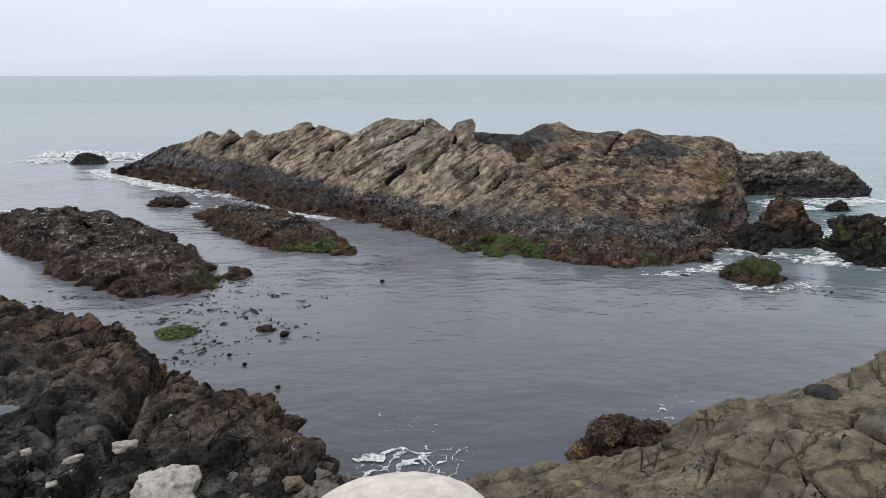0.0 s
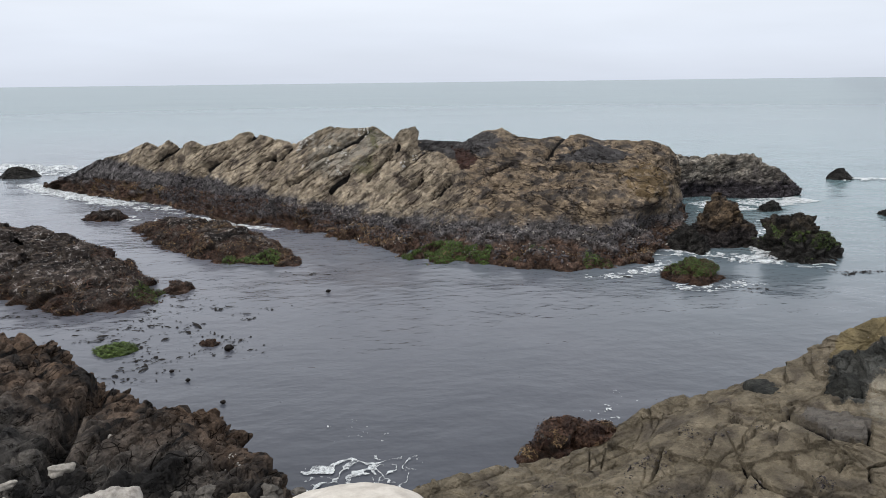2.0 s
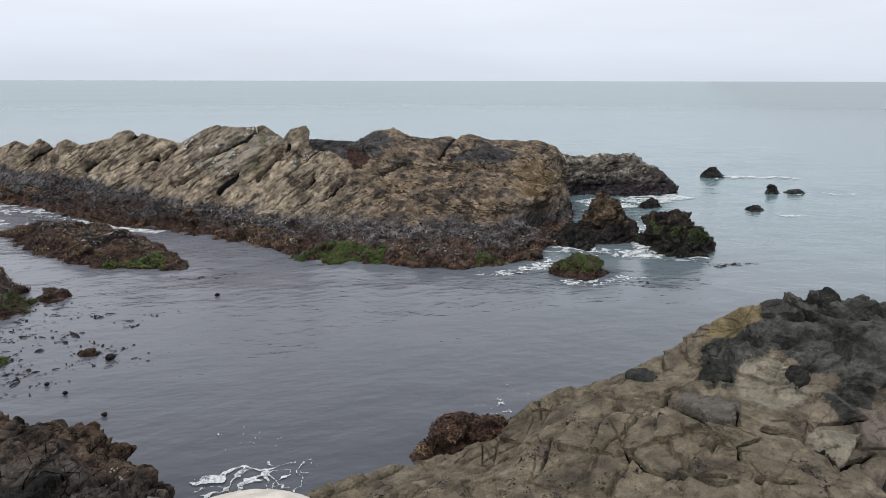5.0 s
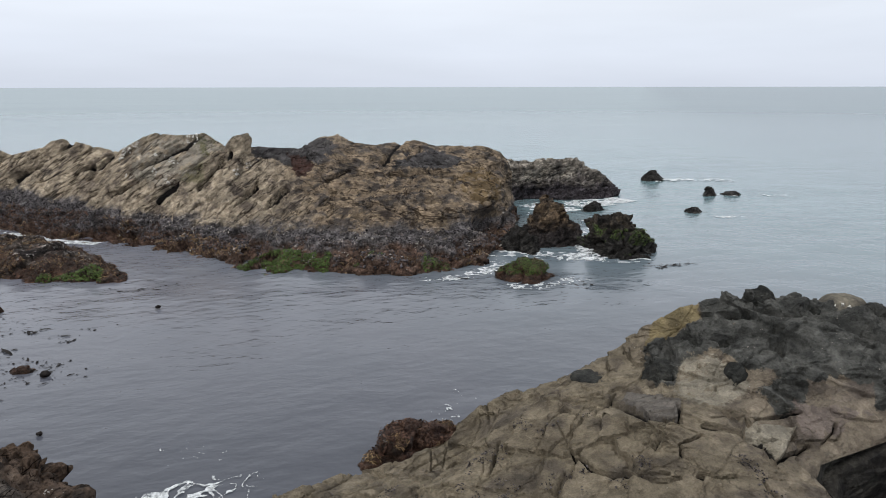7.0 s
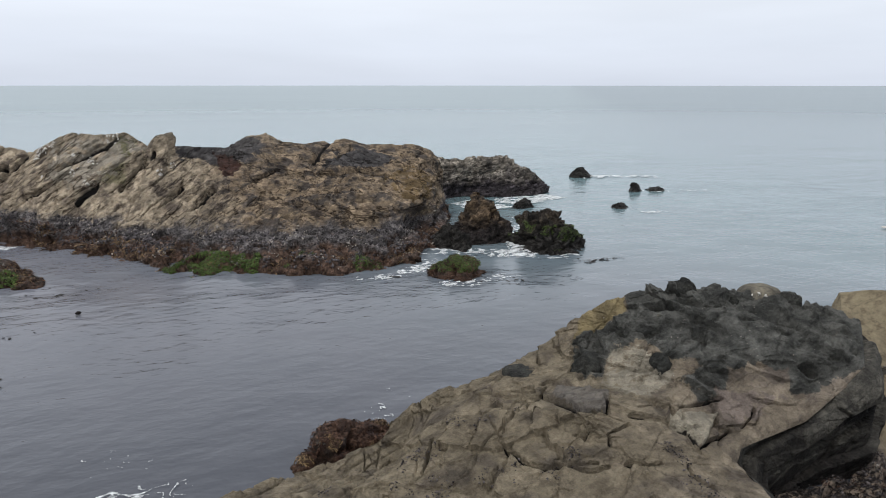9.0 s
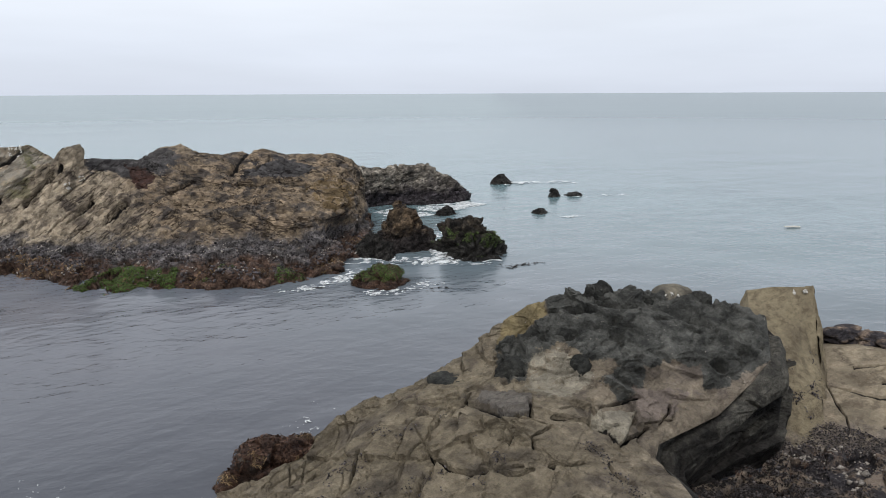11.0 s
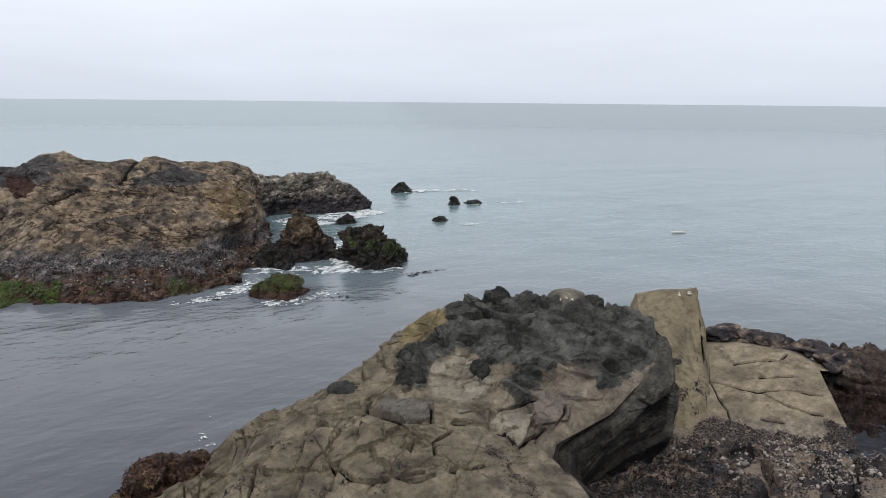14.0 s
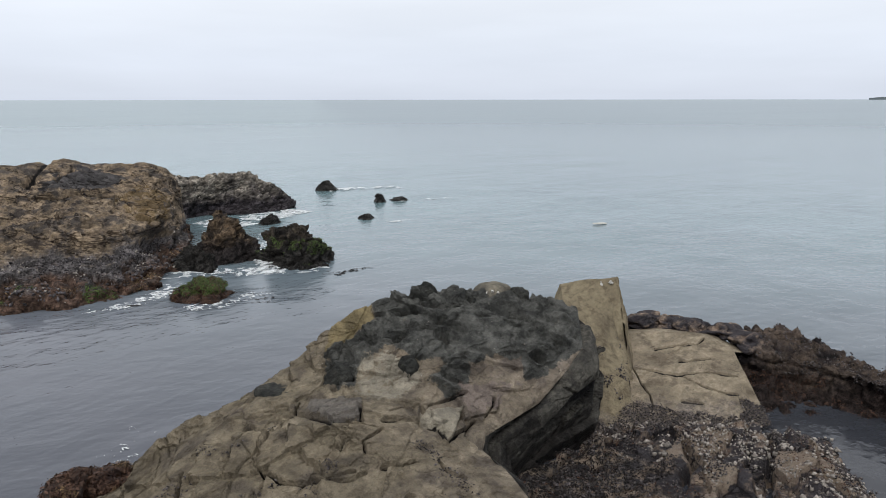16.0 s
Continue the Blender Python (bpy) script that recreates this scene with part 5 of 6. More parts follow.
# ---- the crag ----
CRAG_LINE_A = [(-0.34, 13.49, 0.5), (1.89, 12.60, 0.77), (3.89, 11.35, 1.05), (5.56, 10.23, 1.34), (7.16, 9.24, 1.56), (8.90, 8.53, 1.57), (9.88, 8.06, 1.63)]
CRAG_LINE_B = [(0.97, 14.49, 0.75), (2.96, 13.64, 1.01), (4.60, 12.80, 1.36), (6.40, 11.93, 1.68), (7.88, 11.06, 1.95), (9.37, 10.28, 1.93), (10.40, 9.27, 1.67)]
CRAG_LINE_C = [(2.27, 15.07, 0.69), (4.87, 14.81, 0.64), (5.58, 14.15, 1.53), (7.02, 13.19, 2.04), (8.71, 12.18, 2.56), (10.07, 11.52, 2.18), (11.01, 10.80, 1.55)]
CRAG_LINE_D = [(3.32, 15.41, 0.47), (5.54, 15.65, 1.07), (7.01, 14.63, 2.03), (8.09, 14.20, 2.17), (9.70, 13.56, 2.45), (10.81, 12.47, 2.44), (11.38, 11.14, 1.68)]
CRAG_LINE_E = [(3.91, 15.69, 0.27), (6.02, 15.90, 1.57), (7.43, 15.55, 1.93), (8.94, 15.22, 2.38), (10.83, 14.23, 3.04), (12.45, 12.61, 3.09), (13.07, 11.09, 2.02)]
CRAG_LINE_F = [(4.52, 15.95, 0.05), (6.32, 16.11, 1.52), (8.06, 15.91, 1.93), (9.92, 15.57, 2.88), (11.72, 14.82, 3.56), (13.50, 13.26, 3.59), (14.65, 11.06, 2.98)]
CRAG_LINE_G = [(5.29, 16.15, -0.11), (6.82, 16.24, 1.50), (8.55, 16.11, 2.00), (10.93, 15.51, 3.60), (12.63, 14.73, 4.12), (14.40, 14.06, 3.85), (15.63, 12.08, 3.65)]
CRAG_LINE_H = [(5.81, 16.40, -0.6), (7.52, 16.81, 0.2), (9.78, 16.70, 0.8), (12.10, 16.43, 1.8), (13.90, 16.04, 2.4), (15.9, 15.0, 2.8), (17.0, 13.2, 2.6)]
CRAG_LINE_I = [(6.0, 17.0, -0.8), (8.0, 17.6, -0.8), (10.4, 17.8, -0.8), (12.8, 17.6, -0.8), (14.8, 17.2, -0.8), (17.2, 16.0, -0.8), (18.2, 13.6, -0.8)]
CRAG = [CRAG_LINE_A, CRAG_LINE_B, CRAG_LINE_C, CRAG_LINE_D, CRAG_LINE_E, CRAG_LINE_F, CRAG_LINE_G, CRAG_LINE_H, CRAG_LINE_I]
CRAG_SIDE = [
    [(x - 0.03, y + 0.03, z - 0.01) for x, y, z in [l[-1] for l in CRAG[:8]]],
    [(10.3, 8.2, 1.2), (10.75, 9.45, 1.3), (11.35, 10.9, 1.3), (11.85, 11.25, 1.35), (13.5, 11.15, 1.6), (15.0, 11.05, 2.2), (16.1, 12.0, 2.7), (17.2, 13.0, 2.0)],
    [(10.8, 8.3, 0.5), (11.3, 9.7, 0.6), (11.8, 10.95, 0.6), (12.3, 11.3, 0.55), (13.8, 11.3, 0.7), (15.3, 11.0, 1.1), (16.6, 11.8, 1.6), (17.4, 12.8, 1.2)],
    [(11.2, 8.4, -0.3), (11.6, 9.8, -0.2), (11.9, 11.0, -0.2), (12.4, 11.4, -0.3), (13.9, 11.4, -0.3), (15.3, 11.1, -0.1), (16.9, 11.8, 0.0), (17.6, 12.6, 0.0)],
]


SLOPE = (0.62, 0.68, -0.38)
CRAG_JOINTS = [
    [(7.60, 13.98, 2.17), (7.87, 13.67, 2.30), (8.26, 13.34, 2.26), (8.49, 12.77, 2.29), (8.53, 11.85, 2.58), (9.28, 12.85, 2.40)], [(7.18, 14.07, 2.08), (6.76, 13.68, 2.04), (6.59, 13.66, 1.82)],
    [(8.23, 13.93, 2.36), (7.81, 13.51, 2.29), (7.56, 13.63, 2.20)], [(6.42, 12.42, 1.92), (6.63, 11.97, 1.80), (6.81, 11.28, 1.97), (7.31, 11.07, 2.00), (7.70, 10.88, 2.07)],
    [(8.19, 10.64, 2.07), (8.54, 10.58, 2.02), (8.87, 10.46, 2.07)], [(8.99, 11.69, 2.50), (9.35, 11.49, 2.44), (9.68, 11.34, 2.32), (9.97, 11.04, 2.20), (10.02, 10.73, 2.09), (10.79, 11.15, 1.85), (11.32, 11.39, 1.90)],
]
CRAG_CRACKS = [
    [(9.51, 12.10, 2.36), (10.15, 12.14, 2.37), (10.76, 12.00, 2.29), (11.49, 11.88, 2.32)], [(9.43, 10.37, 1.96), (9.36, 10.03, 1.84), (9.34, 9.52, 1.90)], [(11.57, 11.30, 1.91), (11.80, 11.29, 2.09), (12.03, 11.44, 2.19)],
    [(7.63, 11.71, 2.26), (7.88, 11.61, 2.17), (7.96, 11.59, 2.32), (8.09, 11.53, 2.39)], [(5.38, 13.60, 1.64), (5.12, 13.24, 1.56), (4.87, 12.89, 1.49)], [(6.04, 15.16, 1.64), (6.55, 15.22, 1.78)], [(6.99, 13.06, 2.08), (7.22, 13.29, 2.19)],
    [(7.17, 11.05, 1.96), (7.42, 10.74, 2.01), (7.85, 10.72, 2.07)], [(8.15, 11.17, 2.24), (8.22, 11.38, 2.37), (8.75, 11.45, 2.40)],
]
CAP = [(9.43, 14.67, 2.50), (9.68, 14.95, 2.66), (10.2, 15.4, 3.2), (10.5, 16.2, 6.0), (18.0, 14.0, 6.0), (16.5, 11.6, 2.9), (14.10, 11.03, 2.81), (13.58, 11.05, 2.49), (13.06, 11.43, 2.46), (13.25, 11.81, 2.78), (12.79, 12.09, 2.78), (11.96, 12.35, 2.71),
       (11.50, 11.90, 2.34), (11.08, 12.08, 2.29), (11.00, 12.61, 2.60), (11.61, 12.75, 2.86), (11.15, 13.02, 2.86), (11.04, 14.22, 2.93), (10.23, 14.27, 2.77), (9.70, 13.83, 2.44), (9.33, 14.12, 2.42)]
GREY_SLAB = [(8.67, 14.05, 2.29), (9.40, 13.03, 2.43), (8.55, 11.88, 2.59), (8.52, 12.82, 2.30), (8.27, 13.61, 2.29)]
PALE_BED = [(10.17, 14.42, 2.73), (10.91, 14.04, 2.94), (10.97, 13.00, 2.75), (10.89, 12.68, 2.60), (10.16, 12.36, 2.42), (9.56, 12.82, 2.44), (9.66, 13.66, 2.37)]
PALE_BLOCK = [(10.13, 11.90, 2.26), (11.23, 11.68, 2.14), (10.15, 10.79, 2.05), (9.74, 11.22, 2.27)]
TAN_EDGE = [(9.9, 15.3, 2.7), (10.2, 15.6, 3.0), (10.9, 16.2, 3.7), (11.85, 16.0, 3.75), (11.4, 15.3, 3.35), (10.51, 15.05, 3.05)]
PLUM_BED = [(11.3, 12.2, 2.5), (12.6, 11.9, 2.65), (12.9, 11.3, 2.4), (11.6, 11.2, 1.95), (11.2, 11.5, 2.1)]


def build_crag():
    ob = thing("crag", "brown jointed crag, sloping to the water, dark and pitted on top", "rock crag", at=(9.0, 13.0, 0.0))
    lines = [l + [(l[-1][0] + 0.03, l[-1][1] - 0.03, l[-1][2] - 0.12)] for l in CRAG]
    rows = [along(l, 100) for l in lines]
    gaps = [float(np.linalg.norm(q - r, axis=1).mean()) for r, q in zip(rows, rows[1:])]
    gaps[-1], gaps[-2] = gaps[-1] * 0.25, gaps[-2] * 0.4
    g = loft(lines, 620, 560, 4, np.concatenate([[0], np.cumsum(gaps)]))
    base = layered((-0.25, -0.45, 0.86), 0.42, 1.7, 0.04, 0.0, 0.03, 0.0, 71, rough_size=1.1, fine=0.008)

    def amount(p, q):
        d, bed = base(p, q)
        w = p + 0.3 * np.stack([fbm(p, 0.9, 3, 81), fbm(p, 0.9, 3, 82), fbm(p, 0.9, 3, 83)], 1)
        lie = (-0.25, -0.45, 0.86)
        tan = within(p, TAN_EDGE, SLOPE, 0.15, 413, 0.10)
        cap = within(p, CAP, SLOPE, 0.22, 401, 0.28) * (1 - tan)
        grey, pale, block = within(p, GREY_SLAB, SLOPE, 0.06, 403, 0.05), within(p, PALE_BED, SLOPE, 0.2, 405, 0.2), within(p, PALE_BLOCK, SLOPE, 0.06, 407, 0.05)
        h1, e1, id1 = facets(p, lie, (3.4, 1.9, 1.7), 211, 0.28, 0.05)
        h2, e2, _ = facets(p, lie, (1.2, 0.7, 0.7), 217, 0.4, 0.08)
        h3, e3, id3 = facets(p, lie, (0.36, 0.22, 0.3), 223, 0.7, 0.4)
        deep = np.clip(fbm(p, 1.3, 3, 87) * 4 - 0.2, 0, 1)
        d = d + 0.14 * h1 - 0.06 * deep * np.exp(-(e1 / 0.009) ** 2) + 0.045 * h2 + (0.012 + 0.055 * deep) * h3
        a, sa, _ = joints(p, (-0.55, 0.75, 0.35), 1.35, 211, 0.15, 0.012, 0.30)
        b, sb, _ = joints(p, (0.9, 0.3, 0.1), 1.9, 261, 0.15, 0.012, 0.25)
        c, _, _ = joints(p, (0.35, 0.85, 0.3), 0.6, 271, 0.12, 0.011, 0.25)
        d = d - 0.12 * a + 0.08 * sa - 0.07 * b + 0.05 * sb - 0.06 * c
        ajar = np.maximum(cut(p, CRAG_JOINTS, SLOPE, 0.034, 411, 0.05), 0.8 * cut(p, CRAG_CRACKS, SLOPE, 0.024, 415, 0.05))
        d = d - 0.30 * ajar + 0.07 * grey + 0.10 * block - 0.05 * pale
        # thin beds end in low angular steps
        rim = np.where(p[:, 1] < 11.3, 9.9 + 0.48 * (p[:, 1] - 8.06) - p[:, 0], p[:, 1] - 11.1 - np.clip(p[:, 0] - 14.65, 0, 3))
        flat = np.clip((3.0 - p[:, 2]) / 0.5, 0.2, 1) * np.clip(rim / 0.5, 0, 1)
        v = np.array((-0.02, -0.28, 0.96))
        s = (p @ v + 0.40 * h1 + 0.05 * h2 + 0.10 * fbm(p, 2.2, 2, 301)) / 0.24
        k = np.floor(s)
        f = s - k
        on = np.clip(5 * smooth_noise(p / 1.5 + k[:, None] * 1.7, 305) - 0.5, 0, 1)
        d = d + flat * on * (1 - cap) * (0.14 * (np.clip((f - 0.94) / 0.06, 0, 1) - f + 0.5) - 0.07 * np.exp(-((f - 0.91) / 0.035) ** 2))
        # straight cracks inside each block, each block with its own way
        turn = 0.94 + 0.5 * (id1 - 0.5)
        for way, gap, depth, width, share, seed in ((turn, 0.85, 0.12, 0.011, -0.42, 321), (turn - 1.3, 1.3, 0.10, 0.011, -0.48, 327)):
            s = (p[:, 0] * np.cos(way) + p[:, 1] * np.sin(way) + 0.05 * fbm(p, 0.5, 3, seed)) / gap + id1 * 2
            k = np.round(s)
            on = np.clip(4 * (smooth_noise(p / 1.3 + k[:, None] * 2.3, seed + 1) + share), 0, 1)
            d = d - flat * on * depth * np.exp(-((s - k) * gap / width) ** 2)
        # the dark crust: low swells, ledges and round weathered holes
        t = (p @ np.array((0.10, -0.25, 0.96)) + 0.30 * fbm(p, 1.5, 3, 231) + 0.05 * fbm(p, 0.35, 3, 233)) / 0.26
        k = np.floor(t)
        f = t - k
        shelf = 0.28 * (np.clip((f - 0.9) / 0.1, 0, 1) - f + 0.5) * np.clip(0.5 + 2.2 * smooth_noise(p / 1.1 + k[:, None] * 1.9, 235), 0, 1)
        g2, k2, _ = facets(p, (-0.1, -0.4, 0.9), (0.6, 0.4, 0.25), 237, 0.4, 0.4)
        f1, _, hole = cells(w * np.array([1.7, 1.7, 2.8]), 9)
        pitted = cap * np.clip(q[:, 2] * 2 - 0.5, 0.15, 1)
        d = d + pitted * (0.04 + shelf + 0.07 * g2 + 0.36 * (billow(p, 0.9, 4, 85) - 0.3) + 0.06 * fbm(p, 0.25, 3, 88) - 0.75 * (hole > 0.4) * np.clip(1 - f1 * 2.4, 0, 1))
        left = np.clip((6.5 - p[:, 0]) / 2, 0, 1) * np.clip((1.3 - p[:, 2]) / 0.4, 0, 1)
        lay, edge, _ = beds(p, (-0.35, 0.55, 0.75), 0.24, 5.0, 86, 0.15)
        d = d + left * (0.20 * (lay - 0.5) - 0.08 * np.exp(-(edge / 0.03) ** 2)) + 0.012 * fbm(p, 0.25, 3, 89)
        d = d * np.clip(rim / 0.35, 0.08, 1)
        return d, {"bed": np.clip(id1 * 0.6 + 0.3 * id3 + 0.5 * np.clip(sa, 0, 1), 0, 1), "growth": cap, "fill_shade": ajar, "tan_edge": tan, "grey_bed": grey, "pale_bed": np.maximum(0.72 * pale, block), "plum_bed": 0.7 * within(p, PLUM_BED, SLOPE, 0.3, 409, 0.3)}
    g, tint = roughen(g, amount)
    grid_part("rock_block", g, crag_rock, ob, tint=tint, split=patch_ids(g, 5, 5, 79))
    s = loft(CRAG_SIDE, 330, 120, 2)

    def plates(p, q):
        h1, e1, id1 = facets(p, (-0.35, -0.2, 0.9), (4.5, 2.6, 0.75), 75, 0.5, 0.08)
        h2, e2, _ = facets(p, (-0.35, -0.2, 0.9), (1.4, 0.9, 0.4), 76, 0.4, 0.1)
        return 0.55 * h1 - 0.06 * np.exp(-(e1 / 0.02) ** 2) + 0.06 * h2 + 0.04 * fbm(p, 0.9, 4, 77), id1
    rough, tint = roughen(s, plates)
    ease = np.clip(np.arange(s.shape[0]) / 22.0, 0, 1)[:, None, None]
    s = s * (1 - ease) + rough * ease
    grid_part("rock_wall", s, cliff_rock, ob, "dark overhanging wall of slanted grey plates", tint=tint, split=patch_ids(s, 4, 2, 83))
    # a smooth tan bed shows along the seaward edge
    edge = [(12.0, 15.9, 3.62), (11.3, 16.0, 3.42), (10.3, 16.15, 2.75), (9.4, 16.3, 2.15), (8.6, 16.4, 1.75)]
    bed = loft([[(x + 0.25, y - 0.35, z - 0.05) for x, y, z in edge], edge, [(x - 0.25, y + 0.45, z - 0.55) for x, y, z in edge], [(x - 0.2, y + 0.9, -0.6) for x, y, z in edge]], 90, 60, 2)
    bed, tint = roughen(bed, layered((-0.2, 0.5, 0.8), 0.4, 1.2, 0.08, 0.03, 0.06, 0.03, 78))
    grid_part("tan_bed", bed, olive_rock, ob, "smooth tan bed of rock", tint=tint * 0.4)
    rng = np.random.default_rng(9)
    for cx, cy, cz, w, h in ((14.16, 13.98, 3.80, 0.012, 0.10), (14.27, 13.87, 3.80, 0.012, 0.12), (14.39, 13.76, 3.80, 0.012, 0.10), (14.28, 13.78, 3.62, 0.09, 0.015)):
        p = np.stack([rng.normal(cx, w, 22), rng.normal(cy, w, 22), rng.uniform(cz - h, cz + h, 22)], 1)
        strew("bird_lime", p, np.tile([-0.6, -0.6, 0.5], (22, 1)), 0.032, KNOB, rng, droppings, 0.0, parent=ob, label="white streak of bird droppings", flat=0.3)
    # knobs and blocks that stand out of the crag
    for at, size, seed, mat in (((12.76, 14.9, 3.82), (0.36, 0.3, 0.34), 1, knob_rock), ((13.89, 14.28, 3.62), (0.32, 0.28, 0.3), 2, knob_rock), ((14.95, 13.5, 3.66), (0.3, 0.26, 0.30), 3, knob_rock), ((9.6, 14.3, 2.45), (0.36, 0.3, 0.34), 4, knob_rock),
                                ((10.95, 13.25, 2.65), (0.26, 0.26, 0.32), 5, knob_rock), ((8.5, 15.15, 1.78), (0.50, 0.50, 0.50), 6, knob_rock), ((14.62, 14.2, 3.56), (0.64, 0.5, 0.48), 7, dome_rock)):
        boulder("rock_knob", at, size, mat, "", seed=seed, parent=ob, squarish=0.6 if seed == 6 else 0.12, res=34, lumps=0.12 if seed > 5 else 0.42)
    return g, s


crag, crag_side = build_crag()


# ---- the tan slabs beyond the crag ----
SLAB_CRACKS = [
    [(19.36, 12.90, 1.21), (18.89, 12.49, 1.01), (18.0, 12.07, 1.0), (17.41, 11.68, 0.70), (16.84, 11.39, 0.38)], [(18.89, 12.49, 1.01), (18.47, 11.85, 0.81), (18.13, 11.33, 0.67), (17.65, 10.89, 0.47)],
    [(18.89, 12.49, 1.01), (19.20, 11.84, 1.00), (19.54, 11.21, 0.94), (19.64, 10.60, 0.81), (19.72, 10.10, 0.76), (20.01, 9.65, 0.70)], [(19.46, 11.33, 0.96), (20.16, 10.78, 1.05), (20.62, 10.02, 0.98)],
    [(20.15, 12.53, 1.28), (20.70, 12.18, 1.38), (21.14, 11.68, 1.45), (21.54, 11.72, 1.54)], [(20.06, 11.65, 1.15), (20.86, 11.06, 1.23)], [(18.62, 10.58, 0.61), (18.96, 10.16, 0.58)],
]
FIELD_CLEFTS = [[(19.6, 8.7, 0.5), (18.6, 8.0, 0.5), (17.7, 7.61, 0.47), (15.99, 6.68, 0.42), (14.6, 5.6, 0.3)], [(16.9, 9.6, 0.4), (16.2, 8.6, 0.4), (14.9, 8.2, 0.4)]]


def build_slabs():
    fin = thing("rock_fin", "smooth olive-tan upright slab of rock, pitted at its foot", "rock", at=(18.6, 13.0, 0.0))
    lines = [[(15.4, 12.2, -0.6), (15.6, 11.2, -0.3), (16.2, 10.8, -0.3), (17.0, 10.9, -0.3)], [(16.3, 13.3, -0.2), (16.6, 12.4, 1.2), (17.2, 12.0, 1.05), (17.9, 11.9, 0.95)], [(17.1, 14.8, 0.6), (17.4, 13.9, 2.2), (18.5, 13.3, 1.95), (19.5, 13.2, 1.6)],
             [(18.8, 16.0, 1.6), (19.0, 15.5, 3.02), (19.8, 14.9, 3.16), (20.44, 14.3, 3.30)], [(19.2, 16.3, 1.4), (19.4, 15.9, 2.9), (20.1, 15.3, 3.0), (20.75, 14.6, 3.15)], [(19.6, 17.0, -0.6), (19.9, 16.8, -0.6), (20.7, 16.0, -0.6), (21.4, 15.2, -0.6)]]
    g = loft(lines, 160, 200, 1)
    g, tint = roughen(g, layered((-0.3, -0.5, 0.8), 0.5, 2.0, 0.05, 0.02, 0.06, 0.04, 91, fine=0.012))
    fin_grid = g
    grid_part("slab_face", g, olive_rock, fin, tint=tint * 0.4)
    edge = loft([[(17.0, 10.9, -0.3), (17.9, 11.9, 0.95), (19.5, 13.2, 1.6), (20.44, 14.3, 3.30), (20.75, 14.6, 3.15), (21.4, 15.2, -0.6)], [(17.3, 10.8, -0.5), (18.2, 11.7, 0.2), (19.8, 12.9, 0.7), (20.65, 14.05, 1.3), (20.9, 14.3, 1.0), (21.5, 14.9, -0.7)]], 120, 40, 0)
    edge, tint = roughen(edge, layered((-0.3, -0.5, 0.8), 0.3, 0.6, 0.12, 0.03, 0.06, 0.06, 92))
    grid_part("slab_edge", edge, olive_rock, fin, tint=tint)

    slab = thing("rock_slab", "broad tan slab split by dark cracks above the mussels", "rock", at=(20.0, 11.5, 0.0))
    lines = [[(16.2, 11.3, 0.2), (17.2, 10.0, 0.2), (18.9, 8.9, 0.25), (19.9, 8.6, 0.2)], [(18.6, 12.6, 1.0), (19.3, 11.7, 1.0), (20.2, 10.6, 1.0), (20.6, 9.6, 0.85)], [(20.3, 14.0, 1.42), (21.0, 13.2, 1.55), (21.7, 11.9, 1.62), (21.6, 10.7, 1.35)],
             [(21.1, 14.5, 1.3), (21.9, 13.6, 1.4), (22.5, 12.0, 1.45), (22.4, 10.6, 1.2)], [(22.0, 15.2, -0.5), (22.9, 14.2, -0.5), (23.6, 12.6, -0.5), (23.6, 10.6, -0.5)]]
    g = loft(lines, 340, 340, 3)

    keep = {}

    def amount(p, q):
        w = p + 0.18 * np.stack([fbm(p, 0.8, 3, 95), fbm(p, 0.8, 3, 96), 0 * p[:, 0]], 1)
        f1, f2, ident = cells(w * np.array([0.42, 0.62, 0.2]), 12)
        keep["id"] = ident
        ajar = cut(p, SLAB_CRACKS, (0.82, 0.45, -0.35), 0.027, 421, 0.05)
        d = 0.02 * (ident - 0.5) - 0.02 * joints(p, (0.5, 0.3, 0.8), 0.5, 98, 0.2, 0.008, 0.40)[0] - 0.12 * ajar + 0.03 * fbm(p, 0.7, 4, 97)
        return d, {"bed": ident * 0.3, "fill_shade": ajar}
    g, tint = roughen(g, amount)
    slab_grid = g
    grid_part("slab_piece", g, tan_rock, slab, tint=tint, split=keep["id"])
    lime = np.random.default_rng(19)
    for cx, cy, cz, h in ((19.93, 14.55, 3.0, 0.12), (20.12, 14.32, 3.12, 0.05)):
        p = np.stack([lime.normal(cx, 0.02, 12), lime.normal(cy, 0.02, 12), lime.uniform(cz - h, cz + h, 12)], 1)
        strew("bird_lime", p, np.tile([-0.5, -0.5, 0.6], (12, 1)), 0.05, KNOB, lime, droppings, 0.02, parent=fin, label="white streak of bird droppings", flat=0.3)
    for k, (x, y, z) in enumerate([(21.67, 14.71, 1.25), (21.99, 14.25, 1.45), (22.40, 13.63, 1.45), (22.53, 12.63, 1.5), (22.70, 11.7, 1.5), (22.7, 10.9, 1.45)]):
        boulder("rim_rock", (x, y, z), (0.62, 0.5, 0.24), mussel_rock, "", seed=20 + k, parent=slab, lumps=0.75, res=34, squarish=0.2)

    dark = thing("dark_ledge", "dark weed-hung ledge with a rough crusted top", "rock", at=(23.0, 8.5, 0.0))
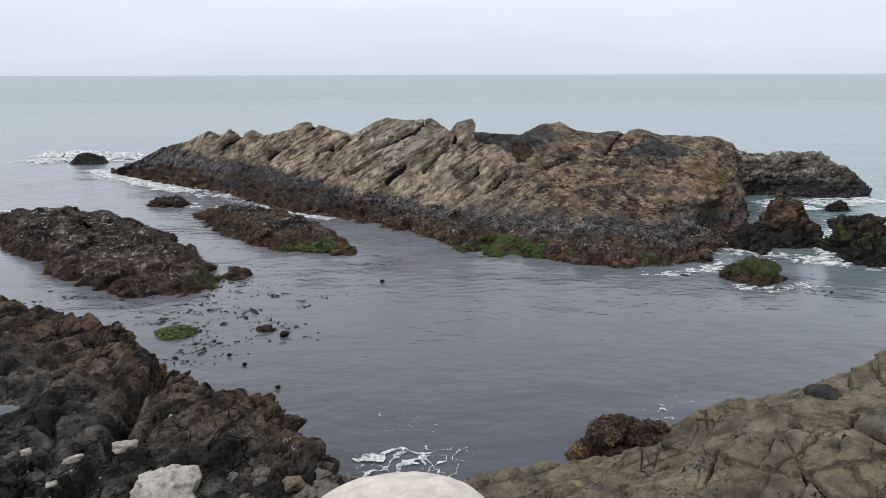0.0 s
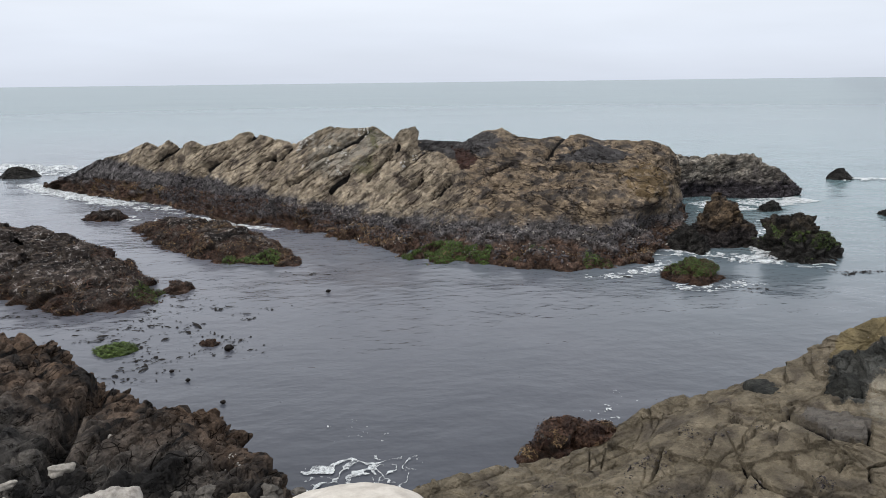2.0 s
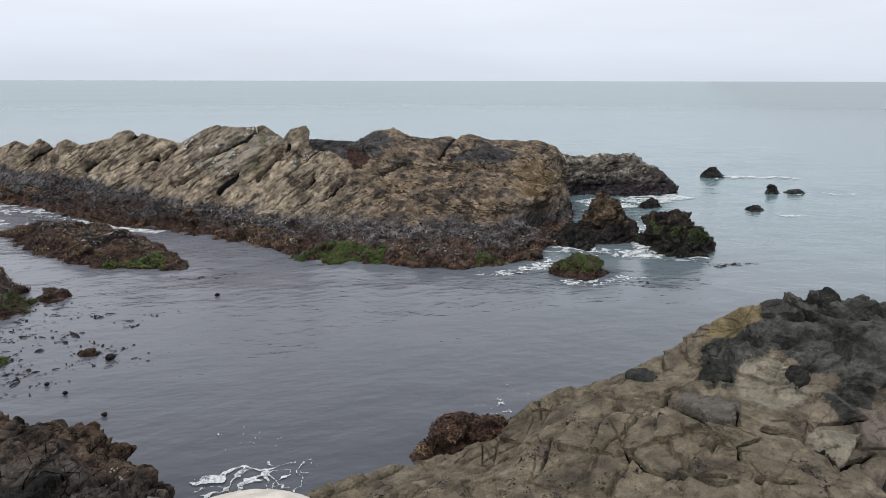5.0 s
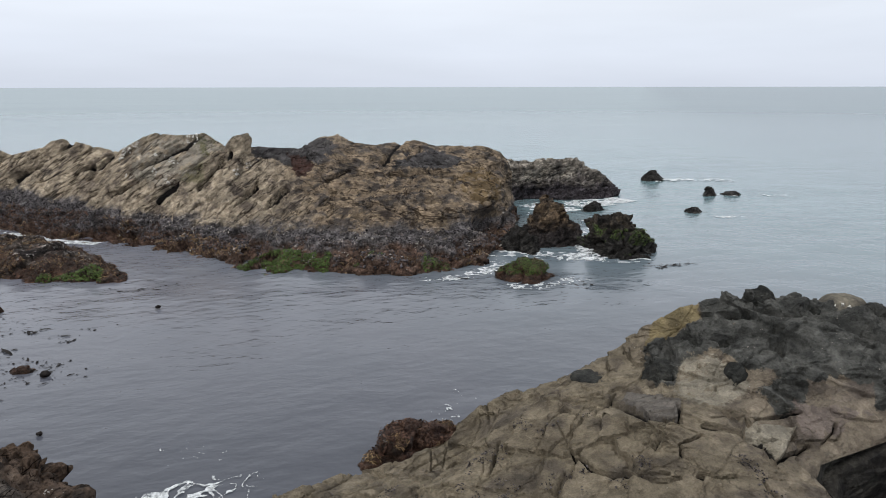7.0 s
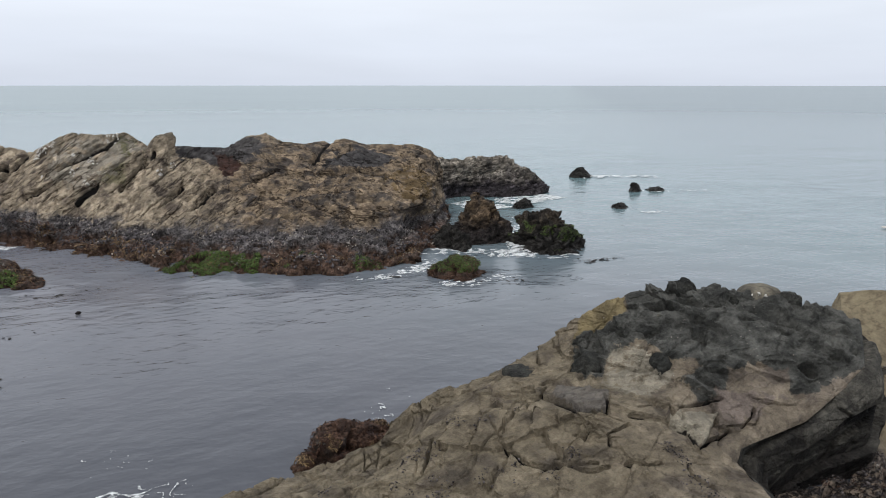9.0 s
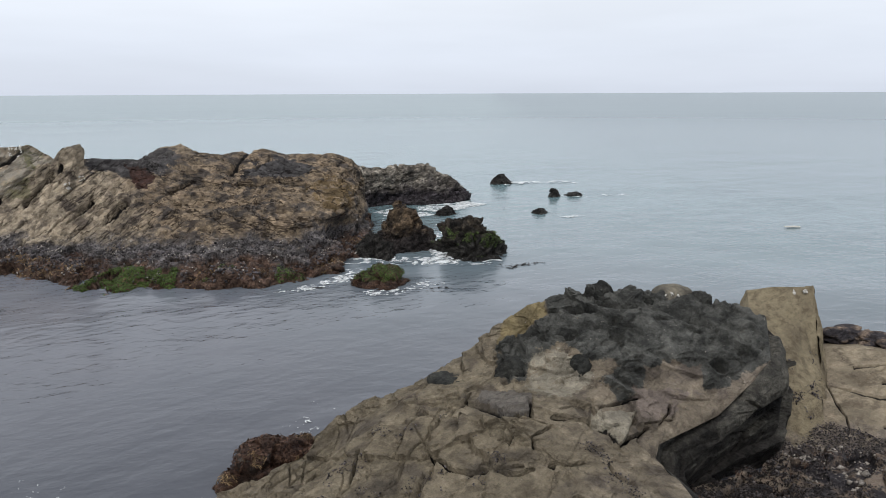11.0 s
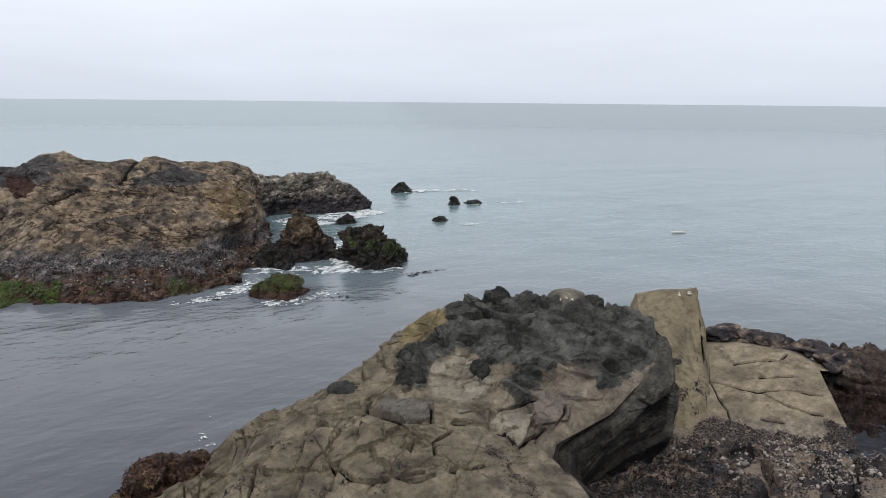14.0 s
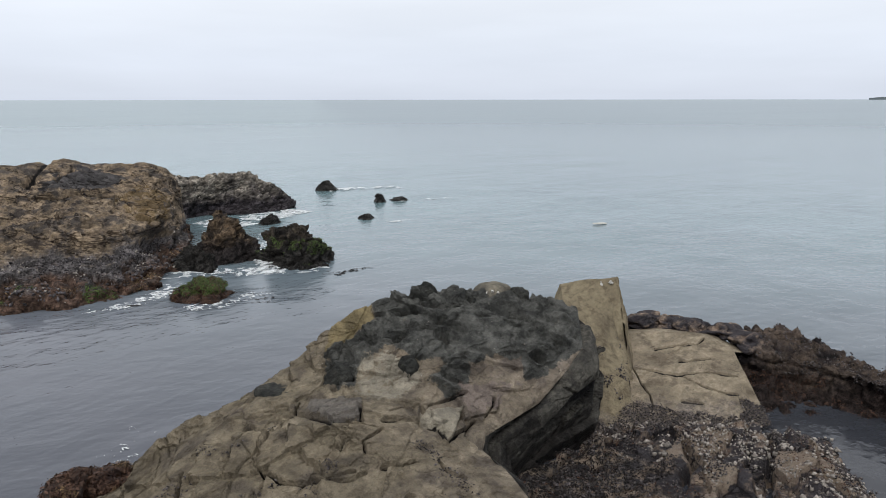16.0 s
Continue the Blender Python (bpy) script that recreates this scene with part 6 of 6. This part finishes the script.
    lines = [[(20.2, 9.9, -0.4), (20.71, 8.88, -0.5), (21.94, 7.83, -0.5), (22.85, 6.69, -0.5), (23.30, 5.00, -0.5), (23.2, 2.0, -0.5)], [(22.0, 10.7, 0.45), (22.4, 9.9, 0.4), (23.1, 8.8, 0.4), (23.4, 7.0, 0.4), (23.6, 5.2, 0.4), (23.7, 2.0, 0.4)],
             [(22.3, 11.2, 1.25), (22.5, 10.1, 1.2), (23.2, 8.9, 1.1), (23.1, 7.2, 1.0), (23.2, 5.3, 1.0), (23.3, 2.2, 0.8)], [(22.96, 11.66, 1.62), (23.64, 11.44, 1.70), (24.08, 10.52, 1.75), (24.54, 9.43, 1.45), (24.38, 8.47, 1.2), (24.1, 7.17, 1.15), (24.0, 5.29, 1.1), (24.0, 2.2, 0.9)],
             [(24.5, 12.8, -0.6), (25.6, 11.8, -0.6), (26.2, 9.6, -0.6), (25.8, 7.4, -0.6), (25.4, 5.0, -0.6), (25.2, 2.0, -0.6)]]
    g = loft(lines, 320, 160, 2)
    g, tint = roughen(g, layered((-0.2, -0.2, 0.95), 0.28, 0.7, 0.42, 0.10, 0.22, 0.40, 101, knob_size=0.45, rough_size=0.8, fine=0.04))
    dark_grid = g
    grid_part("rock_bed", g, ledge_rock, dark, tint=tint, split=patch_ids(g, 5, 3, 80))

    field = thing("mussel_ledge", "low ledge crusted with mussels, weed and pale limpets", "rock", at=(15.5, 8.0, 0.0))
    lines = [[(10.8, 11.2, 0.1), (12.0, 10.9, 0.3), (14.5, 11.0, 0.25), (16.51, 11.3, 0.4), (17.39, 9.93, 0.42), (19.08, 8.92, 0.5), (19.6, 8.4, 0.2)], [(10.4, 9.9, 0.1), (11.55, 9.69, 0.3), (14.26, 9.60, 0.25), (15.28, 8.59, 0.45), (16.48, 7.41, 0.5), (17.72, 6.76, 0.75), (19.3, 6.9, 0.50)],
             [(9.6, 8.9, 0.0), (10.9, 8.6, 0.1), (12.35, 8.16, 0.0), (13.18, 7.23, 0.1), (14.2, 6.10, 0.3), (15.6, 5.2, 0.5), (18.2, 5.7, 0.35)], [(8.8, 6.2, -0.5), (10.0, 6.0, -0.5), (11.5, 5.8, -0.5), (12.5, 5.0, -0.5), (13.4, 4.4, -0.5), (15.0, 3.6, -0.5), (17.2, 4.4, -0.5)]]
    g = loft(lines, 300, 200, 3)
    lumps = layered((0.2, -0.5, 0.8), 0.5, 0.9, 0.22, 0.10, 0.14, 0.22, 111, knob_size=0.4, rough_size=0.7, fine=0.05)

    def broken(p, q):
        d, bed = lumps(p, q)
        h1, e1, id1 = facets(p, (0.2, -0.5, 0.8), (1.3, 0.9, 0.7), 113, 0.6, 0.2)
        d = 0.55 * d + 0.22 * h1 - 0.12 * np.exp(-(e1 / 0.03) ** 2) - 0.45 * cut(p, FIELD_CLEFTS, (0.82, 0.35, -0.45), 0.09, 117, 0.12)
        return d, {"bed": bed, "pale_bed": np.clip(2.2 * id1 - 1.2, 0, 0.75)}
    g, tint = roughen(g, broken)
    grid_part("rock_block", g, mussel_rock, field, tint=tint, split=patch_ids(g, 5, 4, 81))
    return g, dark_grid, slab_grid, fin_grid


field, dark_ledge, slab_top, fin_face = build_slabs()


def dress_field():
    rng = np.random.default_rng(31)
    p, q = pick(dark_ledge, 5000, rng, lambda p, q: (p[:, 2] > -0.1) & (p[:, 2] < 0.65) & (fbm(p, 0.6, 3, 13) > -0.1))
    strew("seaweed", p, q, 0.075, BLADE, rng, kelp, 0.01, label="dark red weed hanging below the ledge", category="seaweed")
    p, q = pick(slab_top, 9000, rng, lambda p, q: (p[:, 2] > 0.1) & (p[:, 2] < 0.47 + 0.30 * fbm(p, 0.8, 3, 24)) & (p[:, 0] < 21))
    strew("mussel_bed", p, q, 0.021, KNOB, rng, shells, 0.0, label="dark mussels spreading up the foot of the slab", category="mussels")
    p, q = pick(dark_ledge, 2600, rng, lambda p, q: (p[:, 2] > 0.7) & (fbm(p, 0.5, 3, 25) > 0.0))
    strew("mussel_bed", p, q, 0.035, KNOB, rng, shells, 0.0, label="mussels and barnacles crusting the dark ledge", category="mussels")
    p, q = pick(fin_face, 1500, rng, lambda p, q: (p[:, 2] > 0.0) & (p[:, 2] < 1.75) & (fbm(p, 0.35, 3, 26) > 0.10 + 0.12 * p[:, 2]) & (p[:, 0] < 19.8))
    strew("mussel_bed", p, q, 0.028, KNOB, rng, shells, 0.0, label="dark mussels clustered in the pits of the upright slab", category="mussels")
    p, q = pick(crag, 2600, rng, lambda p, q: (p[:, 0] < 9.5) & (p[:, 2] < 2.1) & (p[:, 2] > 0.2) & (fbm(p, 0.5, 4, 28) > 0.26) & (p[:, 1] < 14.2))
    strew("mussel_bed", p, q, 0.022, KNOB, rng, shells, 0.0, label="small dark mussels in the hollows of the brown crag", category="mussels")
    p, q = pick(field, 3500, rng, lambda p, q: (p[:, 2] > -0.1) & (fbm(p, 0.5, 3, 23) > 0.05))
    strew("seaweed", p, q, 0.06, BLADE, rng, kelp, 0.01, label="short red-brown weed among the mussels", category="seaweed")
    p, q = pick(field, 14000, rng, lambda p, q: (p[:, 2] > 0.0) & (fbm(p, 0.6, 3, 3) > 0.0))
    strew("mussel_bed", p, q, 0.028, KNOB, rng, shells, 0.01, label="blue-black mussels packed over the low ledge", category="mussels")
    p, q = pick(crag, 200, rng, lambda p, q: (p[:, 2] > 2.5) & (p[:, 0] > 9.5) & (q[:, 2] > 0.3) & (fbm(p, 0.6, 3, 29) > 0.12))
    strew("barnacles", p, q, 0.016, KNOB, rng, barnacles, 0.0, label="white flecks of old barnacles on the crag's dark crust", category="barnacles", flat=0.4)
    # black blades added to paint the deep gap's shade below the wall
    p, q = pick(field, 5000, rng, lambda p, q: (p[:, 0] < 15.2) & (p[:, 1] > 8.6) & (p[:, 2] > -0.1))
    strew("seaweed", p, q, 0.075, BLADE, rng, kelp_black, 0.02, label="black blades standing in for the deep shade under the overhanging wall", category="seaweed")
    p, q = pick(field, 420, rng, lambda p, q: (p[:, 2] > 0.05) & (p[:, 0] > 15.5) & (np.abs(fbm(p, 0.9, 3, 14)) < 0.08))
    strew("limpets", p, q, 0.065, KNOB, rng, barnacles, 0.015, label="large white limpets along the ledge's edges", category="limpets")
    p, q = pick(field, 1100, rng, lambda p, q: (p[:, 2] > 0.05) & (p[:, 0] > 15.0) & (fbm(p, 0.6, 3, 4) > 0.1 + 0.08 * (18.0 - p[:, 0])))
    strew("limpets", p, q, 0.034, KNOB, rng, barnacles, 0.01, label="pale limpets and barnacles dotted over the ledge", category="limpets")
    p, q = pick(shore, 260, rng, lambda p, q: (q[:, 2] > 0.4) & (p[:, 1] < 13) & (fbm(p, 0.8, 3, 5) > 0.2))
    strew("pebbles", p, q, 0.03, KNOB, rng, pale_stone, 0.01, label="small grey pebbles in the hollows of the shore rock", category="pebbles")


dress_field()


# ---- loose stones ----
def build_stones():
    boulder("boulder", (-0.45, 7.2, 4.1), (1.05, 0.8, 0.62), white_stone, "large smooth cream-white boulder at the cliff's foot", seed=41, lumps=0.12, res=50, turn=0.1, squarish=0.15)
    boulder("boulder", (-3.68, 8.87, 3.62), (0.42, 0.36, 0.34), grey_stone, "rough pale grey boulder among dark rocks", seed=42, lumps=0.6, res=60, squarish=0.3)
    for at, size, seed, label in (((-4.79, 10.34, 3.56), (0.22, 0.13, 0.10), 43, "flat pale stone lying on dark rock"), ((-5.33, 9.85, 3.62), (0.17, 0.07, 0.06), 44, "long white stone on dark rock"), ((-5.29, 9.18, 3.62), (0.10, 0.06, 0.05), 45, "small white stone on dark rock"),
                                  ((-3.74, 9.81, 3.46), (0.09, 0.06, 0.05), 46, "small white stone on dark rock"), ((-3.79, 8.17, 3.85), (0.32, 0.16, 0.12), 47, "pale flat stone at the boulder's foot"), ((-4.73, 12.11, 3.15), (0.07, 0.05, 0.12), 48, "pale upright stone in the rock cleft"),
                                  ((-6.2, 10.2, 3.55), (0.12, 0.08, 0.06), 49, "small pale stone on dark rock"), ((-2.06, 9.38, 3.5), (0.18, 0.14, 0.12), 50, "tan stone wedged in dark rock")):
        size = tuple(0.72 * s for s in size)
        boulder("stone", at, size, pale_stone if seed != 50 else tan_rock, label, "stone", seed=seed, lumps=0.55, res=20, turn=0.5, group="loose pale stones", squarish=0.3)


    rng = np.random.default_rng(77)
    for k in range(13):
        x, y = rng.uniform(-3.4, -1.25), rng.uniform(8.6, 10.1)
        s = rng.uniform(0.06, 0.14)
        if k >= 10:
            x, y, s = rng.uniform(-2.9, -1.5), rng.uniform(9.0, 9.9), rng.uniform(0.08, 0.18)
        boulder("stone", (x, y, 3.42 + 0.10 * (9.6 - y)), (s * 1.2, s, s * 0.75), dull_stone, "weathered stone lodged among the dark shore rocks", "stone", seed=80 + k, lumps=0.8, res=22, turn=k * 0.7, group="lodged shore stones", squarish=0.4)


build_stones()


# ---- foam and floating things ----
def foam(name, line, width, seed, cut, label, step=0.07, lace=0.9, dense=0.0, rise=0.0):
    """Lacy foam along a line on the water."""
    a = np.array([(x, y, 0.0) for x, y in line])
    length = np.linalg.norm(np.diff(a, axis=0), axis=1).sum()
    nu, nv = int(length / step) + 2, int(width / step) + 2
    mid = along(a, nu)
    d = np.gradient(mid, axis=0)
    side = np.stack([-d[:, 1], d[:, 0], d[:, 2] * 0], 1)
    side /= np.linalg.norm(side, axis=1, keepdims=True)
    s = np.linspace(-0.5, 0.5, nv)
    g = mid[None] + side[None] * (s * width)[:, None, None]
    p = g.reshape(-1, 3)
    u = np.linspace(0, 1, nu)
    fall = (1 - (2 * np.abs(s)) ** 2)[:, None] * np.clip(6 * np.minimum(u, 1 - u), 0, 1)[None]
    w = p + 0.5 * lace * np.stack([fbm(p, lace, 3, seed), fbm(p, lace, 3, seed + 1), p[:, 0] * 0], 1)
    power = fall.ravel() * 0.75 + 0.55 * fbm(p, lace * 3.0, 3, seed + 4) - cut + 0.35
    web = np.minimum(np.abs(smooth_noise(w / lace, seed + 2)), 0.8 * np.abs(smooth_noise(w / lace * 2.1, seed + 3)))
    keep = web < np.clip(power, 0, 1) * (0.24 + dense)
    p[:, 2] = sea_height(p) + 0.025 + 0.03 * np.clip(fbm(p, 0.3, 2, seed + 5), 0, 1) + rise * np.clip(fall.ravel() * (0.7 + 0.9 * fbm(p, 1.6, 4, seed + 6)) - 0.2, 0, 1)
    f = quads(nv, nu)
    f = f[keep[f].all(1)]
    if not len(f):
        return
    used, back = np.unique(f, return_inverse=True)
    v, f = p[used], back.reshape(f.shape)
    e = v[f[0]]
    if np.cross(e[1] - e[0], e[2] - e[1])[2] < 0:
        f = f[:, ::-1]
    ob = hang(name, mesh_of(name, v, f), foam_white)
    tagged(ob, label, "foam", kind="stuff")


foam("foam", [(-2.2, 16.3), (-0.9, 16.3), (0.6, 16.0)], 1.9, 201, 0.05, "lacy white foam at the cove's rocky edge", 0.018, 0.55, -0.09)
foam("foam", [(-2.4, 18.2), (-0.6, 18.4), (0.2, 17.4)], 2.0, 203, 0.50, "thin threads of foam near the shore", 0.018, 0.34, -0.165)
foam("foam", [(5.4, 18.2), (6.2, 19.6), (7.0, 20.4)], 1.4, 205, 0.50, "flecks of foam beside the crag", 0.018, 0.2, -0.14)
foam("foam", [(-32.5, 71.2), (-28.8, 66.9), (-23.6, 61.6), (-17.6, 57.0), (-13.6, 53.4)], 3.2, 207, 0.0, "white wash along the island's channel side")
foam("foam", [(-46.0, 81.0), (-40.0, 80.5), (-34.0, 82.0), (-29.0, 80.0)], 6.0, 209, 0.15, "white surf round the outlying rock", 0.1, 1.4, 0.2, 0.3)
foam("foam", [(-47.0, 86.5), (-43.0, 86.0), (-38.5, 85.5), (-34.0, 87.5)], 3.0, 231, -0.1, "white breaking wave behind the outlying rock", 0.09, 1.2, 0.6, 0.85)
foam("foam", [(-34.0, 73.4), (-29.4, 67.8), (-24.9, 62.9), (-19.6, 58.2)], 1.9, 233, -0.2, "bright white wash breaking on the island's low edge", 0.07, 0.8, 0.6, 0.15)
foam("foam", [(-13.0, 52.0), (-9.8, 49.0), (-7.0, 47.0)], 0.9, 243, -0.3, "white line of wash along the island's channel edge", 0.05, 0.6, 0.6, 0.05)
foam("foam", [(22.4, 52.6), (23.6, 53.2), (25.0, 53.6)], 1.8, 235, -0.2, "bright white surge at the spur's foot", 0.07, 0.7, 0.5, 0.3)
foam("foam", [(25.8, 53.4), (28.5, 52.6), (31.5, 53.6)], 2.2, 237, 0.0, "bright white wash below the spur", 0.07, 0.8, 0.4, 0.15)
foam("foam", [(18.6, 34.6), (19.0, 35.6), (19.6, 37.2), (20.4, 39.8)], 1.3, 241, -0.1, "white surge between the two dark rocks", 0.05, 0.5, 0.2, 0.15)
foam("foam", [(-32.5, 50.5), (-28.0, 49.6), (-25.0, 50.0)], 1.2, 239, 0.2, "thin white wash behind the broad rock", 0.07, 0.8)
foam("foam", [(-21.5, 54.4), (-17.0, 52.0), (-12.0, 51.5)], 2.2, 211, 0.35, "foam in the channel between the rocks")
foam("foam", [(21.0, 51.5), (24.0, 51.5), (28.0, 53.5), (31.5, 54.5)], 3.6, 213, 0.15, "white wash between the island and its spur")
foam("foam", [(19.6, 40.5), (22.5, 42.5), (26.0, 47.0)], 3.2, 215, 0.3, "churned white water behind the sea stack", 0.07, 0.8)
foam("foam", [(14.4, 38.2), (16.5, 36.6), (19.4, 35.4), (21.6, 33.4)], 2.2, 217, 0.0, "white wash at the dark rocks' feet")
foam("foam", [(12.2, 31.2), (14.0, 30.7), (16.4, 31.6)], 1.2, 219, 0.1, "thin foam round the green-topped islet", 0.05, 0.4)
foam("foam", [(8.6, 33.6), (10.6, 33.3), (12.8, 34.5), (14.6, 36.8)], 1.3, 221, 0.15, "thin foam along the island's foot", 0.05, 0.5)
foam("foam", [(40.0, 63.8), (43.5, 63.0), (47.5, 61.5)], 2.2, 223, 0.2, "white wash trailing from a far rock", 0.09, 0.9, 0.25, 0.1)
foam("foam", [(40.0, 53.4), (43.0, 53.0), (46.0, 51.5)], 1.6, 225, 0.35, "white wash trailing from a low rock", 0.08, 0.8)
foam("foam", [(32.5, 44.8), (35.5, 43.6)], 1.2, 227, 0.25, "short white wash beside a low rock", 0.08, 0.7)


def build_floating():
    rng = np.random.default_rng(41)
    spots = [(-9.5, 27.5, 2.6, 1.6, 170), (-7.5, 25.5, 2.2, 1.6, 120), (-6.8, 24.0, 1.6, 1.6, 60), (-9.0, 31.0, 2.2, 1.4, 90), (-6.0, 29.6, 2.0, 0.9, 40), (-3.6, 36.0, 1.2, 0.8, 50), (-14.5, 30.5, 2.5, 1.0, 90), (-8.6, 22.8, 0.8, 1.4, 50), (15.0, 30.4, 1.2, 0.5, 40), (21.8, 32.6, 0.8, 0.25, 90), (11.2, 33.4, 0.9, 0.6, 25), (-12.5, 36.0, 2.2, 2.2, 60)]
    p = []
    for x, y, a, b, n in spots:
        for _ in range(max(2, n // 9)):
            cx, cy, w = rng.normal(x, a * 0.6), rng.normal(y, b * 0.6), rng.uniform(0.08, 0.4)
            p.append(np.stack([rng.normal(cx, w * 1.4, 10), rng.normal(cy, w * 0.7, 10), np.zeros(10)], 1))
    p = np.vstack(p)
    p[:, 2] = sea_height(p) + 0.01
    n = np.tile([0.0, 0.0, 1.0], (len(p), 1))
    strew("floating_kelp", p, n, 0.12, BLADE, rng, kelp_black, 0.005, label="dark kelp blades floating on the cove's water", category="kelp", flat=0.35, tip=0.04, spread=0.55)
    for k, (x, y, s) in enumerate([(-2.68, 32.15, 0.10), (-5.6, 25.2, 0.15), (-4.85, 20.6, 0.08), (-6.3, 22.4, 0.07), (-7.0, 23.2, 0.07)]):
        boulder("kelp_bulb", (x, y, 0.06), (s, s * 0.8, s * 0.7), kelp_black, "dark kelp bulb bobbing on the water", "kelp", seed=60 + k, lumps=0.5, res=12, group="bobbing kelp bulbs")
    g = mound([(-10.9, 25.4), (-9.8, 24.3), (-8.5, 24.7), (-8.2, 25.6), (-8.7, 26.4), (-10.1, 26.4)], 0.13, 2.5, 80, 30)
    g, tint = roughen(g, layered((0, 0, 1), 0.5, 0.7, 0.03, 0.0, 0.05, 0.08, 121))
    ob = thing("algae_rock", "flat awash rock under bright green algae", "algae", at=(-9.6, 25.4, 0.0))
    grid_part("algae_mat", g, algae, ob, tint=tint)
    p, q = pick(g, 1500, rng, lambda p, q: p[:, 2] > 0.02)
    strew("algae", p, q, 0.13, BLADE, rng, algae, 0.02, parent=ob, label="bright green algae blades")
    boulder("driftwood", (44.4, 33.5, 0.06), (0.50, 0.10, 0.06), droppings, "pale driftwood lying low in the open water", "driftwood", seed=91, lumps=0.25, res=18, turn=-0.6, squarish=0.3)


build_floating()


# ---- the bluff that carries the viewpoint, and land at the horizon ----
def build_bluff():
    az = [-75, -30, 0, 20, 45, 70, 110]
    ring = lambda rs, zs: [(r * math.sin(radians(a)), r * math.cos(radians(a)), z) for a, r, z in zip(az, rs, zs)]
    lines = [[(-40, -40, 9.5), (0, -45, 9.5), (40, -40, 9.0)], [(-16, -6, 7.4), (0, -4, 7.4), (14, -6, 7.4)], ring([2.4] * 7, [7.25] * 7), ring([6.3] * 7, [4.0, 4.0, 3.9, 2.8, 2.0, 1.6, 1.4]),
             ring([8.2, 8.2, 8.4, 10.6, 11, 11.5, 12], [2.8, 2.8, 2.2, 0.4, 0.3, -0.4, -0.4]), ring([9, 9, 9.4, 11.6, 12, 12.5, 13], [-0.6] * 7)]
    g = loft(lines, 140, 120, 3)
    g, tint = roughen(g, layered((-0.3, 0.2, 0.9), 0.8, 1.6, 0.25, 0.1, 0.2, 0.2, 131))
    ob = grid_part("ground", g, shore_rock, tint=tint)[0]
    tagged(ob, "rocky brown bluff above the cove", "ground", kind="structure")
    a = np.linspace(radians(69.6), radians(84), 60)
    x, y = 4600 * np.sin(a), 4600 * np.cos(a)
    h = 9 + 8 * np.clip((a - a[0]) / 0.05, 0, 1) + 3 * np.sin(a * 160)
    z0 = np.full_like(a, -5.0)
    low = np.stack([x, y, z0], 1)
    top = np.stack([x, y, h], 1)
    rear = np.stack([x * 1.03, y * 1.03, z0], 1)
    land = grid_part("backdrop", np.stack([low, top, rear]), haze_land)[0]
    tagged(land, "low dark land far off on the horizon", "land", kind="structure")


build_bluff()
